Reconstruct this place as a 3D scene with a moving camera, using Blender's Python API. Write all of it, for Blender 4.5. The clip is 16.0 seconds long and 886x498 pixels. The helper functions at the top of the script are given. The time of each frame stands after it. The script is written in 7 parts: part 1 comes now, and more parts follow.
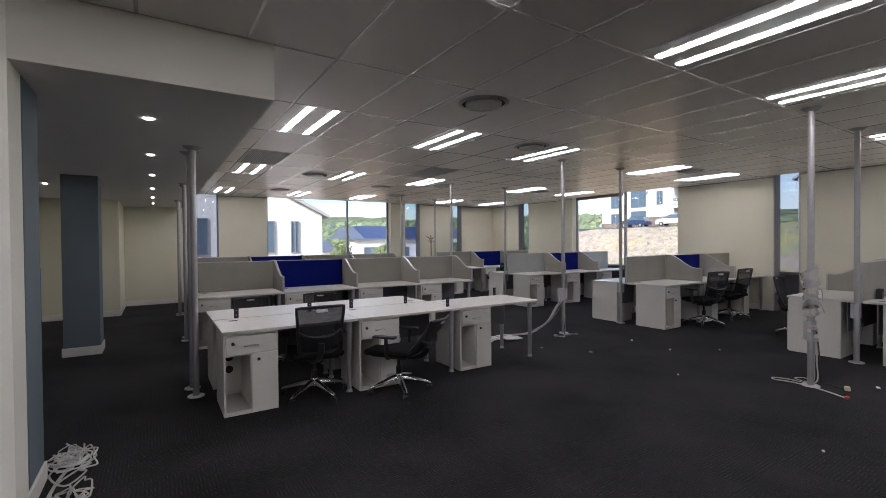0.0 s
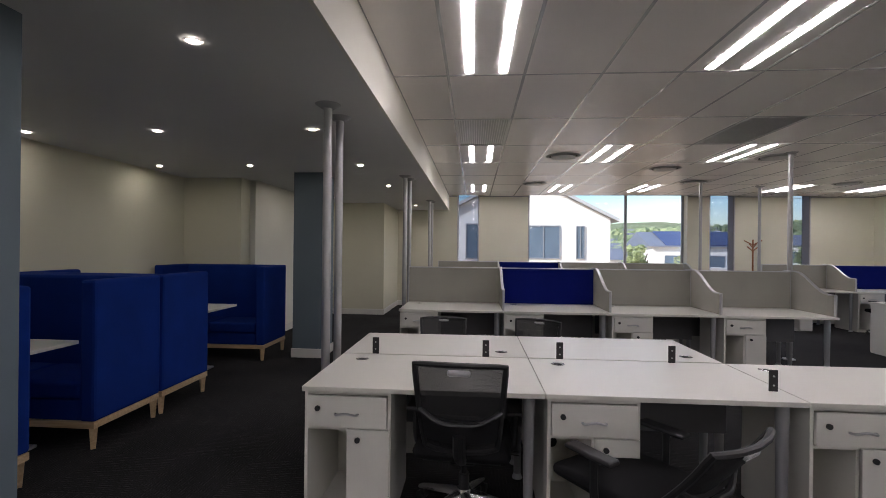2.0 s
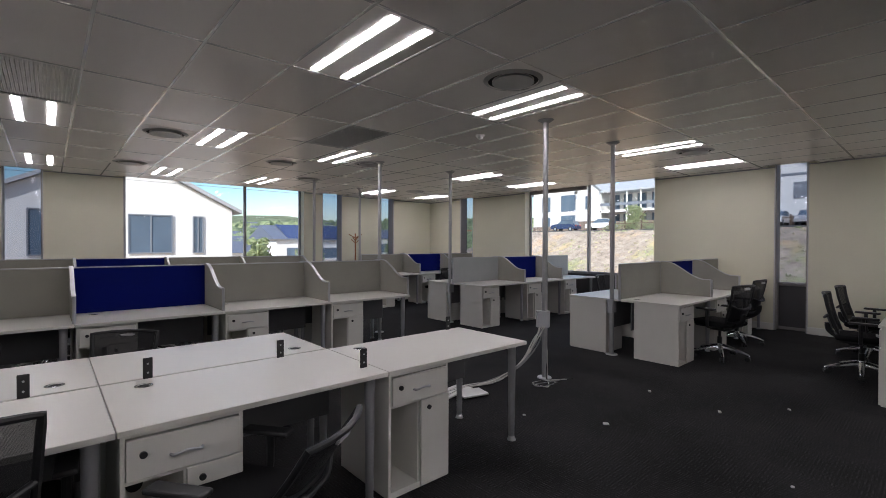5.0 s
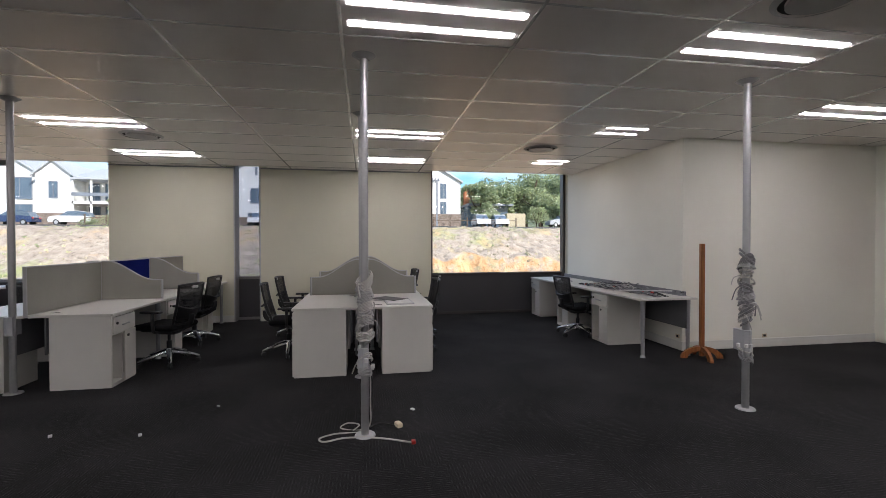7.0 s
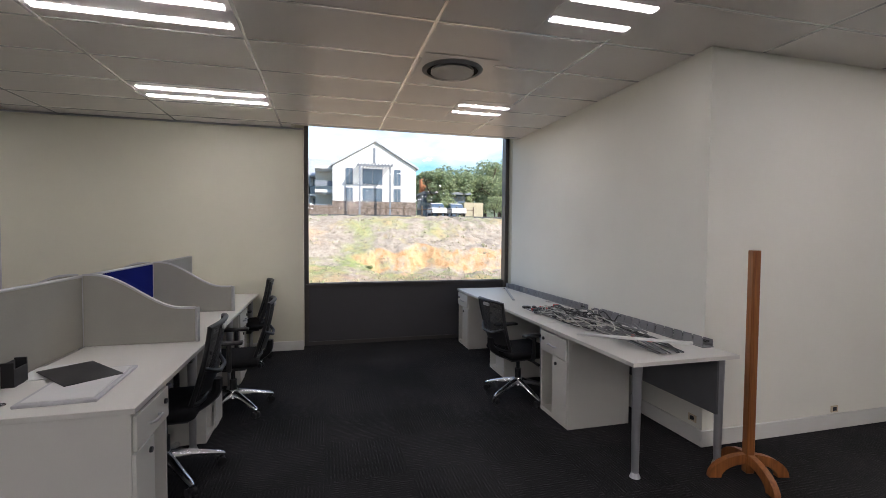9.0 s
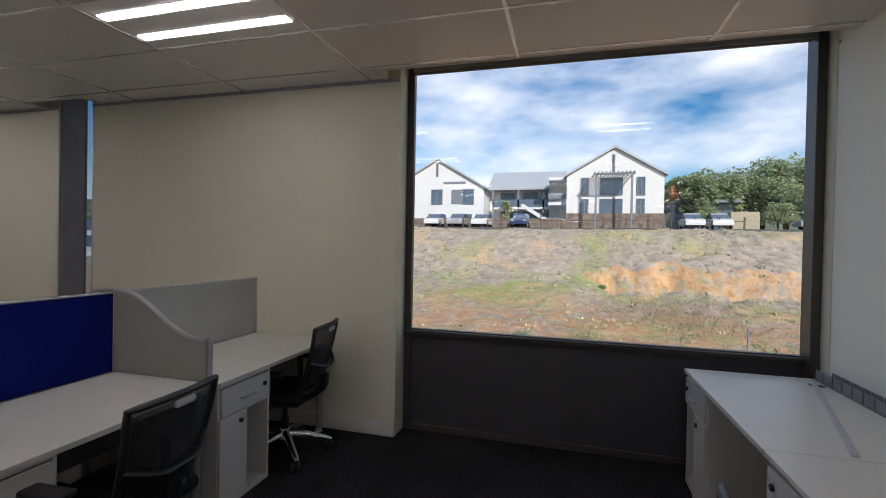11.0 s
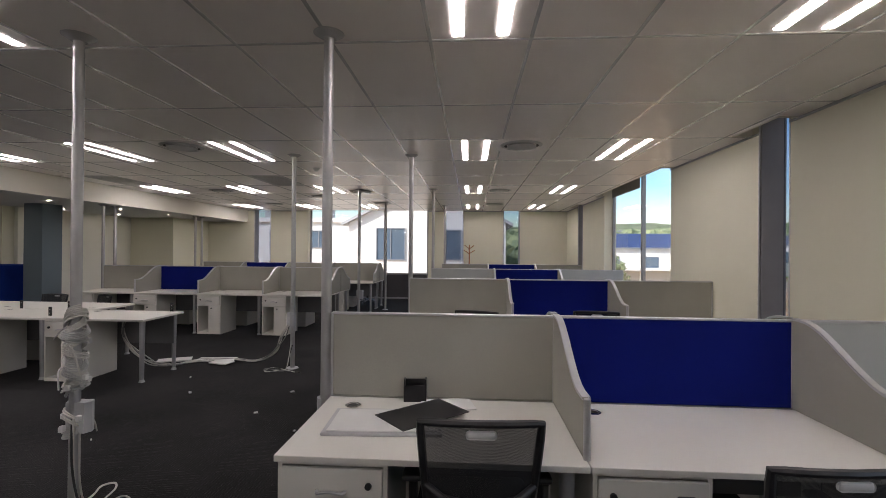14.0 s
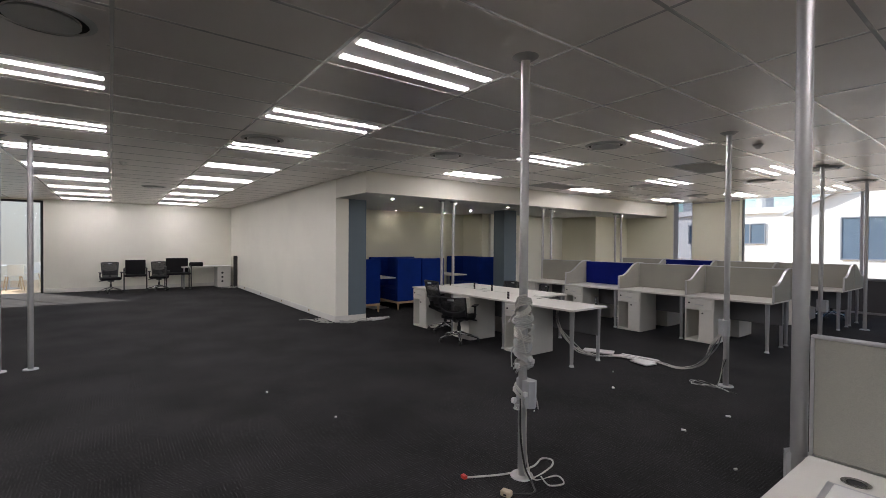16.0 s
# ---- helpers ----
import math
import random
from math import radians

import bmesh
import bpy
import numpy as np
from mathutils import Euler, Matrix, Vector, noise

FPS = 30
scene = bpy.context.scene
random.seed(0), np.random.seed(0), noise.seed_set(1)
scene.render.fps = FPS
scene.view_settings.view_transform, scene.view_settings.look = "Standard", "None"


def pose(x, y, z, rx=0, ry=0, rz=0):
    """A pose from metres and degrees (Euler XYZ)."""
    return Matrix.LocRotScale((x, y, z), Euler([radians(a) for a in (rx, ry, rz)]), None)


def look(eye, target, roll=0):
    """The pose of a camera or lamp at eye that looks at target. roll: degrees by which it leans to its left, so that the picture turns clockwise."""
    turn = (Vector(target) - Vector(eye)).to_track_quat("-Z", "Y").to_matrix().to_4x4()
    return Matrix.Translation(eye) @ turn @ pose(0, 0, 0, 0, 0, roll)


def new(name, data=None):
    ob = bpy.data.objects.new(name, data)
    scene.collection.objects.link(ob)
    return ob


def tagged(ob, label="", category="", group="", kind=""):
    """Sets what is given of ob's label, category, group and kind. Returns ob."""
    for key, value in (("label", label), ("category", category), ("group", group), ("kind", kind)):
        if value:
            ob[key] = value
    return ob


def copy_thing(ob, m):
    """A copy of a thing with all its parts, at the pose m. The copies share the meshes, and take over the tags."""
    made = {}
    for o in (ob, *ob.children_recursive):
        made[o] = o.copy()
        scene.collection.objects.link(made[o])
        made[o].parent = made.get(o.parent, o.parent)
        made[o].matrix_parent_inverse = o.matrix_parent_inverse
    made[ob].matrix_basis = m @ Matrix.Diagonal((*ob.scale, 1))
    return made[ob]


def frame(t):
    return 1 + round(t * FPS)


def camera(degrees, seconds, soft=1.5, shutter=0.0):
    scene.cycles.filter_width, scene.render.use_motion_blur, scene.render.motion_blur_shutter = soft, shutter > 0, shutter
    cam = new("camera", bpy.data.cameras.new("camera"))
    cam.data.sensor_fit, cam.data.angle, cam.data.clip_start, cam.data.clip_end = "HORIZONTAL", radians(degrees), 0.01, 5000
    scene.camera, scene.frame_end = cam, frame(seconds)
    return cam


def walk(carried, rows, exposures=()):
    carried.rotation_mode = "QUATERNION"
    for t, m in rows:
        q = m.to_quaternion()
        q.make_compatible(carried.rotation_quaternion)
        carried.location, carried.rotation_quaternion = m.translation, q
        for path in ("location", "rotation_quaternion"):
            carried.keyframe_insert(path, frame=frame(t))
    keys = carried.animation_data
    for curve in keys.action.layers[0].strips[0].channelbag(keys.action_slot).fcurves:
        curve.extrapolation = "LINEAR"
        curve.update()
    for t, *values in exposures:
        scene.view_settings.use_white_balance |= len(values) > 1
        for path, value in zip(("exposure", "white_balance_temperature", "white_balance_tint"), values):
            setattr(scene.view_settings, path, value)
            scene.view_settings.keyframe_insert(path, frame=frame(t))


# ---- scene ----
cam = camera(89.5, 16.0, soft=0.7)
PATH = [
    (0, (-5.355, -1.732, 1.426), (-4.272, -0.05, 1.399), -0.5),
    (0.5, (-4.923, -1.318, 1.441), (-4.25, 0.565, 1.422), 0.1),
    (1, (-4.512, -0.849, 1.42), (-4.093, 1.106, 1.424), 0.2),
    (1.5, (-4.248, -0.349, 1.394), (-4.081, 1.644, 1.39), 0.7),
    (2, (-4.068, 0.159, 1.39), (-4.209, 2.154, 1.391), 0.6),
    (2.5, (-4.002, 0.53, 1.396), (-4.202, 2.52, 1.386), 0.4),
    (3, (-3.988, 0.671, 1.409), (-3.922, 2.67, 1.367), -0.7),
    (3.2, (-3.974, 0.687, 1.4), (-3.781, 2.677, 1.354), -0.7),
    (5.3, (-3.889, 0.227, 1.391), (-2.394, 1.556, 1.378), 0.0),
    (5.5, (-3.871, 0.185, 1.39), (-2.27, 1.384, 1.379), -0.2),
    (6, (-3.801, 0.198, 1.4), (-1.952, 0.96, 1.386), -0.4),
    (6.5, (-3.632, 0.231, 1.38), (-1.644, 0.447, 1.357), -0.9),
    (7, (-3.213, -0.013, 1.372), (-1.244, -0.36, 1.346), -0.1),
    (7.5, (-2.591, -0.333, 1.402), (-0.696, -0.972, 1.364), -0.1),
    (8, (-1.912, -0.794, 1.416), (-0.024, -1.454, 1.377), 0.1),
    (8.2, (-1.668, -0.95, 1.451), (0.223, -1.599, 1.406), 0.1),
    (10.3, (1.2, -2.286, 1.449), (3.2, -2.273, 1.397), 0.4),
    (10.5, (1.454, -2.391, 1.442), (3.45, -2.259, 1.404), 0.3),
    (11, (1.95, -2.473, 1.465), (3.878, -1.942, 1.443), 1.1),
    (11.5, (2.304, -2.387, 1.473), (4.012, -1.345, 1.474), 1.1),
    (12, (2.431, -2.387, 1.479), (3.736, -0.872, 1.494), 1.3),
    (12.5, (2.427, -2.47, 1.5), (3.323, -0.682, 1.514), 1.3),
    (13, (2.392, -2.481, 1.506), (2.956, -0.562, 1.519), 0.8),
    (13.5, (2.329, -2.486, 1.505), (2.543, -0.498, 1.505), 0.6),
    (14, (2.241, -2.413, 1.503), (2.117, -0.417, 1.51), 0.5),
    (14.5, (2.084, -2.242, 1.503), (1.568, -0.31, 1.505), 0.3),
    (15, (2.101, -2.155, 1.501), (1.16, -0.39, 1.501), 0.4),
    (15.5, (2.105, -2.156, 1.503), (0.786, -0.652, 1.498), 0.5),
    (16, (2.011, -2.149, 1.498), (0.406, -0.956, 1.475), 0.4),
]
walk(cam, [(t, look(e, a, r)) for t, e, a, r in PATH],
     exposures=[(0, 0.95, 6250, 13), (1, 0.95, 6100, 13), (2, 1.0, 6450, 14), (3.2, 0.95, 6400, 13), (5.3, 0.7, 6300, 13), (6, 0.95, 6300, 13), (7, 0.85, 6400, 13), (8, 1.05, 6350, 13), (8.2, 1.05, 6350, 13), (10.3, 0.28, 6500, 13), (11.3, 0.1, 6400, 13), (12.5, 0.7, 6650, 14), (14, 0.95, 6700, 14), (16, 1.15, 6450, 12)])
# world and light
world = bpy.data.worlds.new("sky")
scene.world = world
world.use_nodes = True
wn = world.node_tree.nodes
wl = world.node_tree.links
sky = wn.new("ShaderNodeTexSky")
sky.sky_type = "NISHITA"
sky.sun_disc = False
sky.air_density, sky.dust_density = 1.0, 0.6
# broken white cloud over the blue
tc = wn.new("ShaderNodeTexCoord")
mp = wn.new("ShaderNodeMapping")
mp.inputs["Scale"].default_value = (1.6, 1.6, 4.5)
cn = wn.new("ShaderNodeTexNoise")
cn.inputs["Scale"].default_value = 2.2
cn.inputs["Detail"].default_value = 7
cn.inputs["Roughness"].default_value = 0.55
cr = wn.new("ShaderNodeValToRGB")
cr.color_ramp.elements[0].position, cr.color_ramp.elements[1].position = 0.36, 0.70
mix = wn.new("ShaderNodeMix")
mix.data_type = "RGBA"
mix.inputs[7].default_value = (7.3, 7.6, 8.3, 1)
wl.new(tc.outputs["Generated"], mp.inputs["Vector"])
wl.new(mp.outputs["Vector"], cn.inputs["Vector"])
wl.new(cn.outputs["Fac"], cr.inputs["Fac"])
sd = wn.new("ShaderNodeSeparateXYZ")
wl.new(tc.outputs["Generated"], sd.inputs[0])
east = wn.new("ShaderNodeMath")
east.operation = "SUBTRACT"
wl.new(sd.outputs[0], east.inputs[0])
wl.new(sd.outputs[1], east.inputs[1])
bank = wn.new("ShaderNodeMapRange")
bank.inputs["From Min"].default_value, bank.inputs["From Max"].default_value = -0.75, 0.35
bank.inputs["To Min"].default_value = 0.04
wl.new(east.outputs[0], bank.inputs["Value"])
cover = wn.new("ShaderNodeMath")
cover.operation = "MULTIPLY"
wl.new(cr.outputs["Color"], cover.inputs[0])
wl.new(bank.outputs["Result"], cover.inputs[1])
wl.new(cover.outputs[0], mix.inputs[0])
deep = wn.new("ShaderNodeHueSaturation")
deep.inputs["Saturation"].default_value, deep.inputs["Value"].default_value = 1.55, 0.85
wl.new(sky.outputs["Color"], deep.inputs["Color"])
wl.new(deep.outputs["Color"], mix.inputs[6])
wl.new(mix.outputs[2], wn["Background"].inputs["Color"])
wn["Background"].inputs["Strength"].default_value = 0.14

sun = new("sun", bpy.data.lights.new("sun", "SUN"))
sun.data.energy, sun.data.angle, sun.data.color = 3.8, radians(0.5), (1.0, 0.95, 0.88)
# the afternoon sun stands in the west-south-west and shines in through the glazed doors
SUN_DIR = Vector((-0.72, -0.43, 0.55)).normalized()
sun.matrix_world = look(SUN_DIR * 60, (0, 0, 0))
sky.sun_elevation = math.asin(SUN_DIR.z)
sky.sun_rotation = math.atan2(SUN_DIR.x, SUN_DIR.y)

C = 2.70      # ceiling
CS = 2.345    # lowered ceiling over the booths
DZ = 0.710   # desk top
WT = 2.92    # window heads
SB = -3.99   # north face of the projecting wall block
EW, NW, WW, SW = 5.10, 11.12, -15.1, -7.12   # inner faces of the outer walls
BX, BY = -4.70, 1.25                         # corner of the lowered ceiling


# ---- materials ----
def nodes_of(name):
    m = bpy.data.materials.new(name)
    m.use_nodes = True
    return m, m.node_tree.nodes, m.node_tree.links, m.node_tree.nodes["Principled BSDF"]


def plain(name, col, rough=0.6, metal=0.0, var=0.06, scale=6.0, bump=0.0, bscale=200.0, spec=0.5, fine=0.0, coat=0.0, rvar=0.07):
    """A painted, moulded or woven surface: colour that drifts at two scales, with relief."""
    m, n, l, b = nodes_of(name)
    t = n.new("ShaderNodeTexCoord")
    a = n.new("ShaderNodeTexNoise")
    a.inputs["Scale"].default_value, a.inputs["Detail"].default_value = scale, 5
    l.new(t.outputs["Object"], a.inputs["Vector"])
    r = n.new("ShaderNodeValToRGB")
    r.color_ramp.elements[0].position, r.color_ramp.elements[1].position = 0.3, 0.7
    r.color_ramp.elements[0].color = tuple(max(0, c * (1 - var)) for c in col) + (1,)
    r.color_ramp.elements[1].color = tuple(min(1, c * (1 + var)) for c in col) + (1,)
    l.new(a.outputs["Fac"], r.inputs["Fac"])
    last = r.outputs["Color"]
    f = n.new("ShaderNodeTexNoise")
    f.inputs["Scale"].default_value, f.inputs["Detail"].default_value = bscale, 3
    l.new(t.outputs["Object"], f.inputs["Vector"])
    if fine:
        x = n.new("ShaderNodeMix")
        x.data_type, x.blend_type = "RGBA", "MULTIPLY"
        x.inputs[0].default_value = 1
        q = n.new("ShaderNodeValToRGB")
        q.color_ramp.elements[0].position, q.color_ramp.elements[1].position = 0.3, 0.7
        q.color_ramp.elements[0].color = (1 - fine, 1 - fine, 1 - fine, 1)
        l.new(f.outputs["Fac"], q.inputs["Fac"])
        l.new(last, x.inputs[6])
        l.new(q.outputs["Color"], x.inputs[7])
        last = x.outputs[2]
    l.new(last, b.inputs["Base Color"])
    mr = n.new("ShaderNodeMapRange")
    mr.inputs["To Min"].default_value, mr.inputs["To Max"].default_value = max(0, rough - rvar), min(1, rough + rvar)
    l.new(a.outputs["Fac"], mr.inputs["Value"])
    l.new(mr.outputs["Result"], b.inputs["Roughness"])
    b.inputs["Metallic"].default_value = metal
    b.inputs["Specular IOR Level"].default_value = spec
    b.inputs["Coat Weight"].default_value = coat
    if bump:
        u = n.new("ShaderNodeBump")
        u.inputs["Strength"].default_value, u.inputs["Distance"].default_value = bump, 0.002
        l.new(f.outputs["Fac"], u.inputs["Height"])
        l.new(u.outputs["Normal"], b.inputs["Normal"])
    return m


def glow(name, col, strength):
    m, n, l, b = nodes_of(name)
    b.inputs["Base Color"].default_value = (*col, 1)
    b.inputs["Emission Color"].default_value = (*col, 1)
    b.inputs["Emission Strength"].default_value = strength
    return m


def glass_material(name, tint=(1, 1, 1), gloss=0.02):
    m, n, l, b = nodes_of(name)
    n.remove(b)
    t = n.new("ShaderNodeBsdfTransparent")
    t.inputs["Color"].default_value = (*tint, 1)
    g = n.new("ShaderNodeBsdfGlossy")
    g.inputs["Roughness"].default_value = 0.02
    lw = n.new("ShaderNodeLayerWeight")
    lw.inputs["Blend"].default_value = 0.5
    pw = n.new("ShaderNodeMath")
    pw.operation, pw.inputs[1].default_value = "POWER", 5.0
    l.new(lw.outputs["Facing"], pw.inputs[0])
    ad = n.new("ShaderNodeMath")
    ad.operation, ad.inputs[1].default_value, ad.inputs[2].default_value = "MULTIPLY_ADD", 0.45, gloss
    l.new(pw.outputs[0], ad.inputs[0])
    x = n.new("ShaderNodeMixShader")
    l.new(ad.outputs[0], x.inputs["Fac"])
    l.new(t.outputs["BSDF"], x.inputs[1])
    l.new(g.outputs["BSDF"], x.inputs[2])
    l.new(x.outputs["Shader"], n["Material Output"].inputs["Surface"])
    return m


def wood_material(name, dark, light, rough=0.45, stretch=(2, 30, 30)):
    m, n, l, b = nodes_of(name)
    t = n.new("ShaderNodeTexCoord")
    p = n.new("ShaderNodeMapping")
    p.inputs["Scale"].default_value = stretch
    a = n.new("ShaderNodeTexNoise")
    a.inputs["Scale"].default_value, a.inputs["Detail"].default_value, a.inputs["Distortion"].default_value = 2.0, 6, 0.6
    r = n.new("ShaderNodeValToRGB")
    r.color_ramp.elements[0].position, r.color_ramp.elements[1].position = 0.3, 0.7
    r.color_ramp.elements[0].color, r.color_ramp.elements[1].color = (*dark, 1), (*light, 1)
    l.new(t.outputs["Object"], p.inputs["Vector"])
    l.new(p.outputs["Vector"], a.inputs["Vector"])
    l.new(a.outputs["Fac"], r.inputs["Fac"])
    l.new(r.outputs["Color"], b.inputs["Base Color"])
    b.inputs["Roughness"].default_value = rough
    return m


def carpet_material():
    """Charcoal carpet tiles, half a metre square, laid with the ribs turned a quarter from tile to tile."""
    m, n, l, b = nodes_of("carpet")
    t = n.new("ShaderNodeTexCoord")

    def math_(op, *ins):
        k = n.new("ShaderNodeMath")
        k.operation = op
        for i, v in enumerate(ins):
            if isinstance(v, (int, float)):
                k.inputs[i].default_value = v
            else:
                l.new(v, k.inputs[i])
        return k.outputs[0]
    sep = n.new("ShaderNodeSeparateXYZ")
    l.new(t.outputs["Object"], sep.inputs[0])
    x, y = sep.outputs[0], sep.outputs[1]
    cx, cy = math_("FLOOR", math_("DIVIDE", x, 0.5)), math_("FLOOR", math_("DIVIDE", y, 0.5))
    par = math_("FLOORED_MODULO", math_("ADD", cx, cy), 2.0)
    wob = n.new("ShaderNodeTexNoise")
    wob.inputs["Scale"].default_value, wob.inputs["Detail"].default_value = 30, 2
    l.new(t.outputs["Object"], wob.inputs["Vector"])
    w = math_("MULTIPLY", wob.outputs["Fac"], 0.010)
    ra = math_("SINE", math_("MULTIPLY", math_("ADD", x, w), 2 * math.pi / 0.021))
    rb = math_("SINE", math_("MULTIPLY", math_("ADD", y, w), 2 * math.pi / 0.021))
    rib = math_("ADD", math_("MULTIPLY", ra, par), math_("MULTIPLY", rb, math_("SUBTRACT", 1.0, par)))
    worn = n.new("ShaderNodeTexNoise")
    worn.inputs["Scale"].default_value, worn.inputs["Detail"].default_value = 26, 4
    l.new(t.outputs["Object"], worn.inputs["Vector"])
    rib = math_("MULTIPLY", math_("MAXIMUM", rib, -0.3), math_("MULTIPLY", math_("MAXIMUM", math_("SUBTRACT", worn.outputs["Fac"], 0.46), 0.0), 9.0))
    grain = n.new("ShaderNodeTexNoise")
    grain.inputs["Scale"].default_value, grain.inputs["Detail"].default_value = 150, 5
    l.new(t.outputs["Object"], grain.inputs["Vector"])
    big = n.new("ShaderNodeTexNoise")
    big.inputs["Scale"].default_value, big.inputs["Detail"].default_value = 1.1, 9
    l.new(t.outputs["Object"], big.inputs["Vector"])
    wn_ = n.new("ShaderNodeTexWhiteNoise")
    cmb = n.new("ShaderNodeCombineXYZ")
    l.new(cx, cmb.inputs[0])
    l.new(cy, cmb.inputs[1])
    l.new(cmb.outputs[0], wn_.inputs["Vector"])
    v = math_("ADD", 0.0100, math_("MULTIPLY", rib, 0.0125))
    v = math_("ADD", v, math_("MULTIPLY", math_("SUBTRACT", grain.outputs["Fac"], 0.5), 0.066))
    v = math_("ADD", v, math_("MULTIPLY", math_("SUBTRACT", big.outputs["Fac"], 0.42), 0.050))
    v = math_("ADD", v, math_("MULTIPLY", math_("SUBTRACT", wn_.outputs["Value"], 0.5), 0.003))
    lint = n.new("ShaderNodeTexNoise")
    lint.inputs["Scale"].default_value, lint.inputs["Detail"].default_value = 75, 3
    l.new(t.outputs["Object"], lint.inputs["Vector"])
    v = math_("ADD", v, math_("MULTIPLY", math_("MAXIMUM", math_("SUBTRACT", lint.outputs["Fac"], 0.70), 0.0), 1.6))
    v = math_("MAXIMUM", v, 0.002)
    col = n.new("ShaderNodeCombineColor")
    l.new(math_("MULTIPLY", v, 1.02), col.inputs[0])
    l.new(math_("MULTIPLY", v, 0.98), col.inputs[1])
    l.new(math_("MULTIPLY", v, 1.02), col.inputs[2])
    l.new(col.outputs[0], b.inputs["Base Color"])
    b.inputs["Roughness"].default_value = 0.95
    b.inputs["Specular IOR Level"].default_value = 0.15
    b.inputs["Sheen Weight"].default_value, b.inputs["Sheen Roughness"].default_value = 0.02, 0.5
    u = n.new("ShaderNodeBump")
    u.inputs["Strength"].default_value, u.inputs["Distance"].default_value = 0.5, 0.003
    l.new(math_("ADD", rib, grain.outputs["Fac"]), u.inputs["Height"])
    l.new(u.outputs["Normal"], b.inputs["Normal"])
    return m


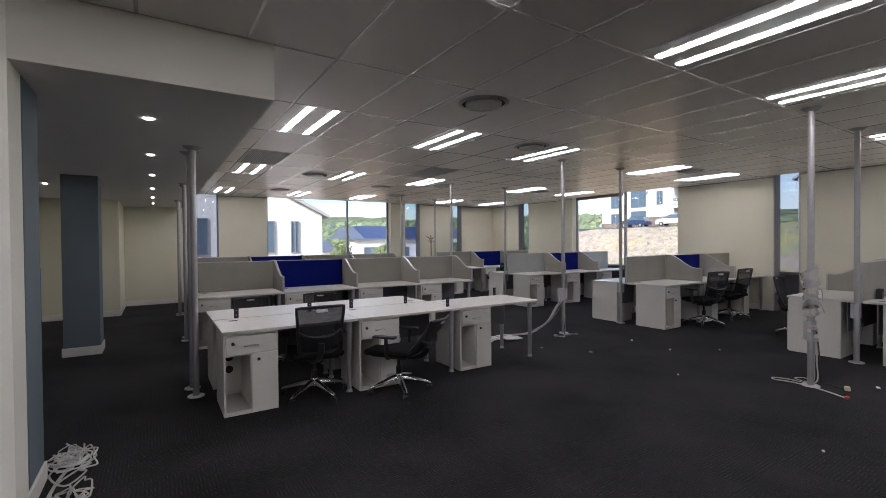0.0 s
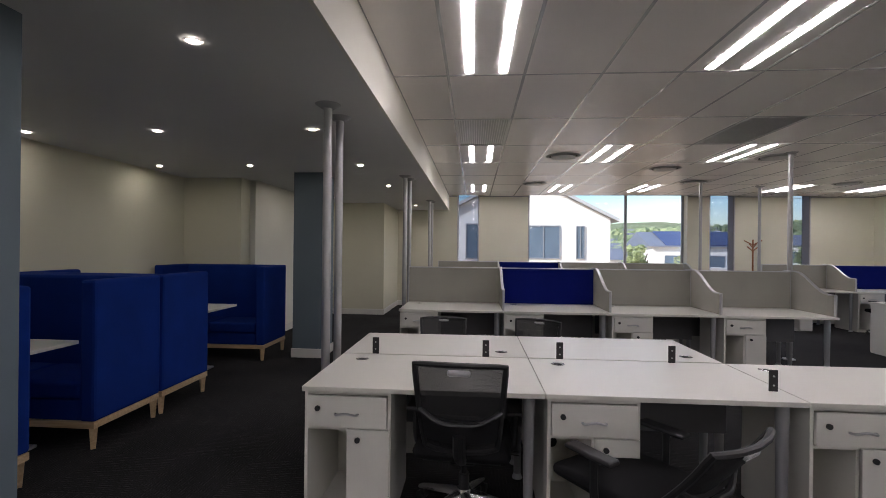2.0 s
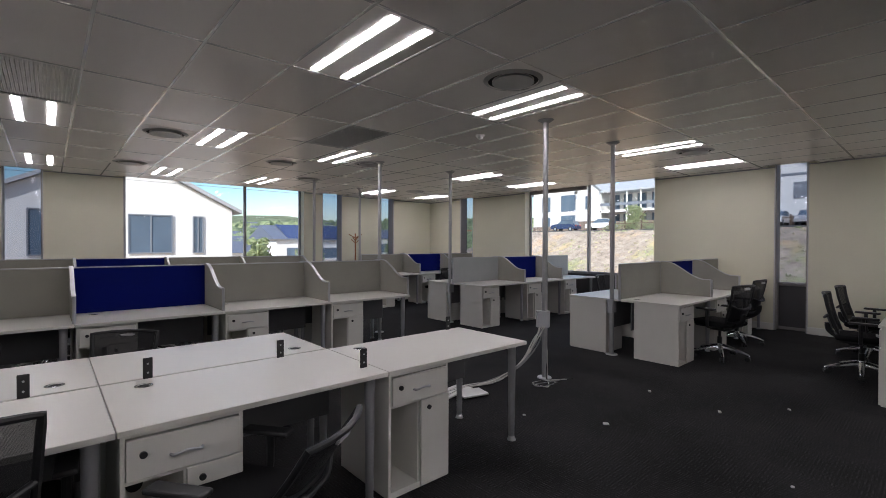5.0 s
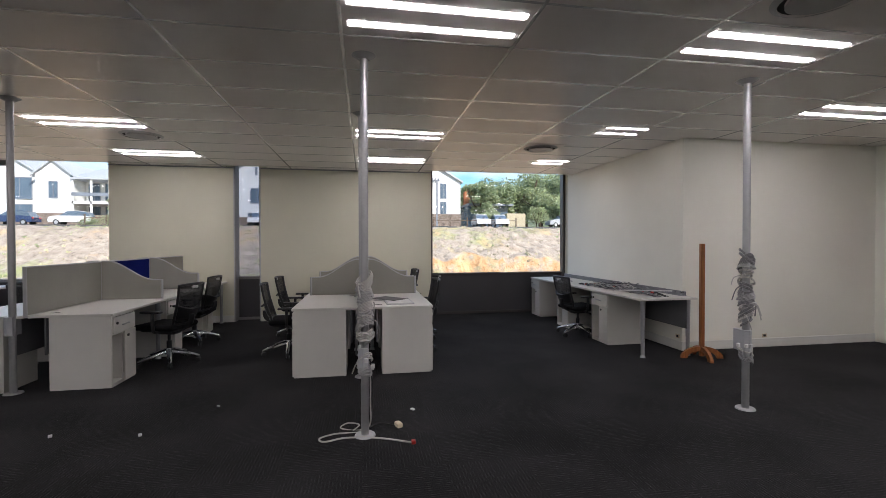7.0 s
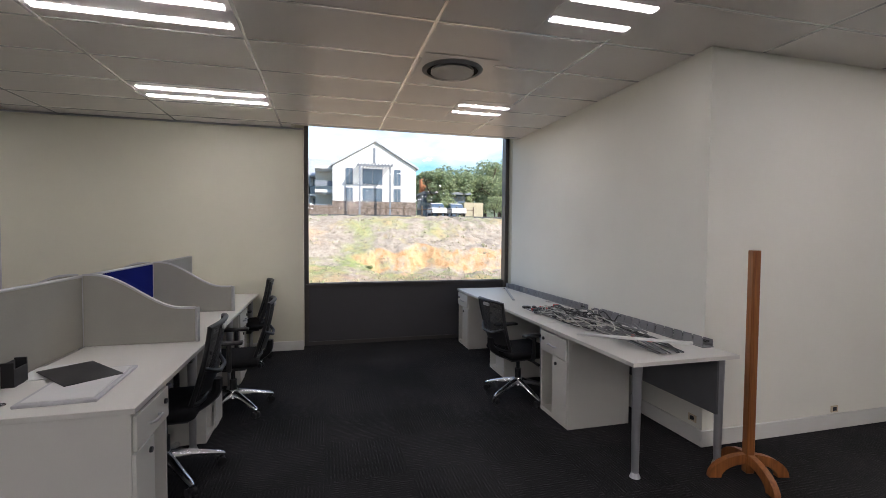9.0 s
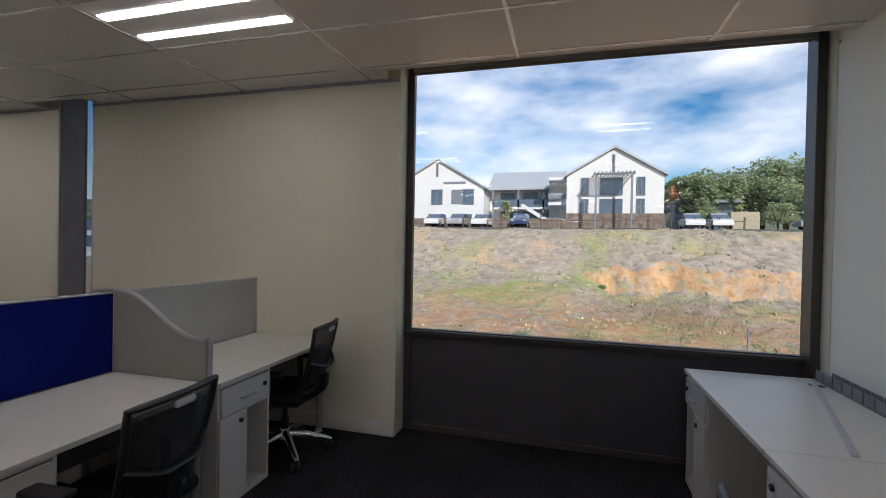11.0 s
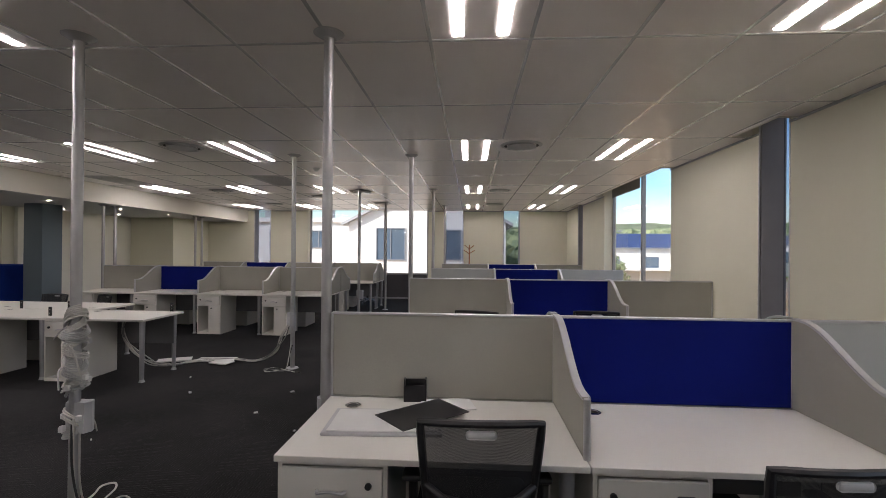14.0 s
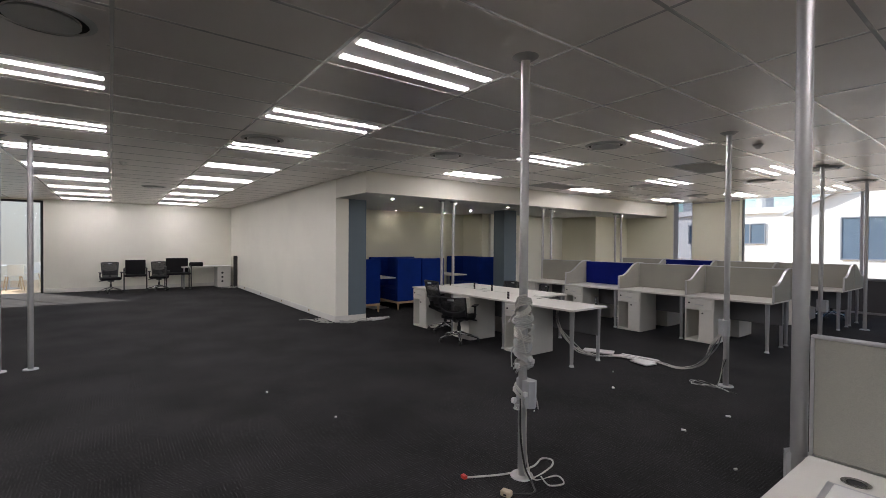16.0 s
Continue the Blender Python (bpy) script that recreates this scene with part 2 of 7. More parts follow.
M = {
    "wall": plain("cream_wall_paint", (0.67, 0.648, 0.515), 0.75, var=0.03, scale=1.2, bump=0.15, bscale=90),
    "white_wall": plain("white_wall_paint", (0.81, 0.795, 0.705), 0.75, var=0.03, scale=1.2, bump=0.15, bscale=90),
    "blue_grey": plain("blue_grey_wall_paint", (0.115, 0.15, 0.175), 0.7, var=0.05, scale=1.5, bump=0.15, bscale=90),
    "skirting": plain("white_gloss_skirting_paint", (0.70, 0.69, 0.64), 0.4, var=0.05, scale=3),
    "ceiling": plain("mineral_fibre_ceiling_tile", (0.80, 0.76, 0.725), 0.31, var=0.02, scale=0.8, bump=0.04, bscale=160, rvar=0.015),
    "soffit": plain("plasterboard_ceiling_paint", (0.62, 0.62, 0.60), 0.8, var=0.03, scale=1.0),
    "bulkhead": plain("cream_bulkhead_paint", (0.66, 0.64, 0.56), 0.75, var=0.03, scale=1.2),
    "grid": plain("white_steel_ceiling_grid", (0.85, 0.85, 0.84), 0.22, metal=0.45, var=0.03),
    "carpet": carpet_material(),
    "melamine": plain("white_melamine_board", (0.655, 0.638, 0.585), 0.35, var=0.025, scale=3, bump=0.1, bscale=260, fine=0.04),
    "edge": plain("pale_grey_edge_banding", (0.55, 0.55, 0.53), 0.45, var=0.03),
    "grey_board": plain("dark_grey_modesty_board", (0.12, 0.12, 0.125), 0.5, var=0.06),
    "grey_fabric": plain("warm_grey_screen_fabric", (0.375, 0.365, 0.32), 0.95, var=0.05, scale=3, bump=0.5, bscale=420, fine=0.18, spec=0.1),
    "pale_fabric": plain("pale_grey_screen_fabric", (0.47, 0.49, 0.48), 0.95, var=0.05, scale=3, bump=0.5, bscale=420, fine=0.15, spec=0.1),
    "blue_fabric": plain("royal_blue_screen_fabric", (0.006, 0.013, 0.16), 0.95, var=0.08, scale=3, bump=0.5, bscale=420, fine=0.2, spec=0.1),
    "sofa_fabric": plain("royal_blue_wool_upholstery", (0.006, 0.028, 0.20), 0.95, var=0.12, scale=4, bump=0.6, bscale=380, fine=0.2, spec=0.12),
    "alu": plain("satin_aluminium", (0.52, 0.52, 0.53), 0.45, metal=0.7, var=0.05, scale=10),
    "pole": plain("brushed_steel_pole", (0.42, 0.42, 0.42), 0.46, metal=0.75, var=0.06, scale=12),
    "chrome": plain("polished_chrome", (0.75, 0.75, 0.76), 0.14, metal=1.0, var=0.03),
    "leg": plain("silver_grey_powder_coat", (0.36, 0.36, 0.37), 0.35, metal=0.5, var=0.04),
    "frame_bronze": plain("bronze_aluminium_window_frame", (0.075, 0.068, 0.064), 0.4, metal=0.3, var=0.05),
    "mullion": plain("grey_aluminium_mullion", (0.30, 0.30, 0.31), 0.4, metal=0.4, var=0.05),
    "slit_frame": plain("pale_grey_aluminium_lining", (0.27, 0.255, 0.25), 0.5, metal=0.0, var=0.05),
    "spandrel": plain("dark_grey_spandrel_panel", (0.060, 0.058, 0.062), 0.35, var=0.05, scale=2),
    "blind": plain("taupe_roller_blind_cloth", (0.27, 0.25, 0.23), 0.9, var=0.05, bump=0.3, bscale=300),
    "black_plastic": plain("black_plastic", (0.014, 0.014, 0.015), 0.42, var=0.1, bump=0.1),
    "black_fabric": plain("black_seat_fabric", (0.012, 0.012, 0.013), 0.95, var=0.1, bump=0.5, bscale=400, fine=0.3, spec=0.15),
    "grey_plastic": plain("grey_plastic", (0.42, 0.43, 0.44), 0.45, var=0.04),
    "cable_white": plain("off_white_cable_sheath", (0.50, 0.49, 0.45), 0.5, var=0.1, scale=8),
    "cable_pale": plain("pale_grey_cable_sheath", (0.40, 0.40, 0.39), 0.45, var=0.1, scale=8),
    "trunking": plain("dull_grey_trunking_plastic", (0.20, 0.20, 0.205), 0.5, var=0.06),
    "cable_grey": plain("grey_cable_sheath", (0.20, 0.20, 0.20), 0.5, var=0.15, scale=8),
    "cable_black": plain("black_cable_sheath", (0.02, 0.02, 0.02), 0.5),
    "red": plain("red_enamel", (0.30, 0.018, 0.016), 0.35, var=0.08, scale=6, coat=0.2),
    "red_plug": plain("red_plug_plastic", (0.50, 0.03, 0.02), 0.4),
    "paper": plain("white_paper", (0.72, 0.72, 0.70), 0.8, var=0.04),
    "sign_green": plain("grey_green_sign_border", (0.22, 0.25, 0.22), 0.5),
    "oak": wood_material("pale_ash_wood", (0.42, 0.29, 0.16), (0.60, 0.44, 0.27)),
    "stained": wood_material("orange_stained_timber", (0.20, 0.065, 0.018), (0.34, 0.125, 0.035), 0.4, (30, 30, 2)),
    "light": glow("fluorescent_light_strip", (1.0, 0.955, 0.985), 14.5),
    "downlight": glow("led_downlight_lens", (1.0, 0.93, 0.84), 95.0),
    "glass": glass_material("clear_window_glass", (0.97, 0.98, 0.98)),
    "glass_tint": glass_material("tinted_window_glass", (0.56, 0.58, 0.62)),
    "vent": plain("grey_steel_air_vent", (0.34, 0.34, 0.34), 0.5, metal=0.2, var=0.05),
    "grille": plain("pale_grey_grille_enamel", (0.50, 0.50, 0.49), 0.5, var=0.04),
    # near-black for flat holes and gaps: the shade inside is put into the colour
    "dark": plain("recess_shade", (0.02, 0.02, 0.02), 0.8),
    "beige": plain("beige_plastic_plug", (0.62, 0.52, 0.36), 0.5),
    "pearl": plain("white_pearl_plastic", (0.66, 0.66, 0.64), 0.4, var=0.04),
}


# ---- mesh helpers ----
def mesh_of(name, bm, material, smooth=False):
    me = bpy.data.meshes.new(name)
    bm.normal_update()
    bm.to_mesh(me)
    bm.free()
    for mm in (material if isinstance(material, (list, tuple)) else [material]):
        me.materials.append(M[mm] if isinstance(mm, str) else mm)
    if smooth:
        me.polygons.foreach_set("use_smooth", [True] * len(me.polygons))
        try:
            me.set_sharp_from_angle(angle=radians(35))
        except Exception:
            pass
    return me


def part(name, bm, material, parent, label="", smooth=False):
    """Links a bmesh as one mesh object under a thing or under a part."""
    ob = new(name, mesh_of(name, bm, material, smooth))
    if parent is not None:
        ob.parent = parent
    if label:
        tagged(ob, label)
    return ob


def thing(name, label, category, group="", m=None):
    ob = tagged(new(name), label, category, group)
    if m is not None:
        ob.matrix_basis = m
    return ob


def solid(name, bm, material, label, category="", group="", kind="", m=None, smooth=False):
    ob = tagged(new(name, mesh_of(name, bm, material, smooth)), label, category, group, kind)
    if m is not None:
        ob.matrix_basis = m
    return ob


def add_box(bm, x0, y0, z0, x1, y1, z1, bevel=0.0, m=None, seg=1):
    r = bmesh.ops.create_cube(bm, size=1)
    vs = r["verts"]
    bmesh.ops.scale(bm, vec=(x1 - x0, y1 - y0, z1 - z0), verts=vs)
    bmesh.ops.translate(bm, vec=((x0 + x1) / 2, (y0 + y1) / 2, (z0 + z1) / 2), verts=vs)
    if bevel:
        es = list({e for v in vs for e in v.link_edges})
        q = bmesh.ops.bevel(bm, geom=es, offset=bevel, segments=seg, affect="EDGES", profile=0.5)
        vs = list({v for f in q["faces"] for v in f.verts} | {v for v in vs if v.is_valid})
    if m is not None:
        bmesh.ops.transform(bm, matrix=m, verts=vs)
    return vs


def box(x0, y0, z0, x1, y1, z1, bevel=0.0, seg=1):
    bm = bmesh.new()
    add_box(bm, x0, y0, z0, x1, y1, z1, bevel, None, seg)
    return bm


def add_rod(bm, a, b, r0, r1=None, n=12, caps=True):
    a, b = Vector(a), Vector(b)
    r1 = r0 if r1 is None else r1
    d = b - a
    q = bmesh.ops.create_cone(bm, cap_ends=caps, segments=n, radius1=r0, radius2=r1, depth=d.length)
    m = Matrix.Translation((a + b) / 2) @ d.to_track_quat("Z", "Y").to_matrix().to_4x4()
    bmesh.ops.transform(bm, matrix=m, verts=q["verts"])
    return q["verts"]


def rod(a, b, r0, r1=None, n=12):
    bm = bmesh.new()
    add_rod(bm, a, b, r0, r1, n)
    return bm


def add_tube(bm, pts, r, n=6):
    """A round tube along a line of points."""
    pts = [Vector(p) for p in pts]
    rings = []
    for i, p in enumerate(pts):
        d = (pts[min(i + 1, len(pts) - 1)] - pts[max(i - 1, 0)]).normalized()
        s = d.orthogonal().normalized() if i == 0 else (side - d * side.dot(d)).normalized()
        side = s
        u = d.cross(s)
        rings.append([bm.verts.new(p + (s * math.cos(2 * math.pi * k / n) + u * math.sin(2 * math.pi * k / n)) * r) for k in range(n)])
    for a, b in zip(rings, rings[1:]):
        for k in range(n):
            bm.faces.new((a[k], a[(k + 1) % n], b[(k + 1) % n], b[k]))
    bm.faces.new(rings[0][::-1])
    bm.faces.new(rings[-1])


def smooth_line(ctrl, per=6):
    """A Catmull-Rom line through the control points."""
    c = [Vector(p) for p in ctrl]
    c = [c[0]] + c + [c[-1]]
    out = []
    for i in range(1, len(c) - 2):
        for k in range(per):
            t = k / per
            p0, p1, p2, p3 = c[i - 1:i + 3]
            out.append(0.5 * ((2 * p1) + (p2 - p0) * t + (2 * p0 - 5 * p1 + 4 * p2 - p3) * t * t + (3 * p1 - p0 - 3 * p2 + p3) * t ** 3))
    out.append(c[-2])
    return out


def tube(ctrl, r, n=6, per=6):
    bm = bmesh.new()
    add_tube(bm, smooth_line(ctrl, per), r, n)
    return bm


def add_prism(bm, outline, axis, lo, hi):
    """A flat outline (pairs) pushed out along an axis from lo to hi."""
    def at(p, h):
        a, b = p
        return {"x": (h, a, b), "y": (a, h, b), "z": (a, b, h)}[axis]
    bot = [bm.verts.new(at(p, lo)) for p in outline]
    top = [bm.verts.new(at(p, hi)) for p in outline]
    k = len(outline)
    fs = [bm.faces.new(bot), bm.faces.new(top[::-1])]
    for i in range(k):
        fs.append(bm.faces.new((bot[i], top[i], top[(i + 1) % k], bot[(i + 1) % k])))
    bmesh.ops.recalc_face_normals(bm, faces=fs)
    return bot + top


def prism(outline, axis, lo, hi):
    bm = bmesh.new()
    add_prism(bm, outline, axis, lo, hi)
    return bm


# ---- structure ----
TX, TY = 0.571, 1.134          # ceiling module
TX0, TY0 = -0.57, -0.442       # middle of one lamp tile


def tile_x(k):
    return TX0 + TX * k


def tile_y(k):
    return TY0 + TY * k


solid("floor", box(WW - 0.3, SW - 0.3, -0.2, EW + 0.3, NW + 0.3, 0), "carpet", "charcoal ribbed carpet tiles laid across the whole office", "floor", kind="structure")


def wall(name, boxes, material, label):
    bm = bmesh.new()
    for b in boxes:
        add_box(bm, *b)
    return solid(name, bm, material, label, "wall", kind="structure")


H = 3.10
N_OPEN = [(-4.50, -3.96), (-2.78, 0.95), (1.45, 2.03), (3.20, 3.72)]
E_OPEN = [(-3.985, -1.25), (1.78, 2.23), (4.18, 7.38), (9.22, 9.74)]


def piers(lo, hi, openings):
    e = [lo] + [v for o in openings for v in o] + [hi]
    return [(e[i], e[i + 1]) for i in range(0, len(e), 2)]


wall("wall_north", [(a, NW, 0, b, NW + 0.25, H) for a, b in piers(-6.2, EW, N_OPEN)] + [(-6.2, NW + 0.001, WT + 0.005, EW, NW + 0.249, H)], "wall", "cream painted window wall with tall slit openings")
wall("wall_east", [(EW, a, 0, EW + 0.25, b, H) for a, b in piers(-4.1, NW + 0.25, E_OPEN)] + [(EW + 0.001, -4.1, WT + 0.005, EW + 0.249, NW + 0.25, H)], "wall", "cream painted window wall facing the hillside")
wall("wall_south_block", [(1.84, SW - 0.25, 0, EW + 0.25, SB, H)], "white_wall", "off-white painted projecting wall block")
wall("wall_south", [(-4.0, SW - 0.25, 0, 1.84, SW, H), (0.55, SW, 0, 0.85, SW + 0.02, H), (WW - 0.25, SW - 0.25, 0, -4.0, SW, H)], "wall", "cream painted wall with the fire equipment")
wall("wall_corner_pier", [(1.69, SW, 0, 1.84, SW + 0.14, C)], "white_wall", "narrow off-white corner pier")
wall("wall_west", [(WW - 0.25, -3.70, 0, WW, 1.25, H), (WW - 0.25, SW - 0.25, 0, WW, -6.4, H), (WW - 0.25, -6.4, 2.66, WW, -3.70, H)], "white_wall", "white end wall with a wide glazed opening")
wall("wall_booth_south", [(WW - 0.25, BY, 0, -5.95, 1.51, H)], "white_wall", "long white painted wall ending in a nib")
wall("wall_nib", [(-6.5, 1.51, 0, -5.945, 1.88, CS + 0.1)], "blue_grey", "blue-grey painted wall end")
for k, b in enumerate([(-8.35, 1.54, 0, -8.1, 6.1, H), (-8.35, 6.1, 0, -7.28, 6.35, H), (-7.45, 6.35, 0, -7.20, 9.45, H), (-7.45, 9.45, 0, -6.2, 9.7, H), (-6.2, 9.45, 0, -5.97, NW + 0.25, H)]):
    # the third, east-facing step gets whiter paint to look brightly lit
    wall("wall_booth_%d" % (k + 1), [b], "white_wall" if k == 2 else "wall", "cream stepped wall behind the booth sofas")
wall("column", [(-6.36, 5.68, 0, -5.98, 6.10, CS + 0.1)], "blue_grey", "square blue-grey painted column")


def skirt(name, runs):
    for a, b, (nx, ny) in runs:
        x0, x1, y0, y1 = min(a[0], b[0]), max(a[0], b[0]), min(a[1], b[1]), max(a[1], b[1])
        t = 0.015
        x0, x1 = (x0, x0 + t) if nx > 0 else (x1 - t, x1) if nx < 0 else (x0, x1)
        y0, y1 = (y0, y0 + t) if ny > 0 else (y1 - t, y1) if ny < 0 else (y0, y1)
        solid(name, box(x0, y0, 0.001, x1, y1, 0.115, 0.004), "skirting", "painted timber skirting along the wall", "skirting", kind="structure")


skirt("baseboard", [((a, NW), (b, NW), (0, -1)) for a, b in piers(-5.97, EW, N_OPEN)])
skirt("baseboard", [((EW, a), (EW, b), (-1, 0)) for a, b in piers(SB, NW, E_OPEN) if b - a > 0.1])
skirt("baseboard", [((1.84, SB), (EW, SB), (0, 1)), ((1.84, SW + 0.14), (1.84, SB + 0.015), (-1, 0)), ((0.87, SW), (1.69, SW), (0, 1)), ((-4, SW), (0.53, SW), (0, 1)), ((WW, SW), (-4, SW), (0, 1))])
skirt("baseboard", [((WW, -3.70), (WW, 1.25), (1, 0)), ((WW, BY), (-5.95, BY), (0, -1)), ((-5.945, 1.24), (-5.945, 1.88), (1, 0))])
skirt("baseboard", [((-8.1, 1.93), (-8.1, 6.1), (1, 0)), ((-8.1, 6.1), (-7.28, 6.1), (0, -1)), ((-7.20, 6.085), (-7.20, 9.45), (1, 0)), ((-7.2, 9.45), (-5.97, 9.45), (0, -1)), ((-5.97, 9.435), (-5.97, NW), (1, 0))])
skirt("baseboard", [((-6.375, 5.68), (-5.965, 5.68), (0, -1)), ((-5.98, 5.68), (-5.98, 6.115), (1, 0)), ((-6.36, 5.68), (-6.36, 6.10), (-1, 0))])

# lamps, vents and other tiles let into the grid: module indices
LAMPS = [(k, 0) for k in (-24, -21, -18, -15, -12, -9, -6, -3, 0, 5, 8)]
LAMPS += [(k, -2) for k in (-24, -21, -18, -15, -12, -9, -6, -3, 0)]
LAMPS += [(k, 3) for k in (-6, -3, 0, 5, 8)] + [(k, 6) for k in (-6, -3, 0, 5, 8)] + [(k, 9) for k in (-6, -3, 0, 5, 8)]
LAMPS += [(-3, -4), (0, -4), (2, -4), (-9, -4), (-6, -4)]
VENTS = [(-1.145, 2.615), (-2.822, 1.497), (-1.1, 7.4), (2.80, 2.65), (2.795, 6.41), (2.83, 8.97), (0.0, 6.55), (0.0, 8.81), (2.73, -2.45), (-1.19, -2.44), (-3.40, -0.74), (-9.5, -1.4), (-2.86, 6.43), (-2.91, 9.02)]
GRILLES = [(-6, 5), (-1, 5)]


# the ceiling stops short of each window and leaves a raised slot above it
ND = 0.17
NOTCH = [(EW - ND, max(a - 0.10, SB), EW, b + 0.10) for a, b in E_OPEN] + [(a - 0.10, NW - ND, b + 0.10, NW) for a, b in N_OPEN]


def cut_rect(r, n):
    """The parts of rectangle r that lie outside rectangle n."""
    a, b, c, d = r
    if n[0] >= c or n[2] <= a or n[1] >= d or n[3] <= b:
        return [r]
    lo, hi = max(b, n[1]), min(d, n[3])
    out = [(a, b, c, lo), (a, hi, c, d), (a, lo, max(a, n[0]), hi), (min(c, n[2]), lo, c, hi)]
    return [q for q in out if q[2] - q[0] > 0.004 and q[3] - q[1] > 0.004]


def clear(x, y1):
    return NW - ND if y1 == NW and any(a - 0.1 < x < b + 0.1 for a, b in N_OPEN) else y1


def clear_x(y):
    return EW - ND if any(a - 0.1 < y < b + 0.1 for a, b in E_OPEN) else EW


def ceiling_mesh():
    vs, fs, mi = [], [], []

    def quad(p, mat):
        i = len(vs)
        vs.extend(p)
        fs.append((i, i + 1, i + 2, i + 3))
        mi.append(mat)

    def slab(x0, y0, x1, y1, z, h, mat):
        quad([(x0, y0, z), (x0, y1, z), (x1, y1, z), (x1, y0, z)], mat)
        for (a, b), (c, d) in (((x0, y0), (x1, y0)), ((x1, y0), (x1, y1)), ((x1, y1), (x0, y1)), ((x0, y1), (x0, y0))):
            quad([(a, b, z), (c, d, z), (c, d, z + h), (a, b, z + h)], mat)
    rng = random.Random(4)
    skip = set(LAMPS) | set(GRILLES)
    for kx in range(-27, 12):
        for ky in range(-7, 12):
            x0, x1 = tile_x(kx) - TX / 2, tile_x(kx) + TX / 2
            y0, y1 = tile_y(ky) - TY / 2, tile_y(ky) + TY / 2
            x0, x1, y0, y1 = max(x0, WW), min(x1, EW), max(y0, SW), min(y1, NW)
            if x1 - x0 < 0.03 or y1 - y0 < 0.03 or (kx, ky) in skip:
                continue
            if x1 < BX + 0.01 and y0 > BY - 0.01:
                continue
            if y0 > BY - 0.5 and x0 < BX < x1:
                x0 = BX if y0 > BY - 0.3 else x0
            if x1 < BX and y1 > BY:
                y1 = BY
            if x1 <= x0 + 0.03 or y1 <= y0 + 0.03:
                continue
            if x0 > 1.83 and y1 < SB:
                continue
            g = 0.008
            z = C + rng.uniform(-0.0012, 0.0012)
            rects = [(x0 + g, y0 + g, x1 - g, y1 - g)]
            for n in NOTCH:
                rects = [q for r in rects for q in cut_rect(r, n)]
            for r in rects:
                slab(*r, z, 0.02, 0)
    # the steel grid: a sheet above the tiles and the bars between them
    sheets = [(WW, SW, EW, NW)]
    for n in NOTCH:
        sheets = [q for r in sheets for q in cut_rect(r, n)]
    for a, b, c, d in sheets:
        quad([(a, b, C + 0.006), (a, d, C + 0.006), (c, d, C + 0.006), (c, b, C + 0.006)], 1)
    for kx in range(-26, 11):
        x = tile_x(kx) - TX / 2
        y1 = BY if x < BX else NW
        slab(x - 0.0105, SW if x < 1.83 else SB, x + 0.0105, clear(x, y1), C - 0.002, 0.006, 1)
    for ky in range(-6, 12):
        y = tile_y(ky) - TY / 2
        slab(BX if y > BY else WW, y - 0.0105, clear_x(y) if y > SB else 1.83, y + 0.0105, C - 0.0022, 0.006, 1)
    me = bpy.data.meshes.new("ceiling")
    me.from_pydata(vs, [], fs)
    me.materials.append(M["ceiling"])
    me.materials.append(M["grid"])
    me.polygons.foreach_set("material_index", mi)
    me.update()
    return me


tagged(new("ceiling", ceiling_mesh()), "suspended ceiling of off-white rectangular tiles in a steel grid", "ceiling", kind="structure")
solid("ceiling_slab", box(WW - 0.3, SW - 0.3, H, EW + 0.3, NW + 0.3, H + 0.2), "soffit", "concrete slab above the suspended ceiling", "ceiling", kind="structure")
bm = bmesh.new()
add_box(bm, -8.1, BY + 0.02, CS, BX - 0.02, NW, CS + 0.02)
solid("ceiling_booth", bm, "soffit", "lowered smooth plasterboard ceiling over the booths", "ceiling", kind="structure")
bm = bmesh.new()
add_box(bm, BX - 0.02, BY, CS - 0.001, BX, NW, C)
add_box(bm, -5.95, BY, CS - 0.001, BX - 0.02, BY + 0.02, C)
solid("trim_bulkhead", bm, "bulkhead", "cream bulkhead face at the ceiling step", "bulkhead", kind="structure")
# upstands of the slots above the windows
bm = bmesh.new()
for x0, y0, x1, y1 in NOTCH:
    if x1 == EW:
        add_box(bm, x0 - 0.017, y0 + 0.003, C - 0.003, x0 + 0.003, y1 - 0.003, H)
        for y in (y0 - 0.027, y1 - 0.003):
            if y > SB:
                add_box(bm, x0 - 0.024, y, C - 0.008, EW - 0.001, y + 0.03, H - 0.001)
    else:
        add_box(bm, x0 + 0.003, y0 - 0.017, C - 0.003, x1 - 0.003, y0 + 0.003, H)
        for x in (x0 - 0.027, x1 - 0.003):
            add_box(bm, x, y0 - 0.024, C - 0.008, x + 0.03, NW - 0.001, H - 0.001)
solid("trim_window_slots", bm, "bulkhead", "cream upstand of the ceiling slots above the windows", "trim", kind="structure")
# wall angle at the wall heads; its darker grey stands for the shadow line
bm = bmesh.new()
for a, b in piers(-5.97, EW, N_OPEN):
    add_box(bm, a, NW - 0.02, C - 0.02, b, NW, C - 0.001)
for a, b in piers(SB, NW, E_OPEN):
    add_box(bm, EW - 0.02, a, C - 0.02, EW, b, C - 0.001)
solid("trim_ceiling", bm, "vent", "wall angle under the ceiling edge, greyed for its shadow line", "trim", kind="structure")


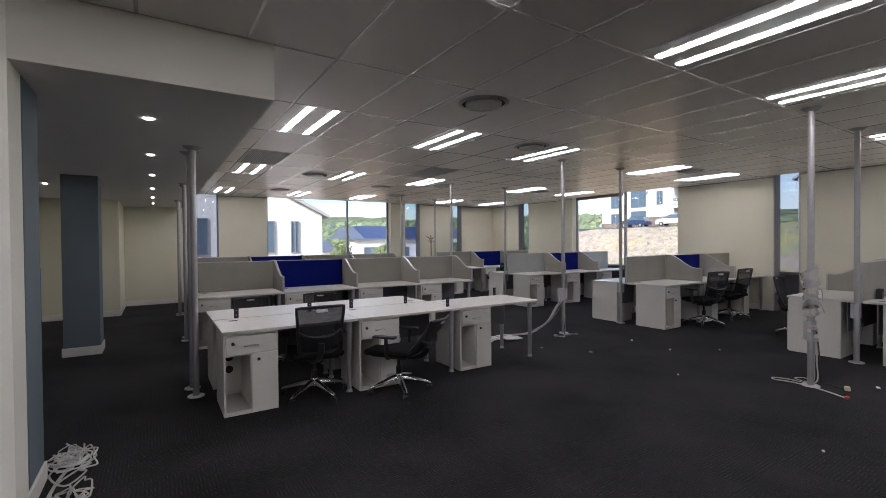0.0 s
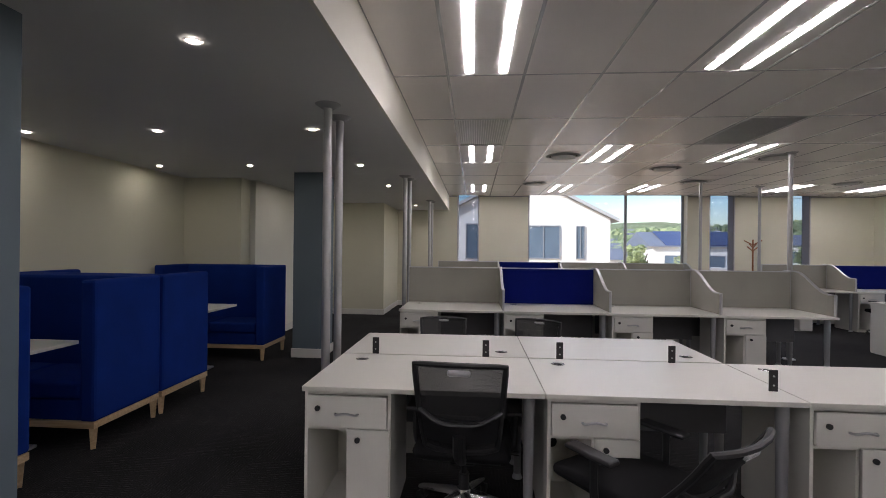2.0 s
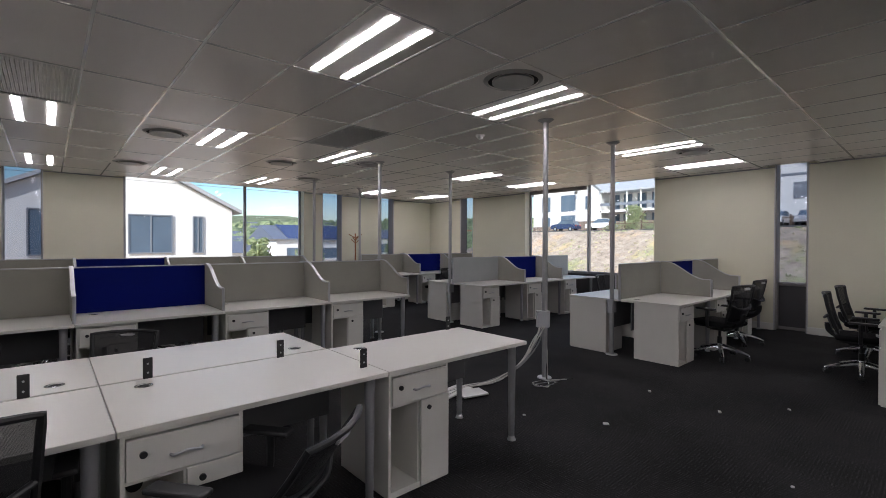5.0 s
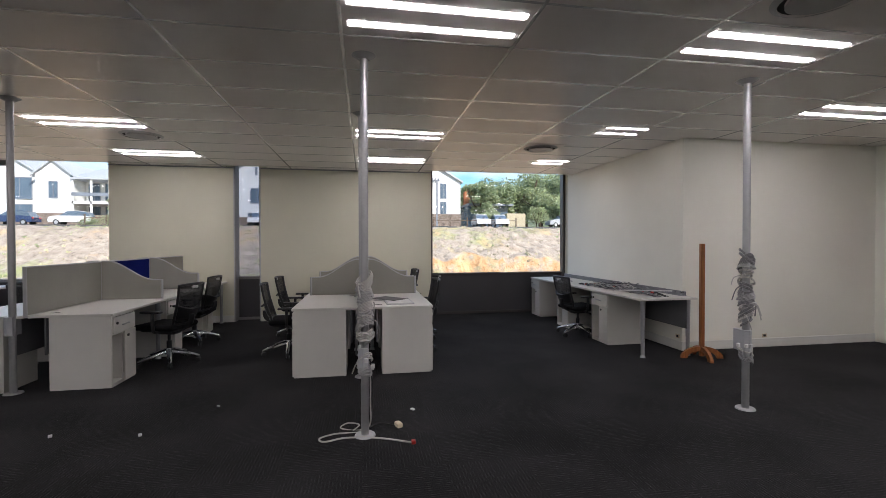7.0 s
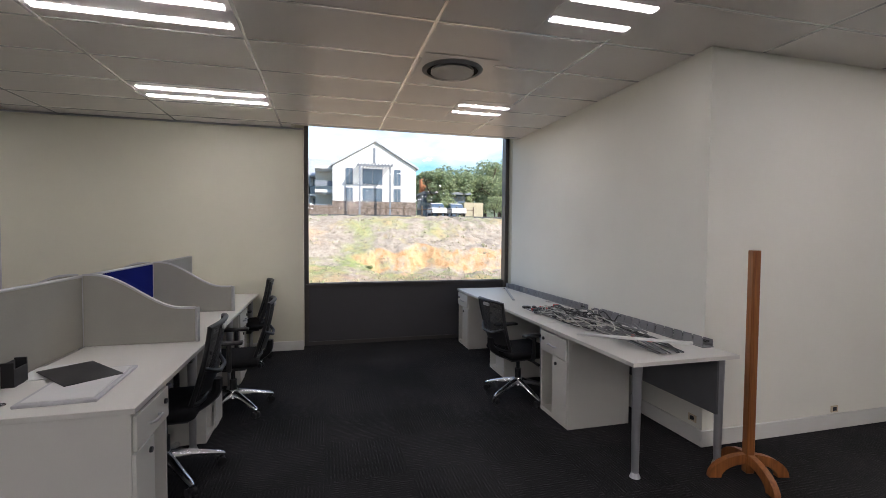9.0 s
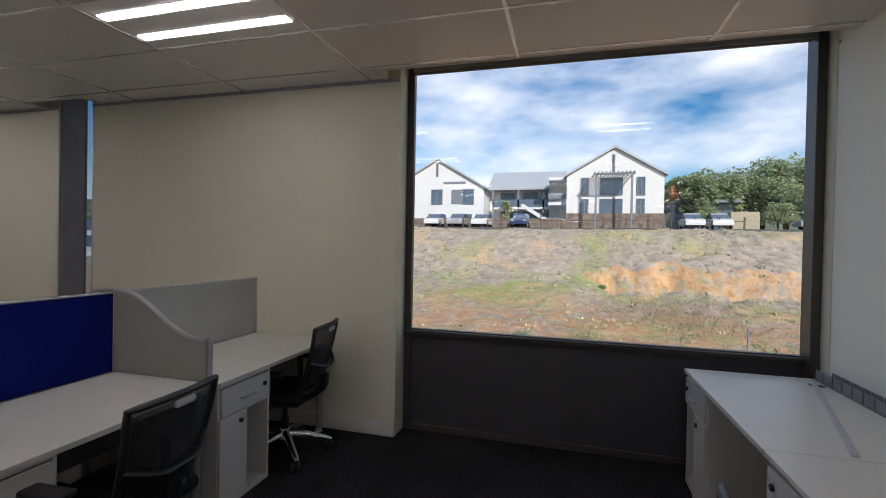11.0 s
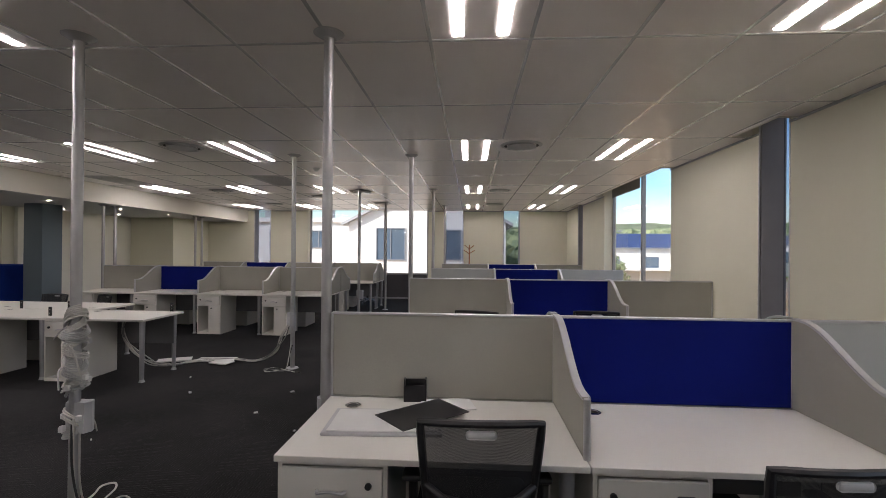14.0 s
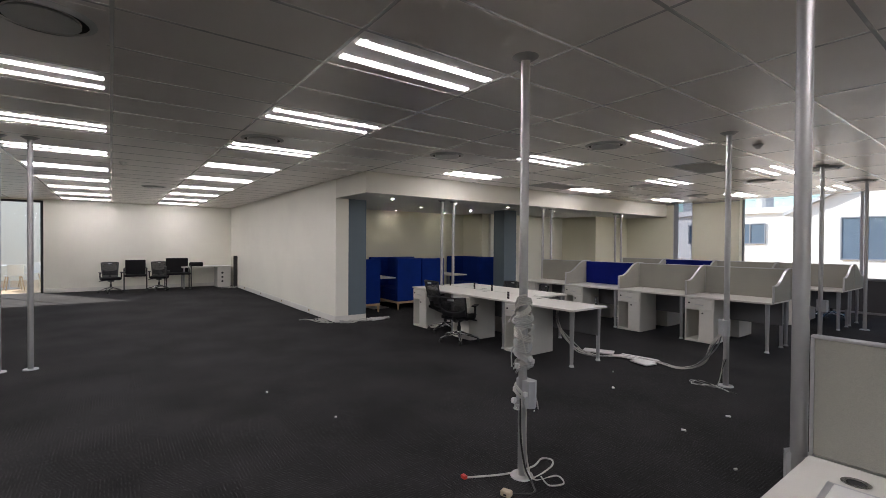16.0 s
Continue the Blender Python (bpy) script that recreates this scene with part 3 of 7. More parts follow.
def ceiling_light():
    e = thing("ceiling_light", "recessed twin-strip fluorescent ceiling light, switched on", "ceiling light", "recessed ceiling lights")
    bm = bmesh.new()
    w, d = TX / 2 - 0.004, TY / 2 - 0.004
    add_box(bm, -w, -d, 0.002, w, d, 0.02, 0.004)
    part("housing", bm, "ceiling", e)
    for s in (-1, 1):
        bm = bmesh.new()
        add_box(bm, s * 0.124 - 0.029, -d + 0.045, -0.003, s * 0.124 + 0.029, d - 0.045, 0.002)
        part("strip", bm, "light", e, "glowing white fluorescent strip")
    return e


lamp = ceiling_light()
first = True
for k, j in LAMPS:
    x, y = tile_x(k), tile_y(j)
    if x > 1.6 and y < -3.9:
        continue
    if first:
        lamp.matrix_basis = pose(x, y, C)
        first = False
    else:
        copy_thing(lamp, pose(x, y, C))


# two half-length units near the south block
for x in (1.66, 3.73):
    e = thing("ceiling_light", "short recessed twin-strip ceiling light, switched on", "ceiling light", "short ceiling lights", pose(x, -3.03, C))
    part("housing", box(-0.28, -0.285, -0.0035, 0.28, 0.285, 0.02, 0.004), "ceiling", e)
    for s in (-1, 1):
        part("strip", box(s * 0.122 - 0.029, -0.255, -0.006, s * 0.122 + 0.029, 0.255, -0.0035), "light", e, "glowing white fluorescent strip")


def ring(r0, r1, z0, z1, n=28):
    """A flat ring with a sloping face from (r0, z0) to (r1, z1)."""
    bm = bmesh.new()
    a = [bm.verts.new((r0 * math.cos(2 * math.pi * i / n), r0 * math.sin(2 * math.pi * i / n), z0)) for i in range(n)]
    b = [bm.verts.new((r1 * math.cos(2 * math.pi * i / n), r1 * math.sin(2 * math.pi * i / n), z1)) for i in range(n)]
    for i in range(n):
        bm.faces.new((a[i], a[(i + 1) % n], b[(i + 1) % n], b[i]))
    bmesh.ops.solidify(bm, geom=bm.faces[:], thickness=0.004)
    return bm


def air_diffuser():
    e = thing("air_diffuser", "round white ceiling air diffuser with a ring gap, its shade a flat dark colour", "air vent", "round ceiling diffusers")
    part("plate", box(-TX / 2 + 0.012, -TX / 2 + 0.012, -0.004, TX / 2 - 0.012, TX / 2 - 0.012, -0.001), "ceiling", e)
    part("outer_ring", ring(0.20, 0.235, -0.022, -0.005), "grille", e)
    # flat ring, coloured near-black for the shadow round the disc
    part("gap", ring(0.165, 0.20, -0.008, -0.008), "dark", e, "ring gap, its shade a flat dark colour")
    bm = bmesh.new()
    bmesh.ops.create_cone(bm, cap_ends=True, segments=28, radius1=0.165, radius2=0.15, depth=0.02)
    bmesh.ops.translate(bm, vec=(0, 0, -0.016), verts=bm.verts)
    part("disc", bm, "grille", e)
    return e


dif = air_diffuser()
dif.matrix_basis = pose(VENTS[0][0], VENTS[0][1], C)
for x, y in VENTS[1:]:
    copy_thing(dif, pose(x, y, C))


def return_grille():
    e = thing("return_air_grille", "grey slatted return-air grille set in the ceiling", "air vent", "ceiling grilles")
    w, d = TX / 2 - 0.004, TY / 2 - 0.004
    bm = bmesh.new()
    for x0, x1, y0, y1 in ((-w, -w + 0.025, -d, d), (w - 0.025, w, -d, d), (-w + 0.025, w - 0.025, -d, -d + 0.025), (-w + 0.025, w - 0.025, d - 0.025, d)):
        add_box(bm, x0, y0, -0.003, x1, y1, 0.012)
    part("frame", bm, "grille", e)
    part("backing", box(-w + 0.025, -d + 0.025, 0.010, w - 0.025, d - 0.025, 0.014), "vent", e)
    sl = None
    for i in range(20):
        x = -w + 0.04 + i * (2 * w - 0.08) / 19
        if sl is None:
            sl = part("slat", box(-0.004, -d + 0.027, -0.002, 0.004, d - 0.027, 0.009), "grille", e)
            sl.location = (x, 0, 0)
        else:
            o = new("slat", sl.data)
            o.parent = e
            o.location = (x, 0, 0)
    return e


gr = return_grille()
gr.matrix_basis = pose(tile_x(GRILLES[0][0]), tile_y(GRILLES[0][1]), C)
copy_thing(gr, pose(tile_x(GRILLES[1][0]), tile_y(GRILLES[1][1]), C))


def smoke_detector(x, y):
    e = thing("smoke_detector", "small white domed smoke detector under the ceiling", "smoke detector", m=pose(x, y, C))
    bm = bmesh.new()
    bmesh.ops.create_cone(bm, cap_ends=True, segments=20, radius1=0.045, radius2=0.055, depth=0.02)
    bmesh.ops.translate(bm, vec=(0, 0, -0.011), verts=bm.verts)
    part("base", bm, "pearl", e)
    bm = bmesh.new()
    bmesh.ops.create_cone(bm, cap_ends=True, segments=20, radius1=0.022, radius2=0.04, depth=0.028)
    bmesh.ops.translate(bm, vec=(0, 0, -0.035), verts=bm.verts)
    part("sensor_head", bm, "pearl", e)


smoke_detector(-0.037, 4.03)
smoke_detector(-6.3, -2.0)


def downlight():
    e = thing("downlight", "small round recessed downlight, switched on", "downlight", "booth downlights")
    part("bezel", ring(0.027, 0.042, -0.006, -0.002, 20), "pearl", e)
    bm = bmesh.new()
    bmesh.ops.create_circle(bm, cap_ends=True, segments=20, radius=0.027)
    bmesh.ops.translate(bm, vec=(0, 0, -0.004), verts=bm.verts)
    part("lens", bm, "downlight", e, "glowing lens")
    return e


dl = downlight()
spots = [(x, y) for y in (2.14, 3.67, 5.2, 6.85, 8.4) for x in (-5.38, -6.69)] + [(-7.85, 2.14), (-7.85, 3.67), (-7.80, 5.2), (-5.38, 9.9)]
dl.matrix_basis = pose(spots[0][0], spots[0][1], CS)
for x, y in spots[1:]:
    copy_thing(dl, pose(x, y, CS))


# ---- windows ----
def window(name, axis, at, a, b, sill, mullions, frame_mat, tint, label, blind=None, low=True):
    """A window in the wall plane axis = at, from a to b along it, with a panel under the sill. Local u runs along the wall, v out of the room."""
    e = tagged(new(name), label, "window", kind="structure")
    if axis == "y":
        e.matrix_basis = Matrix(((1, 0, 0, a), (0, 1, 0, at), (0, 0, 1, 0), (0, 0, 0, 1)))
    else:
        e.matrix_basis = Matrix(((0, 1, 0, at), (1, 0, 0, a), (0, 0, 1, 0), (0, 0, 0, 1)))
    w, top, f, d = b - a, WT, 0.055 if b - a > 1 else 0.03, 0.05
    v0 = 0.17 if b - a > 1 else 0.20

    def bx(u0, va, z0, u1, vb, z1, bev=0.004):
        q = box(u0, va, z0, u1, vb, z1, bev)
        if axis == "x":
            bmesh.ops.reverse_faces(q, faces=q.faces[:])
        return q
    if w < 1:
        for u0 in (0.0, w - 0.018):
            part("edge_trim", bx(u0 + 0.001, -0.004, 0.004, u0 + 0.017, 0.0118, top), "alu", e, "bright aluminium edge strip")
    lining = 0.012 if w < 1 else v0      # slit windows are lined with metal to the wall's face
    part("window_frame", bx(0.002, 0.09 if name == "window_1" else lining, 0.002, f, v0 + d, top), frame_mat, e)
    part("window_frame", bx(w - f, lining, 0.002, w - 0.002, v0 + d, top), frame_mat, e)
    part("window_frame", bx(f, v0, top - 0.05, w - f, v0 + d, top), frame_mat, e)
    part("window_frame", bx(f, v0, sill - 0.06, w - f, v0 + d, sill), frame_mat, e)
    part("window_sill", bx(0.01, v0 - 0.035, sill - 0.03, w - 0.01, v0 - 0.001, sill - 0.008, 0.003), frame_mat, e)
    part("window_frame", bx(f, v0, 0.002, w - f, v0 + d, 0.05), frame_mat, e)
    part("spandrel_panel", bx(f, v0 + 0.012, 0.05, w - f, v0 + 0.03, sill - 0.06, 0), "spandrel", e, "dark grey panel under the window")
    edges = [f] + [v for mu in mullions for v in (mu - a - 0.028, mu - a + 0.028)] + [w - f]
    for mu in mullions:
        part("mullion", bx(mu - a - 0.028, v0 - 0.01, sill, mu - a + 0.028, v0 + d + 0.01, top - 0.05), "mullion", e)
    for i in range(0, len(edges), 2):
        p = part("pane", bx(edges[i], v0 + 0.022, sill, edges[i + 1], v0 + 0.028, top - 0.05, 0), tint, e, "clear glass pane")
        p.visible_shadow = False
    if blind:
        for u0, u1, drop in blind:
            if drop < 0:
                part("blind_cassette", bx(u0 - a, v0 - 0.04, C - drop + 0.012, u1 - a, v0 - 0.002, top - 0.045, 0.006), "mullion", e, "grey roller-blind cassette")
                part("bottom_rail", bx(u0 - a, v0 - 0.032, C - drop, u1 - a, v0 - 0.012, C - drop + 0.012, 0.003), "blind", e)
            else:
                part("roller_blind", bx(u0 - a, v0 - 0.03, C - drop, u1 - a, v0 - 0.026, top - 0.05, 0), "blind", e, "taupe roller blind rolled part-way down")
    return e


window("window_1", "x", EW, *E_OPEN[0], 0.80, [], "frame_bronze", "glass", "large picture window in a bronze frame above a dark panel", [(-3.925, -1.31, -0.07)])
window("window_2", "x", EW, *E_OPEN[1], 0.79, [], "slit_frame", "glass_tint", "tall narrow slit window with tinted glass")
window("window_3", "x", EW, *E_OPEN[2], 0.80, [5.72], "mullion", "glass", "wide two-pane window with a grey mullion", [(5.75, 7.32, 0.05)])
window("window_4", "x", EW, *E_OPEN[3], 0.79, [], "slit_frame", "glass_tint", "tall narrow slit window near the corner")
window("window_5", "y", NW, *N_OPEN[0], 0.79, [], "slit_frame", "glass_tint", "tall narrow slit window beside the bulkhead")
window("window_6", "y", NW, *N_OPEN[1], 0.80, [-0.42], "mullion", "glass", "wide two-pane window facing the neighbouring white gable")
window("window_7", "y", NW, *N_OPEN[2], 0.79, [], "slit_frame", "glass_tint", "tall narrow slit window with tinted glass")
window("window_8", "y", NW, *N_OPEN[3], 0.79, [], "slit_frame", "glass_tint", "tall narrow slit window near the corner")


# ---- service poles ----
def service_pole(x, y, top, box_z=None, turn=0):
    e = thing("service_pole", "brushed steel floor-to-ceiling cable pole with round flanges", "service pole", "cable poles", pose(x, y, 0, 0, 0, turn))
    part("tube", rod((0, 0, 0.008), (0.0, 0, top - 0.01), 0.028, n=20), "pole", e, smooth=True)
    bm = bmesh.new()
    add_rod(bm, (0, 0, 0), (0, 0, 0.01), 0.075, 0.07, 24)
    part("foot_flange", bm, "alu", e)
    bm = bmesh.new()
    add_rod(bm, (0, 0, top - 0.03), (0, 0, top - 0.001), 0.04, 0.085, 24)
    part("top_flange", bm, "vent", e)
    if box_z:
        bm = bmesh.new()
        add_prism(bm, [(-0.055, -0.034), (0.055, -0.034), (0.072, 0.0), (0.055, 0.036), (-0.055, 0.036), (-0.072, 0.0)], "z", box_z - 0.085, box_z + 0.085)
        bmesh.ops.translate(bm, vec=(0.02, 0.012, 0), verts=bm.verts)
        part("socket_box", bm, "grey_plastic", e, "grey plastic socket box clamped round the pole")
    return e


for x, y, b in ((0.012, -0.014, 0.545), (1.447, 0.015, 0.60), (0, 3.12, 0.62), (1.49, 3.16, 0.62), (0.04, 6.30, 0.62), (1.51, 6.25, 0.62), (0.1, 8.75, None), (1.55, 9.42, None), (-0.025, -3.11, 0.57), (-5.02, -2.9, None), (-5.06, -3.18, None)):
    service_pole(x, y, C, b, 135 if y == 3.12 else 0)
for x, y in ((-5.05, 3.07), (-5.06, 3.36), (-4.98, 5.95), (-4.96, 6.22), (-4.95, 8.85), (-4.93, 9.1)):
    service_pole(x, y, CS)


# ---- desks ----
def bezel_ring(parent, x, y, z):
    b = ring(0.026, 0.040, 0.004, 0.002, 18)
    o = part("cable_grommet", b, "chrome", parent, "oval steel cable grommet")
    o.location = (x, y, z)
    bm = bmesh.new()
    bmesh.ops.create_circle(bm, cap_ends=True, segments=16, radius=0.026)
    c = part("grommet_hole", bm, "dark", parent)
    c.location = (x, y, z + 0.001)


def pedestal(parent, x0, d, top, flip=False):
    """A drawer and cupboard unit under the desk; its front is at y = 0 and it runs back by d. A flipped one has its door on the other half."""
    w, t = 0.43, 0.016

    def at(u):
        return x0 + (w - u if flip else u)

    def bx(u0, y0, z0, u1, y1, z1, bevel=0.0):
        return box(min(at(u0), at(u1)), y0, z0, max(at(u0), at(u1)), y1, z1, bevel)
    o = [(x0, 0.001), (x0 + w, 0.001), (x0 + w, top), (x0 + w - t, top), (x0 + w - t, 0.036), (x0 + t, 0.036), (x0 + t, top), (x0, top)]
    ped = part("pedestal", prism(o, "y", 0.02, d), "melamine", parent, "white cupboard and drawer unit")
    part("back_panel", bx(t, d - t, 0.036, w - t, d - 0.002, top - 0.017), "melamine", ped)
    part("top_panel", bx(t, 0.022, top - 0.016, w - t, d - 0.002, top - 0.001), "melamine", ped)
    part("shelf", bx(t, 0.022, top - 0.19, w - t, d - t, top - 0.176), "melamine", ped)
    part("divider", bx(w * 0.5 - 0.008, 0.03, 0.036, w * 0.5 + 0.008, d - t, top - 0.19), "melamine", ped)
    part("drawer_front", bx(0.018, 0.004, top - 0.172, w - 0.018, 0.02, top - 0.02, 0.002), "melamine", ped)
    part("door", bx(w * 0.5, 0.004, 0.012, w - 0.004, 0.02, top - 0.18, 0.002), "melamine", ped)
    hx = x0 + w * 0.5
    hz = top - 0.10
    part("handle", tube([(hx - 0.055, 0.006, hz - 0.006), (hx - 0.045, -0.018, hz - 0.004), (hx, -0.026, hz + 0.006), (hx + 0.045, -0.018, hz - 0.004), (hx + 0.055, 0.006, hz - 0.006)], 0.0065, 6, 4), "alu", ped, "curved satin handle", True)
    for u, z in ((0.07, hz + 0.02), (w * 0.5 + 0.055, top - 0.23)):
        part("lock", rod((at(u), 0.006, z), (at(u), -0.006, z), 0.013, n=14), "black_plastic", ped, "black lock")


def desk_leg(parent, x, y, top):
    lg = part("leg", rod((x, y, 0.03), (x, y, top), 0.021, 0.030, 14), "leg", parent, "tapered silver leg", True)
    part("foot", rod((x, y, 0.0), (x, y, 0.03), 0.032, 0.02, 14), "alu", lg, "satin metal levelling foot")


def desk_master(w, d, ped, legs, modesty=True, flip=False):
    """A desk; its user sits at y < 0, the worktop runs from y = 0 to d and x = 0 to w."""
    e = thing("office_desk", "white melamine office desk with a drawer pedestal", "desk", "open-plan desks")
    t = 0.025
    part("worktop", box(0.002, 0, DZ - t, w - 0.002, d, DZ, 0.003, 2), "melamine", e)
    if ped is not None:
        pedestal(e, ped, 0.54, DZ - t, flip)
    for x, y in legs:
        desk_leg(e, x, y, DZ - t)
    if modesty:
        part("modesty_panel", box(0.05, d - 0.12, 0.33, w - 0.05, d - 0.104, DZ - t - 0.001, 0.001), "grey_board", e, "dark grey modesty panel")
    bezel_ring(e, 0.16, d - 0.13, DZ)
    return e


DESKS = {}


def desk(m, w, d, ped=0.012, legs=None, flip=False):
    legs = legs if legs is not None else ((w - 0.07, 0.08), (w - 0.07, d - 0.08))
    key = (round(w, 3), round(d, 3), ped, legs, flip)
    if key in DESKS:
        return copy_thing(DESKS[key], m)
    e = desk_master(w, d, ped, legs, True, flip)
    e.matrix_basis = m
    DESKS[key] = e
    return e


def wave(d, lo, hi, n=14):
    """Side outline of a wave divider: high at the screen, low at the sitter."""
    pts = [(0.0, DZ + 0.002), (-d, DZ + 0.002), (-d, lo)]
    for i in range(n + 1):
        s = i / n
        k = min(1, max(0, (s - 0.12) / 0.80))
        pts.append((-d + d * s, lo + (hi - lo) * (k * k * (3 - 2 * k))))
    return pts


WAVES = {}


def wave_divider(x, y, d, side, fabric="grey_fabric"):
    """A curved screen between two desks, square to the main screen."""
    key = (round(d, 3), fabric)
    m = pose(x, y, 0, 0, 0, 0 if side < 0 else 180)
    if key in WAVES:
        return copy_thing(WAVES[key], m)
    e = thing("desk_divider", "wave-topped grey fabric desk divider with aluminium trim", "desk divider", "wave dividers", m)
    lo, hi = DZ + 0.225, TOPZ
    o = wave(d, lo, hi)
    part("panel", prism(o, "x", -0.012, 0.012), fabric, e)
    top = [(0.0, a, b + 0.004) for a, b in o[2:]]
    bm = bmesh.new()
    for i in range(len(top) - 1):
        p, q = Vector(top[i]), Vector(top[i + 1])
        if (q - p).length < 1e-4:
            continue
        for s in (0,):
            vs = [bm.verts.new((sx, v.y, v.z + dz)) for v in (p, q) for sx, dz in ((-0.016, -0.006), (0.016, -0.006), (0.016, 0.006), (-0.016, 0.006))]
            for a in range(4):
                bm.faces.new((vs[a], vs[(a + 1) % 4], vs[4 + (a + 1) % 4], vs[4 + a]))
    bmesh.ops.remove_doubles(bm, verts=bm.verts[:], dist=1e-5)
    bmesh.ops.recalc_face_normals(bm, faces=bm.faces[:])
    part("top_trim", bm, "alu", e, "bright aluminium top edge")
    part("front_post", rod((0, -d - 0.012, DZ - 0.02), (0, -d - 0.012, lo + 0.006), 0.014, n=12), "alu", e, "aluminium front post", True)
    WAVES[key] = e
    return e


TOPZ = 1.164
SCREENS = {}


def screen(x0, y, w, fabric, label):
    key = (round(w, 3), fabric)
    m = pose(x0, y, 0)
    if key in SCREENS:
        return copy_thing(SCREENS[key], m)
    e = thing("desk_screen", label, "desk screen", "straight desk screens", m)
    part("panel", box(0.012, -0.013, DZ + 0.004, w - 0.012, 0.013, TOPZ - 0.012, 0.002), fabric, e)
    part("top_trim", box(0, -0.017, TOPZ - 0.012, w, 0.017, TOPZ, 0.003), "alu", e, "aluminium top rail")
    part("end_post", box(0, -0.016, DZ - 0.02, 0.012, 0.016, TOPZ - 0.012, 0.002), "alu", e)
    part("end_post", box(w - 0.012, -0.016, DZ - 0.02, w, 0.016, TOPZ - 0.012, 0.002), "alu", e)
    SCREENS[key] = e
    return e


def bench(x0, y, n, w, d, fabrics, end_waves=(), south=True, north=True, flipped=()):
    """Two rows of desks back to back along a line of screens at y."""
    for i in range(n):
        x = x0 + i * w
        f = fabrics[i]
        screen(x, y, w, f, {"blue_fabric": "royal blue fabric desk screen with aluminium rail", "pale_fabric": "pale grey fabric desk screen with aluminium rail"}.get(f, "warm grey fabric desk screen with aluminium rail"))
        if south:
            desk(pose(x, y - d - 0.02, 0), w, d, flip=i in flipped)
        if north:
            desk(pose(x + w, y + d + 0.02, 0, 0, 0, 180), w, d, *((w - 0.445, ((0.07, 0.08), (0.07, d - 0.08)))))
    for i in range(1, n):
        for s, on in ((-1, south), (1, north)):
            if on:
                wave_divider(x0 + i * w, y + 0.018 * s, d * 0.90, s)
    for xe in end_waves:
        for s, on in ((-1, south), (1, north)):
            if on:
                wave_divider(xe, y + 0.018 * s, d * 0.90, s)
    return


DW, DD = 1.202, 0.705
bench(1.488, -0.01, 3, DW, DD, ["grey_fabric", "blue_fabric", "pale_fabric"], flipped=(0, 2))
bench(1.488, 3.06, 3, DW, DD, ["grey_fabric", "blue_fabric", "grey_fabric"])
bench(1.488, 6.15, 3, DW, DD, ["pale_fabric", "blue_fabric", "pale_fabric"])
bench(1.488, 9.25, 3, DW, DD, ["grey_fabric", "blue_fabric", "grey_fabric"])
bench(-4.915, 5.89, 4, 1.174, 0.72, ["grey_fabric", "blue_fabric", "grey_fabric", "grey_fabric"], end_waves=(-0.219,))
bench(-4.78, 8.95, 4, 1.17, 0.72, ["grey_fabric", "blue_fabric", "grey_fabric", "grey_fabric"], end_waves=(-0.1,))

# the cleared table bench near the booths
TD, TW, TX1, TY1 = 0.70, 1.185, -4.91, 2.30
for i in range(3):
    d_ = desk(pose(TX1 + i * TW, TY1, 0), TW, TD)
    if i == 0:
        for z in (0.27, 0.38):
            part("cable_hole", rod((0.115, 0.519, z), (0.115, 0.523, z), 0.034, n=16), "dark", d_, "round cable hole in the pedestal's back")
for i in range(2):
    desk(pose(TX1 + (i + 1) * TW, TY1 + 0.02 + 2 * TD, 0, 0, 0, 180), TW, TD, TW - 0.445, ((0.07, 0.08), (0.07, TD - 0.08)))


# ---- chairs ----
def mesh_cloth():
    m, n, l, b = nodes_of("black_mesh_cloth")
    b.inputs["Base Color"].default_value = (0.016, 0.016, 0.017, 1)
    b.inputs["Roughness"].default_value = 0.8
    t = n.new("ShaderNodeTexCoord")
    w = n.new("ShaderNodeTexWave")
    w.bands_direction = "Z"
    w.inputs["Scale"].default_value, w.inputs["Distortion"].default_value = 110, 0.3
    w.inputs["Detail"].default_value = 1
    l.new(t.outputs["Object"], w.inputs["Vector"])
    r = n.new("ShaderNodeMapRange")
    r.inputs["To Min"].default_value, r.inputs["To Max"].default_value = 0.76, 1.0
    l.new(w.outputs["Fac"], r.inputs["Value"])
    l.new(r.outputs["Result"], b.inputs["Alpha"])
    return m


M["mesh"] = mesh_cloth()


def back_profile(z):
    """How far back the chair's back lies at a height (a gentle S)."""
    s = (z - 0.44) / 0.54
    return -0.20 - 0.055 * math.sin(s * 2.6) - 0.09 * s * s


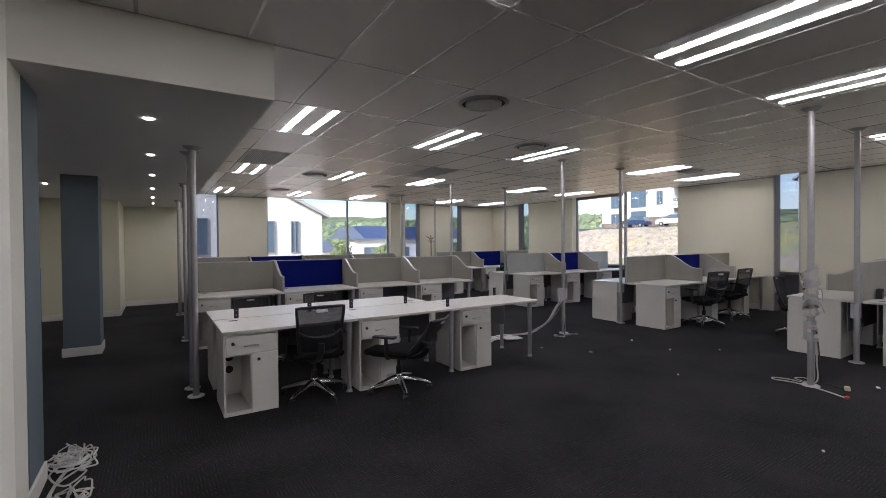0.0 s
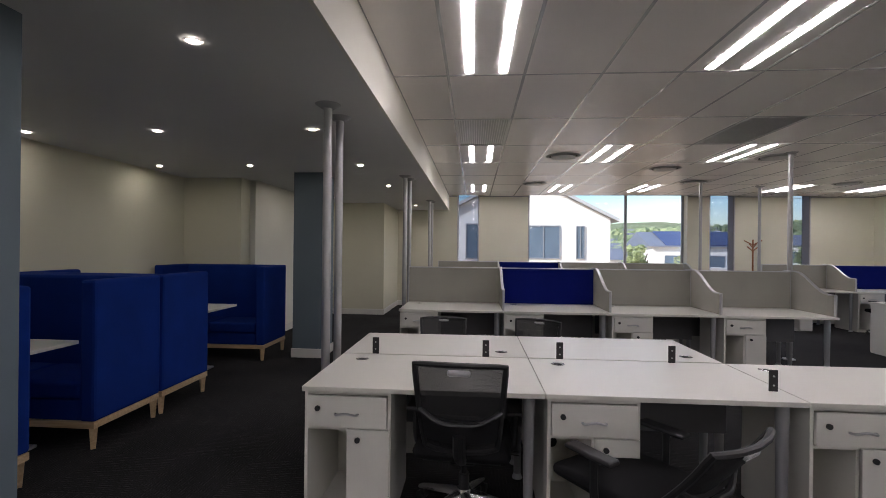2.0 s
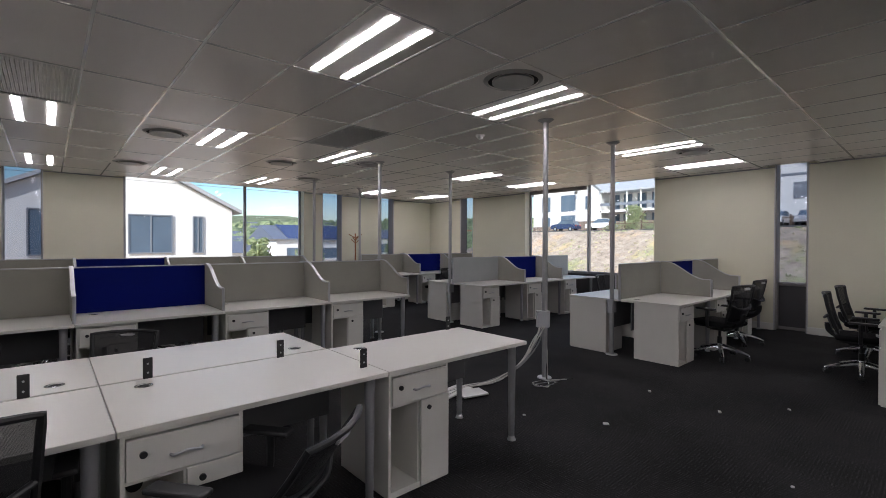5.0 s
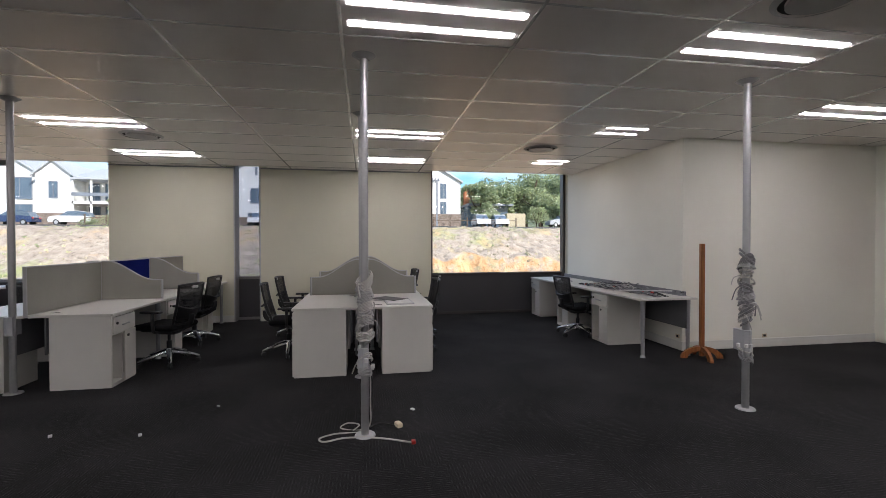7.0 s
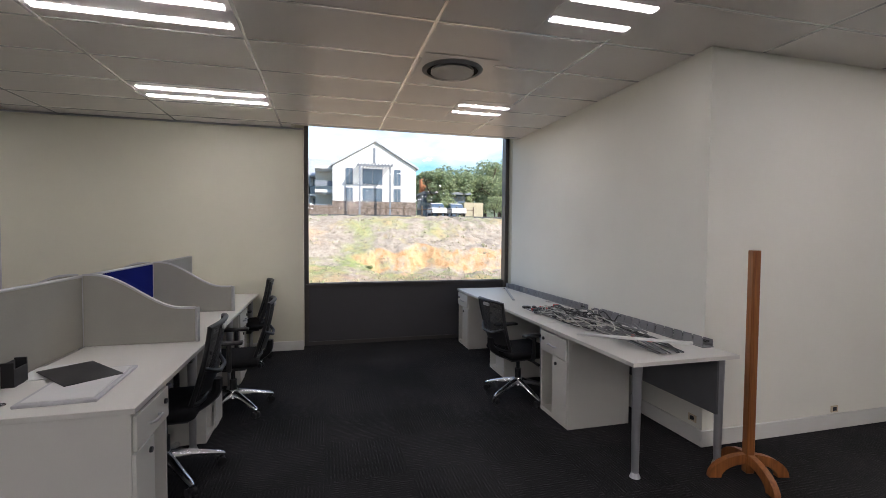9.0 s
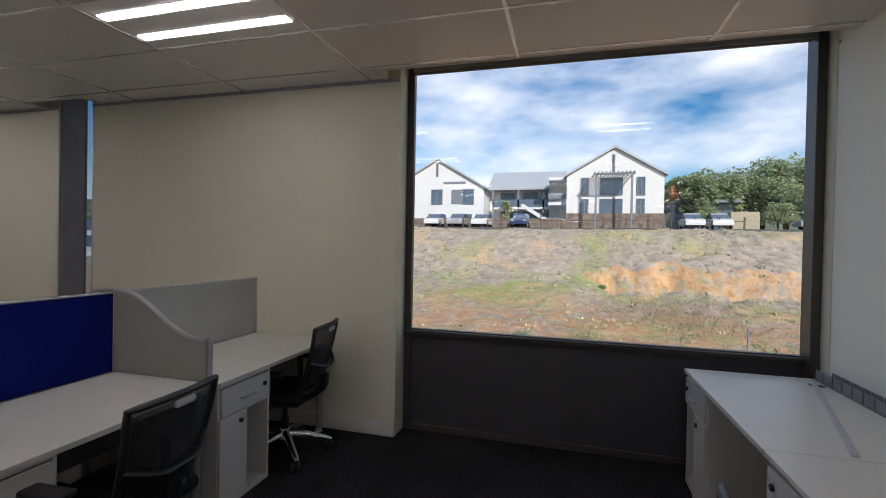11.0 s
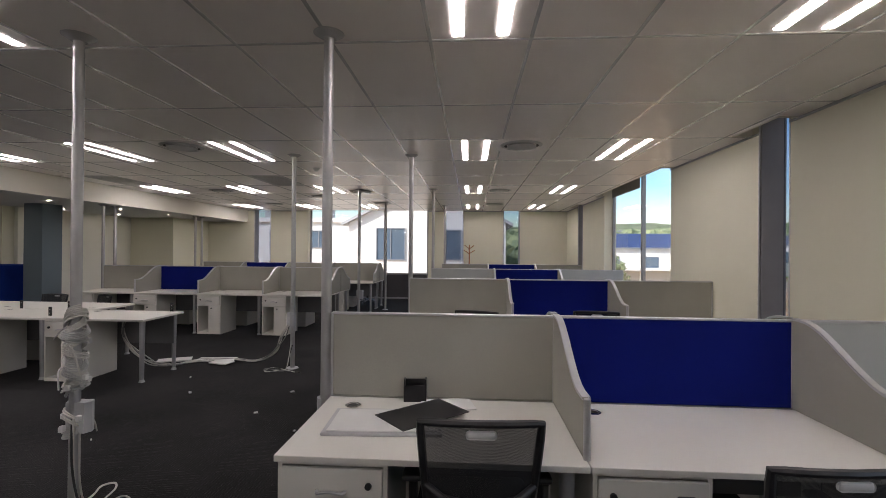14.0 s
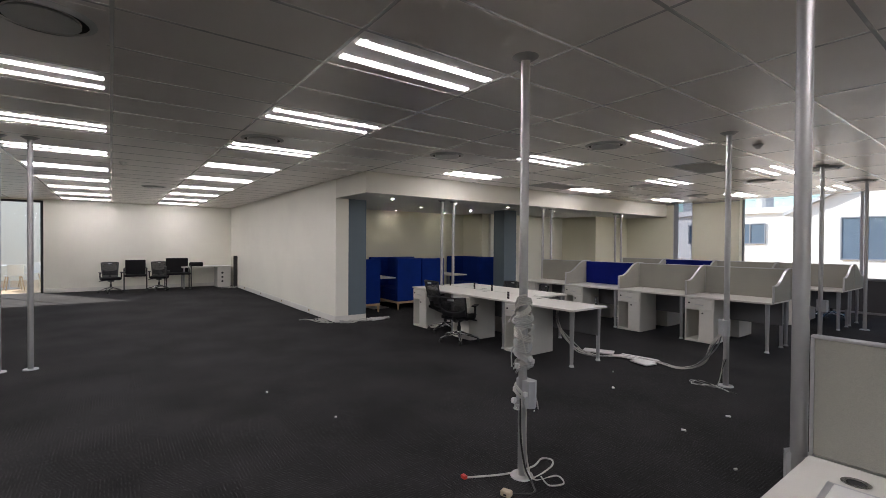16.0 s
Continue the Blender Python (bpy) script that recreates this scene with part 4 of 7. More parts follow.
def office_chair(recline=0.0, drop=0.0):
    """A task chair that faces +y, on its five-armed base at the origin."""
    e = thing("office_chair", "black mesh-backed office chair on a polished five-star base", "chair", "office chairs")
    n = 12
    half = lambda z: 0.170 + 0.038 * max(0, min(1, (z - 0.5) / 0.45)) ** 0.8
    zs = [0.50 + i * 0.455 / n for i in range(n + 1)]
    tilt = pose(0, -0.13, 0.45, recline) @ pose(0, 0.13, -0.45 - drop)

    def back(name, bm, material, label="", smooth=True):
        bmesh.ops.transform(bm, matrix=tilt, verts=bm.verts)
        return part(name, bm, material, e, label, smooth)
    bm = bmesh.new()
    for i in range(n):
        for j in range(8):
            q = []
            for ii, jj in ((i, j), (i, j + 1), (i + 1, j + 1), (i + 1, j)):
                z, u = zs[ii], -1 + jj / 4
                q.append(bm.verts.new((u * half(z), back_profile(z) + 0.04 * u * u, z)))
            bm.faces.new(q)
    bmesh.ops.remove_doubles(bm, verts=bm.verts[:], dist=1e-5)
    back("back_mesh", bm, "mesh", "see-through black mesh")
    bm = bmesh.new()
    top, low = zs[-1], zs[0]
    pts = [(-half(z), back_profile(z) + 0.04, z) for z in zs] + [(u * half(top), back_profile(top) + 0.04 * u * u, top + 0.010 * (1 - u * u)) for u in (-0.85, -0.5, 0, 0.5, 0.85)] + [(half(z), back_profile(z) + 0.04, z) for z in reversed(zs)] + [(u * half(low), back_profile(low) + 0.04 * u * u, low - 0.01) for u in (0.7, 0, -0.7)]
    add_tube(bm, pts + [pts[0]], 0.0145, 8)
    back("back_frame", bm, "black_plastic")
    zt = 0.928
    bm = bmesh.new()
    add_box(bm, -0.052, back_profile(zt) - 0.010, zt - 0.016, 0.052, back_profile(zt) + 0.004, zt + 0.014, 0.012, None, 3)
    back("back_grip", bm, "grip", "grey moulded grip below the top edge of the back", False)
    bm = bmesh.new()
    add_tube(bm, smooth_line([(-half(0.70), back_profile(0.70) + 0.03, 0.715), (-0.09, back_profile(0.68) - 0.03, 0.672), (0, back_profile(0.67) - 0.035, 0.664), (0.09, back_profile(0.68) - 0.03, 0.672), (half(0.70), back_profile(0.70) + 0.03, 0.715)], 5), 0.013, 8)
    add_tube(bm, smooth_line([(0, back_profile(0.6) - 0.03, 0.60), (0, back_profile(0.5) - 0.045, 0.5), (0, -0.14, 0.41), (0, -0.02, 0.395)], 4), 0.030, 8)
    back("lumbar_support", bm, "black_plastic")
    bm = bmesh.new()
    lo_, hi_ = [], []
    for i in range(9):
        u = -1 + i / 4
        for row, z in ((lo_, 0.545 + 0.01 * u * u), (hi_, 0.675 + 0.025 * u * u)):
            row.append([bm.verts.new((u * half(z) * 0.94, back_profile(z) + 0.036 * u * u - dy, z)) for dy in (0.004, 0.020)])
    for i in range(8):
        for k in (0, 1):
            bm.faces.new((lo_[i][k], lo_[i + 1][k], hi_[i + 1][k], hi_[i][k]))
        for row in (lo_, hi_):
            bm.faces.new((row[i][0], row[i + 1][0], row[i + 1][1], row[i][1]))
    for i in (0, 8):
        bm.faces.new((lo_[i][0], hi_[i][0], hi_[i][1], lo_[i][1]))
    bmesh.ops.recalc_face_normals(bm, faces=bm.faces[:])
    back("lumbar_pad", bm, "black_plastic", "curved black lumbar pad")
    bm = bmesh.new()
    add_box(bm, -0.235, -0.21, 0.425, 0.235, 0.26, 0.492, 0.033, None, 3)
    part("seat", bm, "black_fabric", e, "padded black fabric seat", True)
    part("seat_pan", box(-0.19, -0.17, 0.405, 0.19, 0.20, 0.426, 0.008), "black_plastic", e)
    for s in (-1, 1):
        bm = bmesh.new()
        add_tube(bm, smooth_line([(s * 0.16, 0.0, 0.41), (s * 0.235, 0.0, 0.42), (s * 0.252, 0.0, 0.50), (s * 0.252, 0.0, 0.64)], 4), 0.018, 8)
        arm = part("armrest", bm, "black_plastic", e, "", True)
        bm = bmesh.new()
        add_box(bm, s * 0.252 - 0.036, -0.10, 0.636, s * 0.252 + 0.036, 0.13, 0.662, 0.011, None, 3)
        part("arm_pad", bm, "black_plastic", arm)
    part("lever", rod((0.12, 0.03, 0.395), (0.28, 0.03, 0.38), 0.009, 0.014, 8), "black_plastic", e)
    part("mechanism", box(-0.07, -0.11, 0.355, 0.07, 0.10, 0.406, 0.015), "black_plastic", e)
    bm = bmesh.new()
    add_rod(bm, (0, 0, 0.17), (0, 0, 0.27), 0.027, n=14)
    add_rod(bm, (0, 0, 0.27), (0, 0, 0.37), 0.016, n=12)
    part("gas_lift", bm, "black_plastic", e, "", True)
    part("hub", rod((0, 0, 0.115), (0, 0, 0.185), 0.052, 0.034, 18), "base_metal", e, "", True)
    for k in range(5):
        a = 2 * math.pi * k / 5 + 0.04
        c, s = math.cos(a), math.sin(a)
        bm = bmesh.new()
        # a ridged arm: broad and low at the foot, rounded on top, sloping down to the castor
        rings = []
        for x, zc, w, h in ((0.03, 0.150, 0.030, 0.030), (0.10, 0.136, 0.026, 0.026), (0.20, 0.108, 0.022, 0.021), (0.29, 0.082, 0.019, 0.016), (0.318, 0.071, 0.013, 0.009)):
            rings.append([bm.verts.new((x, w * cy, zc + h * cz)) for cy, cz in ((-1, -0.7), (-1, 0.1), (-0.55, 0.75), (0, 1), (0.55, 0.75), (1, 0.1), (1, -0.7))])
        for p, q in zip(rings, rings[1:]):
            for i in range(7):
                bm.faces.new((p[i], q[i], q[(i + 1) % 7], p[(i + 1) % 7]))
        bm.faces.new(rings[-1])
        bm.faces.new(rings[0][::-1])
        bmesh.ops.recalc_face_normals(bm, faces=bm.faces[:])
        bmesh.ops.transform(bm, matrix=Matrix.Rotation(a, 4, "Z"), verts=bm.verts)
        arm = part("base_arm", bm, "base_metal", e, "polished aluminium base arm", True)
        bm = bmesh.new()
        for o in (-0.016, 0.016):
            p = Vector((0.298 * c - o * s, 0.298 * s + o * c, 0.027))
            d = Vector((-s, c, 0)) * 0.009
            add_rod(bm, p - d, p + d, 0.027, n=12)
        add_rod(bm, (0.298 * c, 0.298 * s, 0.035), (0.298 * c, 0.298 * s, 0.072), 0.012, n=8)
        part("castor", bm, "black_plastic", arm, "black twin-wheel castor")
    return e


M["base_metal"] = plain("polished_cast_aluminium", (0.66, 0.66, 0.68), 0.24, metal=1.0, var=0.04, scale=9)
M["grip"] = plain("grey_moulded_grip", (0.50, 0.50, 0.50), 0.4, var=0.05)
chair = office_chair(1.0)
CHAIRS = [(-4.11, 2.46, -4, 0.91), (-4.35, 4.02, 180, 0.86), (-3.62, 4.02, 152, 0.86),
          (2.27, -0.60, 2, 1.06), (3.29, -0.78, 4, 1.02), (4.64, -0.62, 10, 1.04),
          (2.62, 0.92, 183, 1), (3.74, 0.95, 176, 1), (2.38, 2.20, -16, 1.05), (3.50, 2.32, -6, 1.05), (3.3, 4.02, 192, 1),
          (3.04, -3.17, 187, 1), (-3.9, 6.9, 180, 0.95), (-2.95, 6.85, 165, 0.95), (-0.6, 9.8, 185, 1), (2.95, 8.2, 5, 0.98),
          (-14.30, -2.15, -85, 1), (-14.35, -0.95, -95, 1)]
for i, (x, y, a, s) in enumerate(CHAIRS):
    m = pose(x, y, 0, 0, 0, a) @ Matrix.Diagonal((1, 1, s, 1))
    if i == 0:
        chair.matrix_basis = m
    else:
        copy_thing(chair, m)
leaning = office_chair(22.0, 0.03)
leaning.matrix_basis = pose(-3.37, 2.17, 0, 0, 0, 36) @ Matrix.Diagonal((1, 1, 0.86, 1))
tagged(leaning, "black mesh office chair with its back tipped, turned from the desk", "chair", "office chairs")


def visitor_chair():
    e = thing("visitor_chair", "black visitor chair on a black tubular sled frame", "chair", "visitor chairs")
    part("seat", box(-0.23, -0.22, 0.43, 0.23, 0.23, 0.485, 0.02, 2), "black_fabric", e)
    bm = box(-0.22, -0.02, 0.0, 0.22, 0.02, 0.42, 0.018, 2)
    bmesh.ops.transform(bm, matrix=pose(0, -0.24, 0.48, 10), verts=bm.verts)
    part("backrest", bm, "black_fabric", e)
    for s in (-1, 1):
        part("leg_frame", tube([(s * 0.24, 0.20, 0.66), (s * 0.24, 0.22, 0.4), (s * 0.24, 0.23, 0.03), (s * 0.24, 0.15, 0.012), (s * 0.24, -0.2, 0.012), (s * 0.24, -0.25, 0.03), (s * 0.24, -0.24, 0.5), (s * 0.235, -0.22, 0.66), (s * 0.24, 0.20, 0.66)], 0.012, 7, 4), "black_plastic", e, "", True)
    part("crossbar", rod((-0.24, -0.15, 0.42), (0.24, -0.15, 0.42), 0.01, n=8), "black_plastic", e)
    return e


vc = visitor_chair()
vc.matrix_basis = pose(-14.4, -1.55, 0, 0, 0, -92) @ Matrix.Diagonal((1.18, 1, 1.05, 1))
copy_thing(vc, pose(-14.25, -0.45, 0, 0, 0, -90) @ Matrix.Diagonal((1.18, 1, 1.05, 1)))


# ---- blue booth sofas ----
def booth_sofa():
    """A high-backed two-seat sofa; it runs along x from 0 to 1.42 and its sitter looks to -y; the back is at y = 0.66."""
    e = thing("booth_sofa", "high-backed royal blue upholstered booth sofa on an ash base", "sofa", "booth sofas")
    L, D, T = 1.42, 0.64, 1.155
    part("backrest", box(0.11, D - 0.15, 0.19, L - 0.11, D, T, 0.025, 2), "sofa_fabric", e)
    for x0 in (0, L - 0.11):
        part("wing", box(x0, 0.0, 0.19, x0 + 0.11, D, T, 0.02, 2), "sofa_fabric", e, "tall upholstered side wing")
    part("seat_base", box(0.11, 0.02, 0.19, L - 0.11, D - 0.15, 0.33, 0.012, 2), "sofa_fabric", e)
    for i in range(2):
        x0 = 0.115 + i * (L - 0.23) / 2
        part("seat_cushion", box(x0, 0.01, 0.332, x0 + (L - 0.23) / 2 - 0.005, D - 0.155, 0.46, 0.03, 3), "sofa_fabric", e)
    bm = bmesh.new()
    add_box(bm, 0.005, 0.005, 0.145, L - 0.005, 0.045, 0.19)
    add_box(bm, 0.005, D - 0.045, 0.145, L - 0.005, D - 0.005, 0.19)
    add_box(bm, 0.005, 0.045, 0.145, 0.045, D - 0.045, 0.19)
    add_box(bm, L - 0.045, 0.045, 0.145, L - 0.005, D - 0.045, 0.19)
    part("base_rail", bm, "oak", e, "pale ash base rail")
    for x, y in ((0.035, 0.035), (L - 0.035, 0.035), (0.035, D - 0.035), (L - 0.035, D - 0.035)):
        bm = rod((x, y, 0), (x, y, 0.146), 0.02, 0.034, 4)
        part("leg", bm, "oak", e, "tapered pale ash leg")
    return e


sofa = booth_sofa()
SX = -8.045
sofa.matrix_basis = pose(SX, 3.01, 0)
copy_thing(sofa, pose(SX + 1.42, 4.31, 0, 0, 0, 180))
copy_thing(sofa, pose(SX, 5.45, 0))
copy_thing(sofa, pose(SX + 1.42, 2.58, 0, 0, 0, 180))


def booth_table(x, y):
    e = thing("booth_table", "white-topped table between two blue booth sofas", "table", "booth tables", pose(x, y, 0))
    part("tabletop", box(-0.62, -0.28, 0.70, 0.42, 0.28, 0.725, 0.004), "melamine", e)
    part("column", rod((0, 0, 0.02), (0, 0, 0.70), 0.035, n=16), "leg", e)
    part("foot_plate", box(-0.3, -0.20, 0, 0.2, 0.20, 0.02, 0.006), "leg", e)


booth_table(-7.25, 4.92)
booth_table(-7.25, 2.83)

# ---- wall bench under the picture window ----
for i in range(3):
    desk(pose(5.08 - i * 1.175, -3.21, 0, 0, 0, 180), 1.175, 0.765)


# ---- black screen brackets left on the cleared bench ----
def screen_bracket(x, y):
    e = thing("screen_bracket", "black steel screen bracket standing on the bare desk", "bracket", "screen brackets", pose(x, y, DZ))
    part("upright", box(-0.021, -0.004, 0.0, 0.021, 0.004, 0.105, 0.002), "black_plastic", e)
    for z in (0.075, 0.03):
        part("bolt_hole", rod((0, -0.006, z), (0, -0.003, z), 0.005, n=8), "alu", e)


for x, y in ((-4.70, 3.02), (-3.99, 3.01), (-3.53, 3.00), (-2.86, 2.98), (-2.60, 2.46), (-1.50, 2.98)):
    screen_bracket(x, y)


# ---- cables ----
def wrapped_cables(x, y, z0, z1, seed, mats, turns=9):
    """Bundles of two to four cables wound loosely round a pole: each bundle dips on one side and rises on the other."""
    rng = random.Random(seed)
    e = thing("cable_coil", "loose data cables wound in bundles round the steel pole", "cable", "cable coils", pose(x, y, 0))
    for i in range(turns):
        zc = z0 + (z1 - z0) * (i + 0.5) / turns
        dip, ph = rng.uniform(0.015, 0.048), rng.uniform(0, 6.28)
        loops = rng.choice((1.2, 1.7, 2.4))
        mat = rng.choice(mats)
        k = int(loops * 10)
        base = [(ph + 2 * math.pi * loops * q / k, rng.uniform(-0.004, 0.010)) for q in range(k + 1)]
        for strand in range(rng.randint(2, 4)):
            ctrl = []
            for q, (a, w) in enumerate(base):
                r = 0.036 + 0.007 * (i % 3) + 0.004 * strand + w
                ctrl.append((r * math.cos(a), r * math.sin(a), zc + dip * math.cos(a - ph * 1.7) + (q / k - 0.5) * 0.05 - strand * 0.0095))
            if rng.random() < 0.22:
                a = base[-1][0] + 0.5
                ctrl.append((0.085 * math.cos(a), 0.085 * math.sin(a), ctrl[-1][2] - 0.02))
                ctrl.append((0.105 * math.cos(a + 0.3), 0.105 * math.sin(a + 0.3), ctrl[-1][2] - rng.uniform(0.04, 0.12)))
            part("cable", tube(ctrl, 0.0046, 6, 3), mat, e)
    for i in range(4):
        a = rng.uniform(0, 6.28)
        z = rng.uniform(z0, z1)
        part("plug", box(0.06 * math.cos(a) - 0.012, 0.06 * math.sin(a) - 0.012, z, 0.06 * math.cos(a) + 0.012, 0.06 * math.sin(a) + 0.012, z + 0.03, 0.003), "pearl", e)
    return e


wrapped_cables(0.012, -0.014, 0.69, 1.14, 3, ["cable_white", "cable_white", "cable_pale"], 11)
wrapped_cables(0.012, -0.014, 0.47, 0.57, 4, ["cable_white", "cable_pale"], 2)
wrapped_cables(-0.025, -3.11, 0.71, 1.28, 8, ["cable_white", "cable_grey", "cable_grey", "cable_pale"], 14)
wrapped_cables(-0.025, -3.11, 0.44, 0.52, 11, ["cable_white", "cable_grey"], 2)


def floor_cable(name, ctrl, r, mat, label, end=None):
    e = solid(name, tube(ctrl, r, 6, 6), mat, label, "cable", "loose floor cables", smooth=True)
    if end:
        p = ctrl[-1]
        part("plug", box(p[0] - 0.02, p[1] - 0.014, p[2] - 0.004, p[0] + 0.02, p[1] + 0.014, p[2] + 0.018, 0.003), end, e)
    return e


floor_cable("floor_cable", [(0.04, -0.052, 0.55), (0.045, -0.052, 0.25), (0.075, -0.03, 0.02), (0.06, 0.2, 0.006), (0.0, 0.30, 0.006), (-0.06, 0.26, 0.006), (-0.02, 0.12, 0.006), (-0.06, -0.1, 0.006), (-0.18, -0.34, 0.006)], 0.006, "cable_white", "off-white cable lying on the carpet", "red_plug")
floor_cable("floor_cable", [(0.03, -0.05, 0.55), (0.05, -0.07, 0.3), (0.08, -0.06, 0.1), (0.14, -0.05, 0.008), (0.2, -0.12, 0.006), (0.12, -0.25, 0.006)], 0.006, "cable_black", "black cable trailing from the pole")
floor_cable("floor_cable", [(0.062, -0.03, 0.55), (0.06, -0.03, 0.2), (0.10, 0.0, 0.012), (0.15, 0.16, 0.006), (0.24, 0.12, 0.006), (0.2, 0.03, 0.006), (0.1, 0.07, 0.006)], 0.005, "cable_white", "off-white cable looped on the carpet")
floor_cable("floor_cable", [(1.53, 0.04, 0.64), (1.6, 0.02, 0.4), (1.66, 0.05, 0.2), (1.78, 0.08, 0.16), (1.85, 0.06, 0.4)], 0.007, "cable_grey", "grey cable hanging under the desks")
for k in range(6):
    rng = random.Random(40 + k)
    j = lambda s=0.03: rng.uniform(-s, s)
    floor_cable("floor_cable", [(-0.04 + j(), 3.12 + j(), 0.55), (-0.12 + j(), 3.14 + j(), 0.40 + j()), (-0.28 + j(), 3.22 + j(), 0.19 + j()), (-0.55 + j(), 3.33 + j(0.05), 0.035), (-0.9 + j(0.06), 3.36 + j(0.07), 0.030), (-1.3 + j(0.08), 3.28 + j(0.10), 0.028), (-1.6 + j(0.1), 3.1 + j(0.1), 0.012), (-1.85 + j(0.1), 2.95 + j(0.1), 0.10 + j(0.05)), (-2.0 + j(), 2.85, 0.4), (-2.02 + j(), 2.86, 0.66)], 0.0075, "cable_white" if k < 4 else "cable_grey", "bundle cable sagging from pole to desk")
for k in range(3):
    rng = random.Random(60 + k)
    j = lambda s=0.05: rng.uniform(-s, s)
    floor_cable("floor_cable", [(0.0 + j(0.02), 3.08, 0.3), (-0.05 + j(0.02), 3.05, 0.02), (-0.1 + j(), 2.95 + j(), 0.006), (-0.25 + j(), 2.92 + j(), 0.006), (-0.3 + j(), 3.05 + j(), 0.006), (-0.1 + j(), 3.0 + j(), 0.008), (0.14 + j(), 2.93 + j(), 0.006)], 0.005, ("cable_white", "cable_grey", "cable_black")[k], "loose cable end at the pole foot")


def loop_heap(name, cx, cy, z, rx, ry, count, seed, mats, label, spread=0.4, r=0.005, hump=0.05):
    """A heap of loosely looped cables that lies on a surface at height z."""
    rng = random.Random(seed)
    e = thing(name, label, "cable", "", pose(cx, cy, z))
    for i in range(count):
        ox, oy = rng.gauss(0, rx * spread), rng.gauss(0, ry * spread)
        a0, k = rng.uniform(0, 6.28), rng.randint(7, 13)
        ax, ay = rx * rng.uniform(0.25, 0.6), ry * rng.uniform(0.3, 0.7)
        ctrl = []
        for q in range(k):
            a = a0 + q * rng.uniform(0.55, 0.8)
            h = r + hump * rng.random() * max(0.0, 1 - (ox / rx) ** 2)
            ctrl.append((ox + ax * math.cos(a) + rng.uniform(-0.03, 0.03), oy + ay * math.sin(a) + rng.uniform(-0.02, 0.02), h))
        part("cable", tube(ctrl, r * rng.uniform(0.8, 1.2), 5, 3), rng.choice(mats), e)
    return e


heap = loop_heap("cable_heap", 2.62, -3.55, DZ, 0.50, 0.16, 24, 5, ["cable_grey", "cable_grey", "cable_white", "cable_black"], "tangled heap of grey power cables on the white desk", 0.55, 0.0045, 0.11)
rng = random.Random(33)
for i in range(18):
    xe, ye = 0.80 - (0.25 if i < 6 else 0.9) * rng.random(), 0.18 - 0.42 * rng.random()
    ctrl = [(xe - (xe + 0.95) * q / 6, ye * (1 - 0.5 * q / 6) + rng.uniform(-0.035, 0.035), 0.008 + 0.055 * math.sin(math.pi * q / 6) * rng.random()) for q in range(7)]
    part("cable", tube(ctrl, 0.0042, 6, 4), rng.choice(("cable_grey", "cable_black", "cable_grey")), heap)
    d = Vector(ctrl[0]) - Vector(ctrl[1])
    o = part("plug", box(-0.02, -0.016, -0.010, 0.036, 0.016, 0.012, 0.005), "black_plastic", heap, "black mains plug")
    if i < 7:
        part("plug_face", box(0.036, -0.017, -0.010, 0.062, 0.017, 0.013, 0.004), "red_plug", o, "red plug face")
    o.location, o.rotation_euler = (ctrl[0][0], ctrl[0][1], 0.012), (0, 0, math.atan2(d.y, d.x))
rng = random.Random(12)
for i in range(4):
    x, y = rng.uniform(-0.75, 0.3), rng.uniform(-0.2, 0.22)
    o = part("plug", box(-0.022, -0.012, 0, 0.022, 0.012, 0.022, 0.004), "red_plug" if i % 4 else "black_plastic", heap, "red mains plug")
    o.location, o.rotation_euler = (x, y, 0.012 + 0.05 * rng.random()), (0, 0, rng.uniform(0, 6.28))
loop_heap("cable_heap", -5.84, 2.06, 0, 0.15, 0.24, 13, 9, ["cable_white", "cable_white", "pearl"], "heap of off-white data cables at the foot of the wall", 0.38, 0.005, 0.03)
for k in range(6):
    rng = random.Random(80 + k)
    j = lambda s=0.06: rng.uniform(-s, s)
    floor_cable("floor_cable", [(-5.9 + j(0.02), 1.18 + j(), 0.008), (-6.1 + j(), 1.02 + j(), 0.008), (-6.4 + j(), 1.0 + j(), 0.008), (-6.6 + j(), 0.85 + j(0.12), 0.008)] if k < 3 else [(-5.88 + j(0.02), 1.5 + j(), 0.01), (-5.84 + j(0.03), 1.8 + j(), 0.01), (-5.76 + j(0.05), 2.1 + j(), 0.008), (-5.83 + j(0.05), 2.3 + j(), 0.008)], 0.006, "cable_white", "off-white data cable lying along the wall")


loop_heap("cable_heap", -5.78, 1.42, 0, 0.10, 0.24, 9, 14, ["cable_white", "cable_white", "cable_pale"], "off-white data cables heaped along the wall's end", 0.38, 0.005, 0.045)
loop_heap("cable_heap", -6.20, 1.10, 0, 0.26, 0.09, 8, 15, ["cable_white", "cable_pale"], "off-white data cables heaped against the skirting", 0.38, 0.005, 0.04)


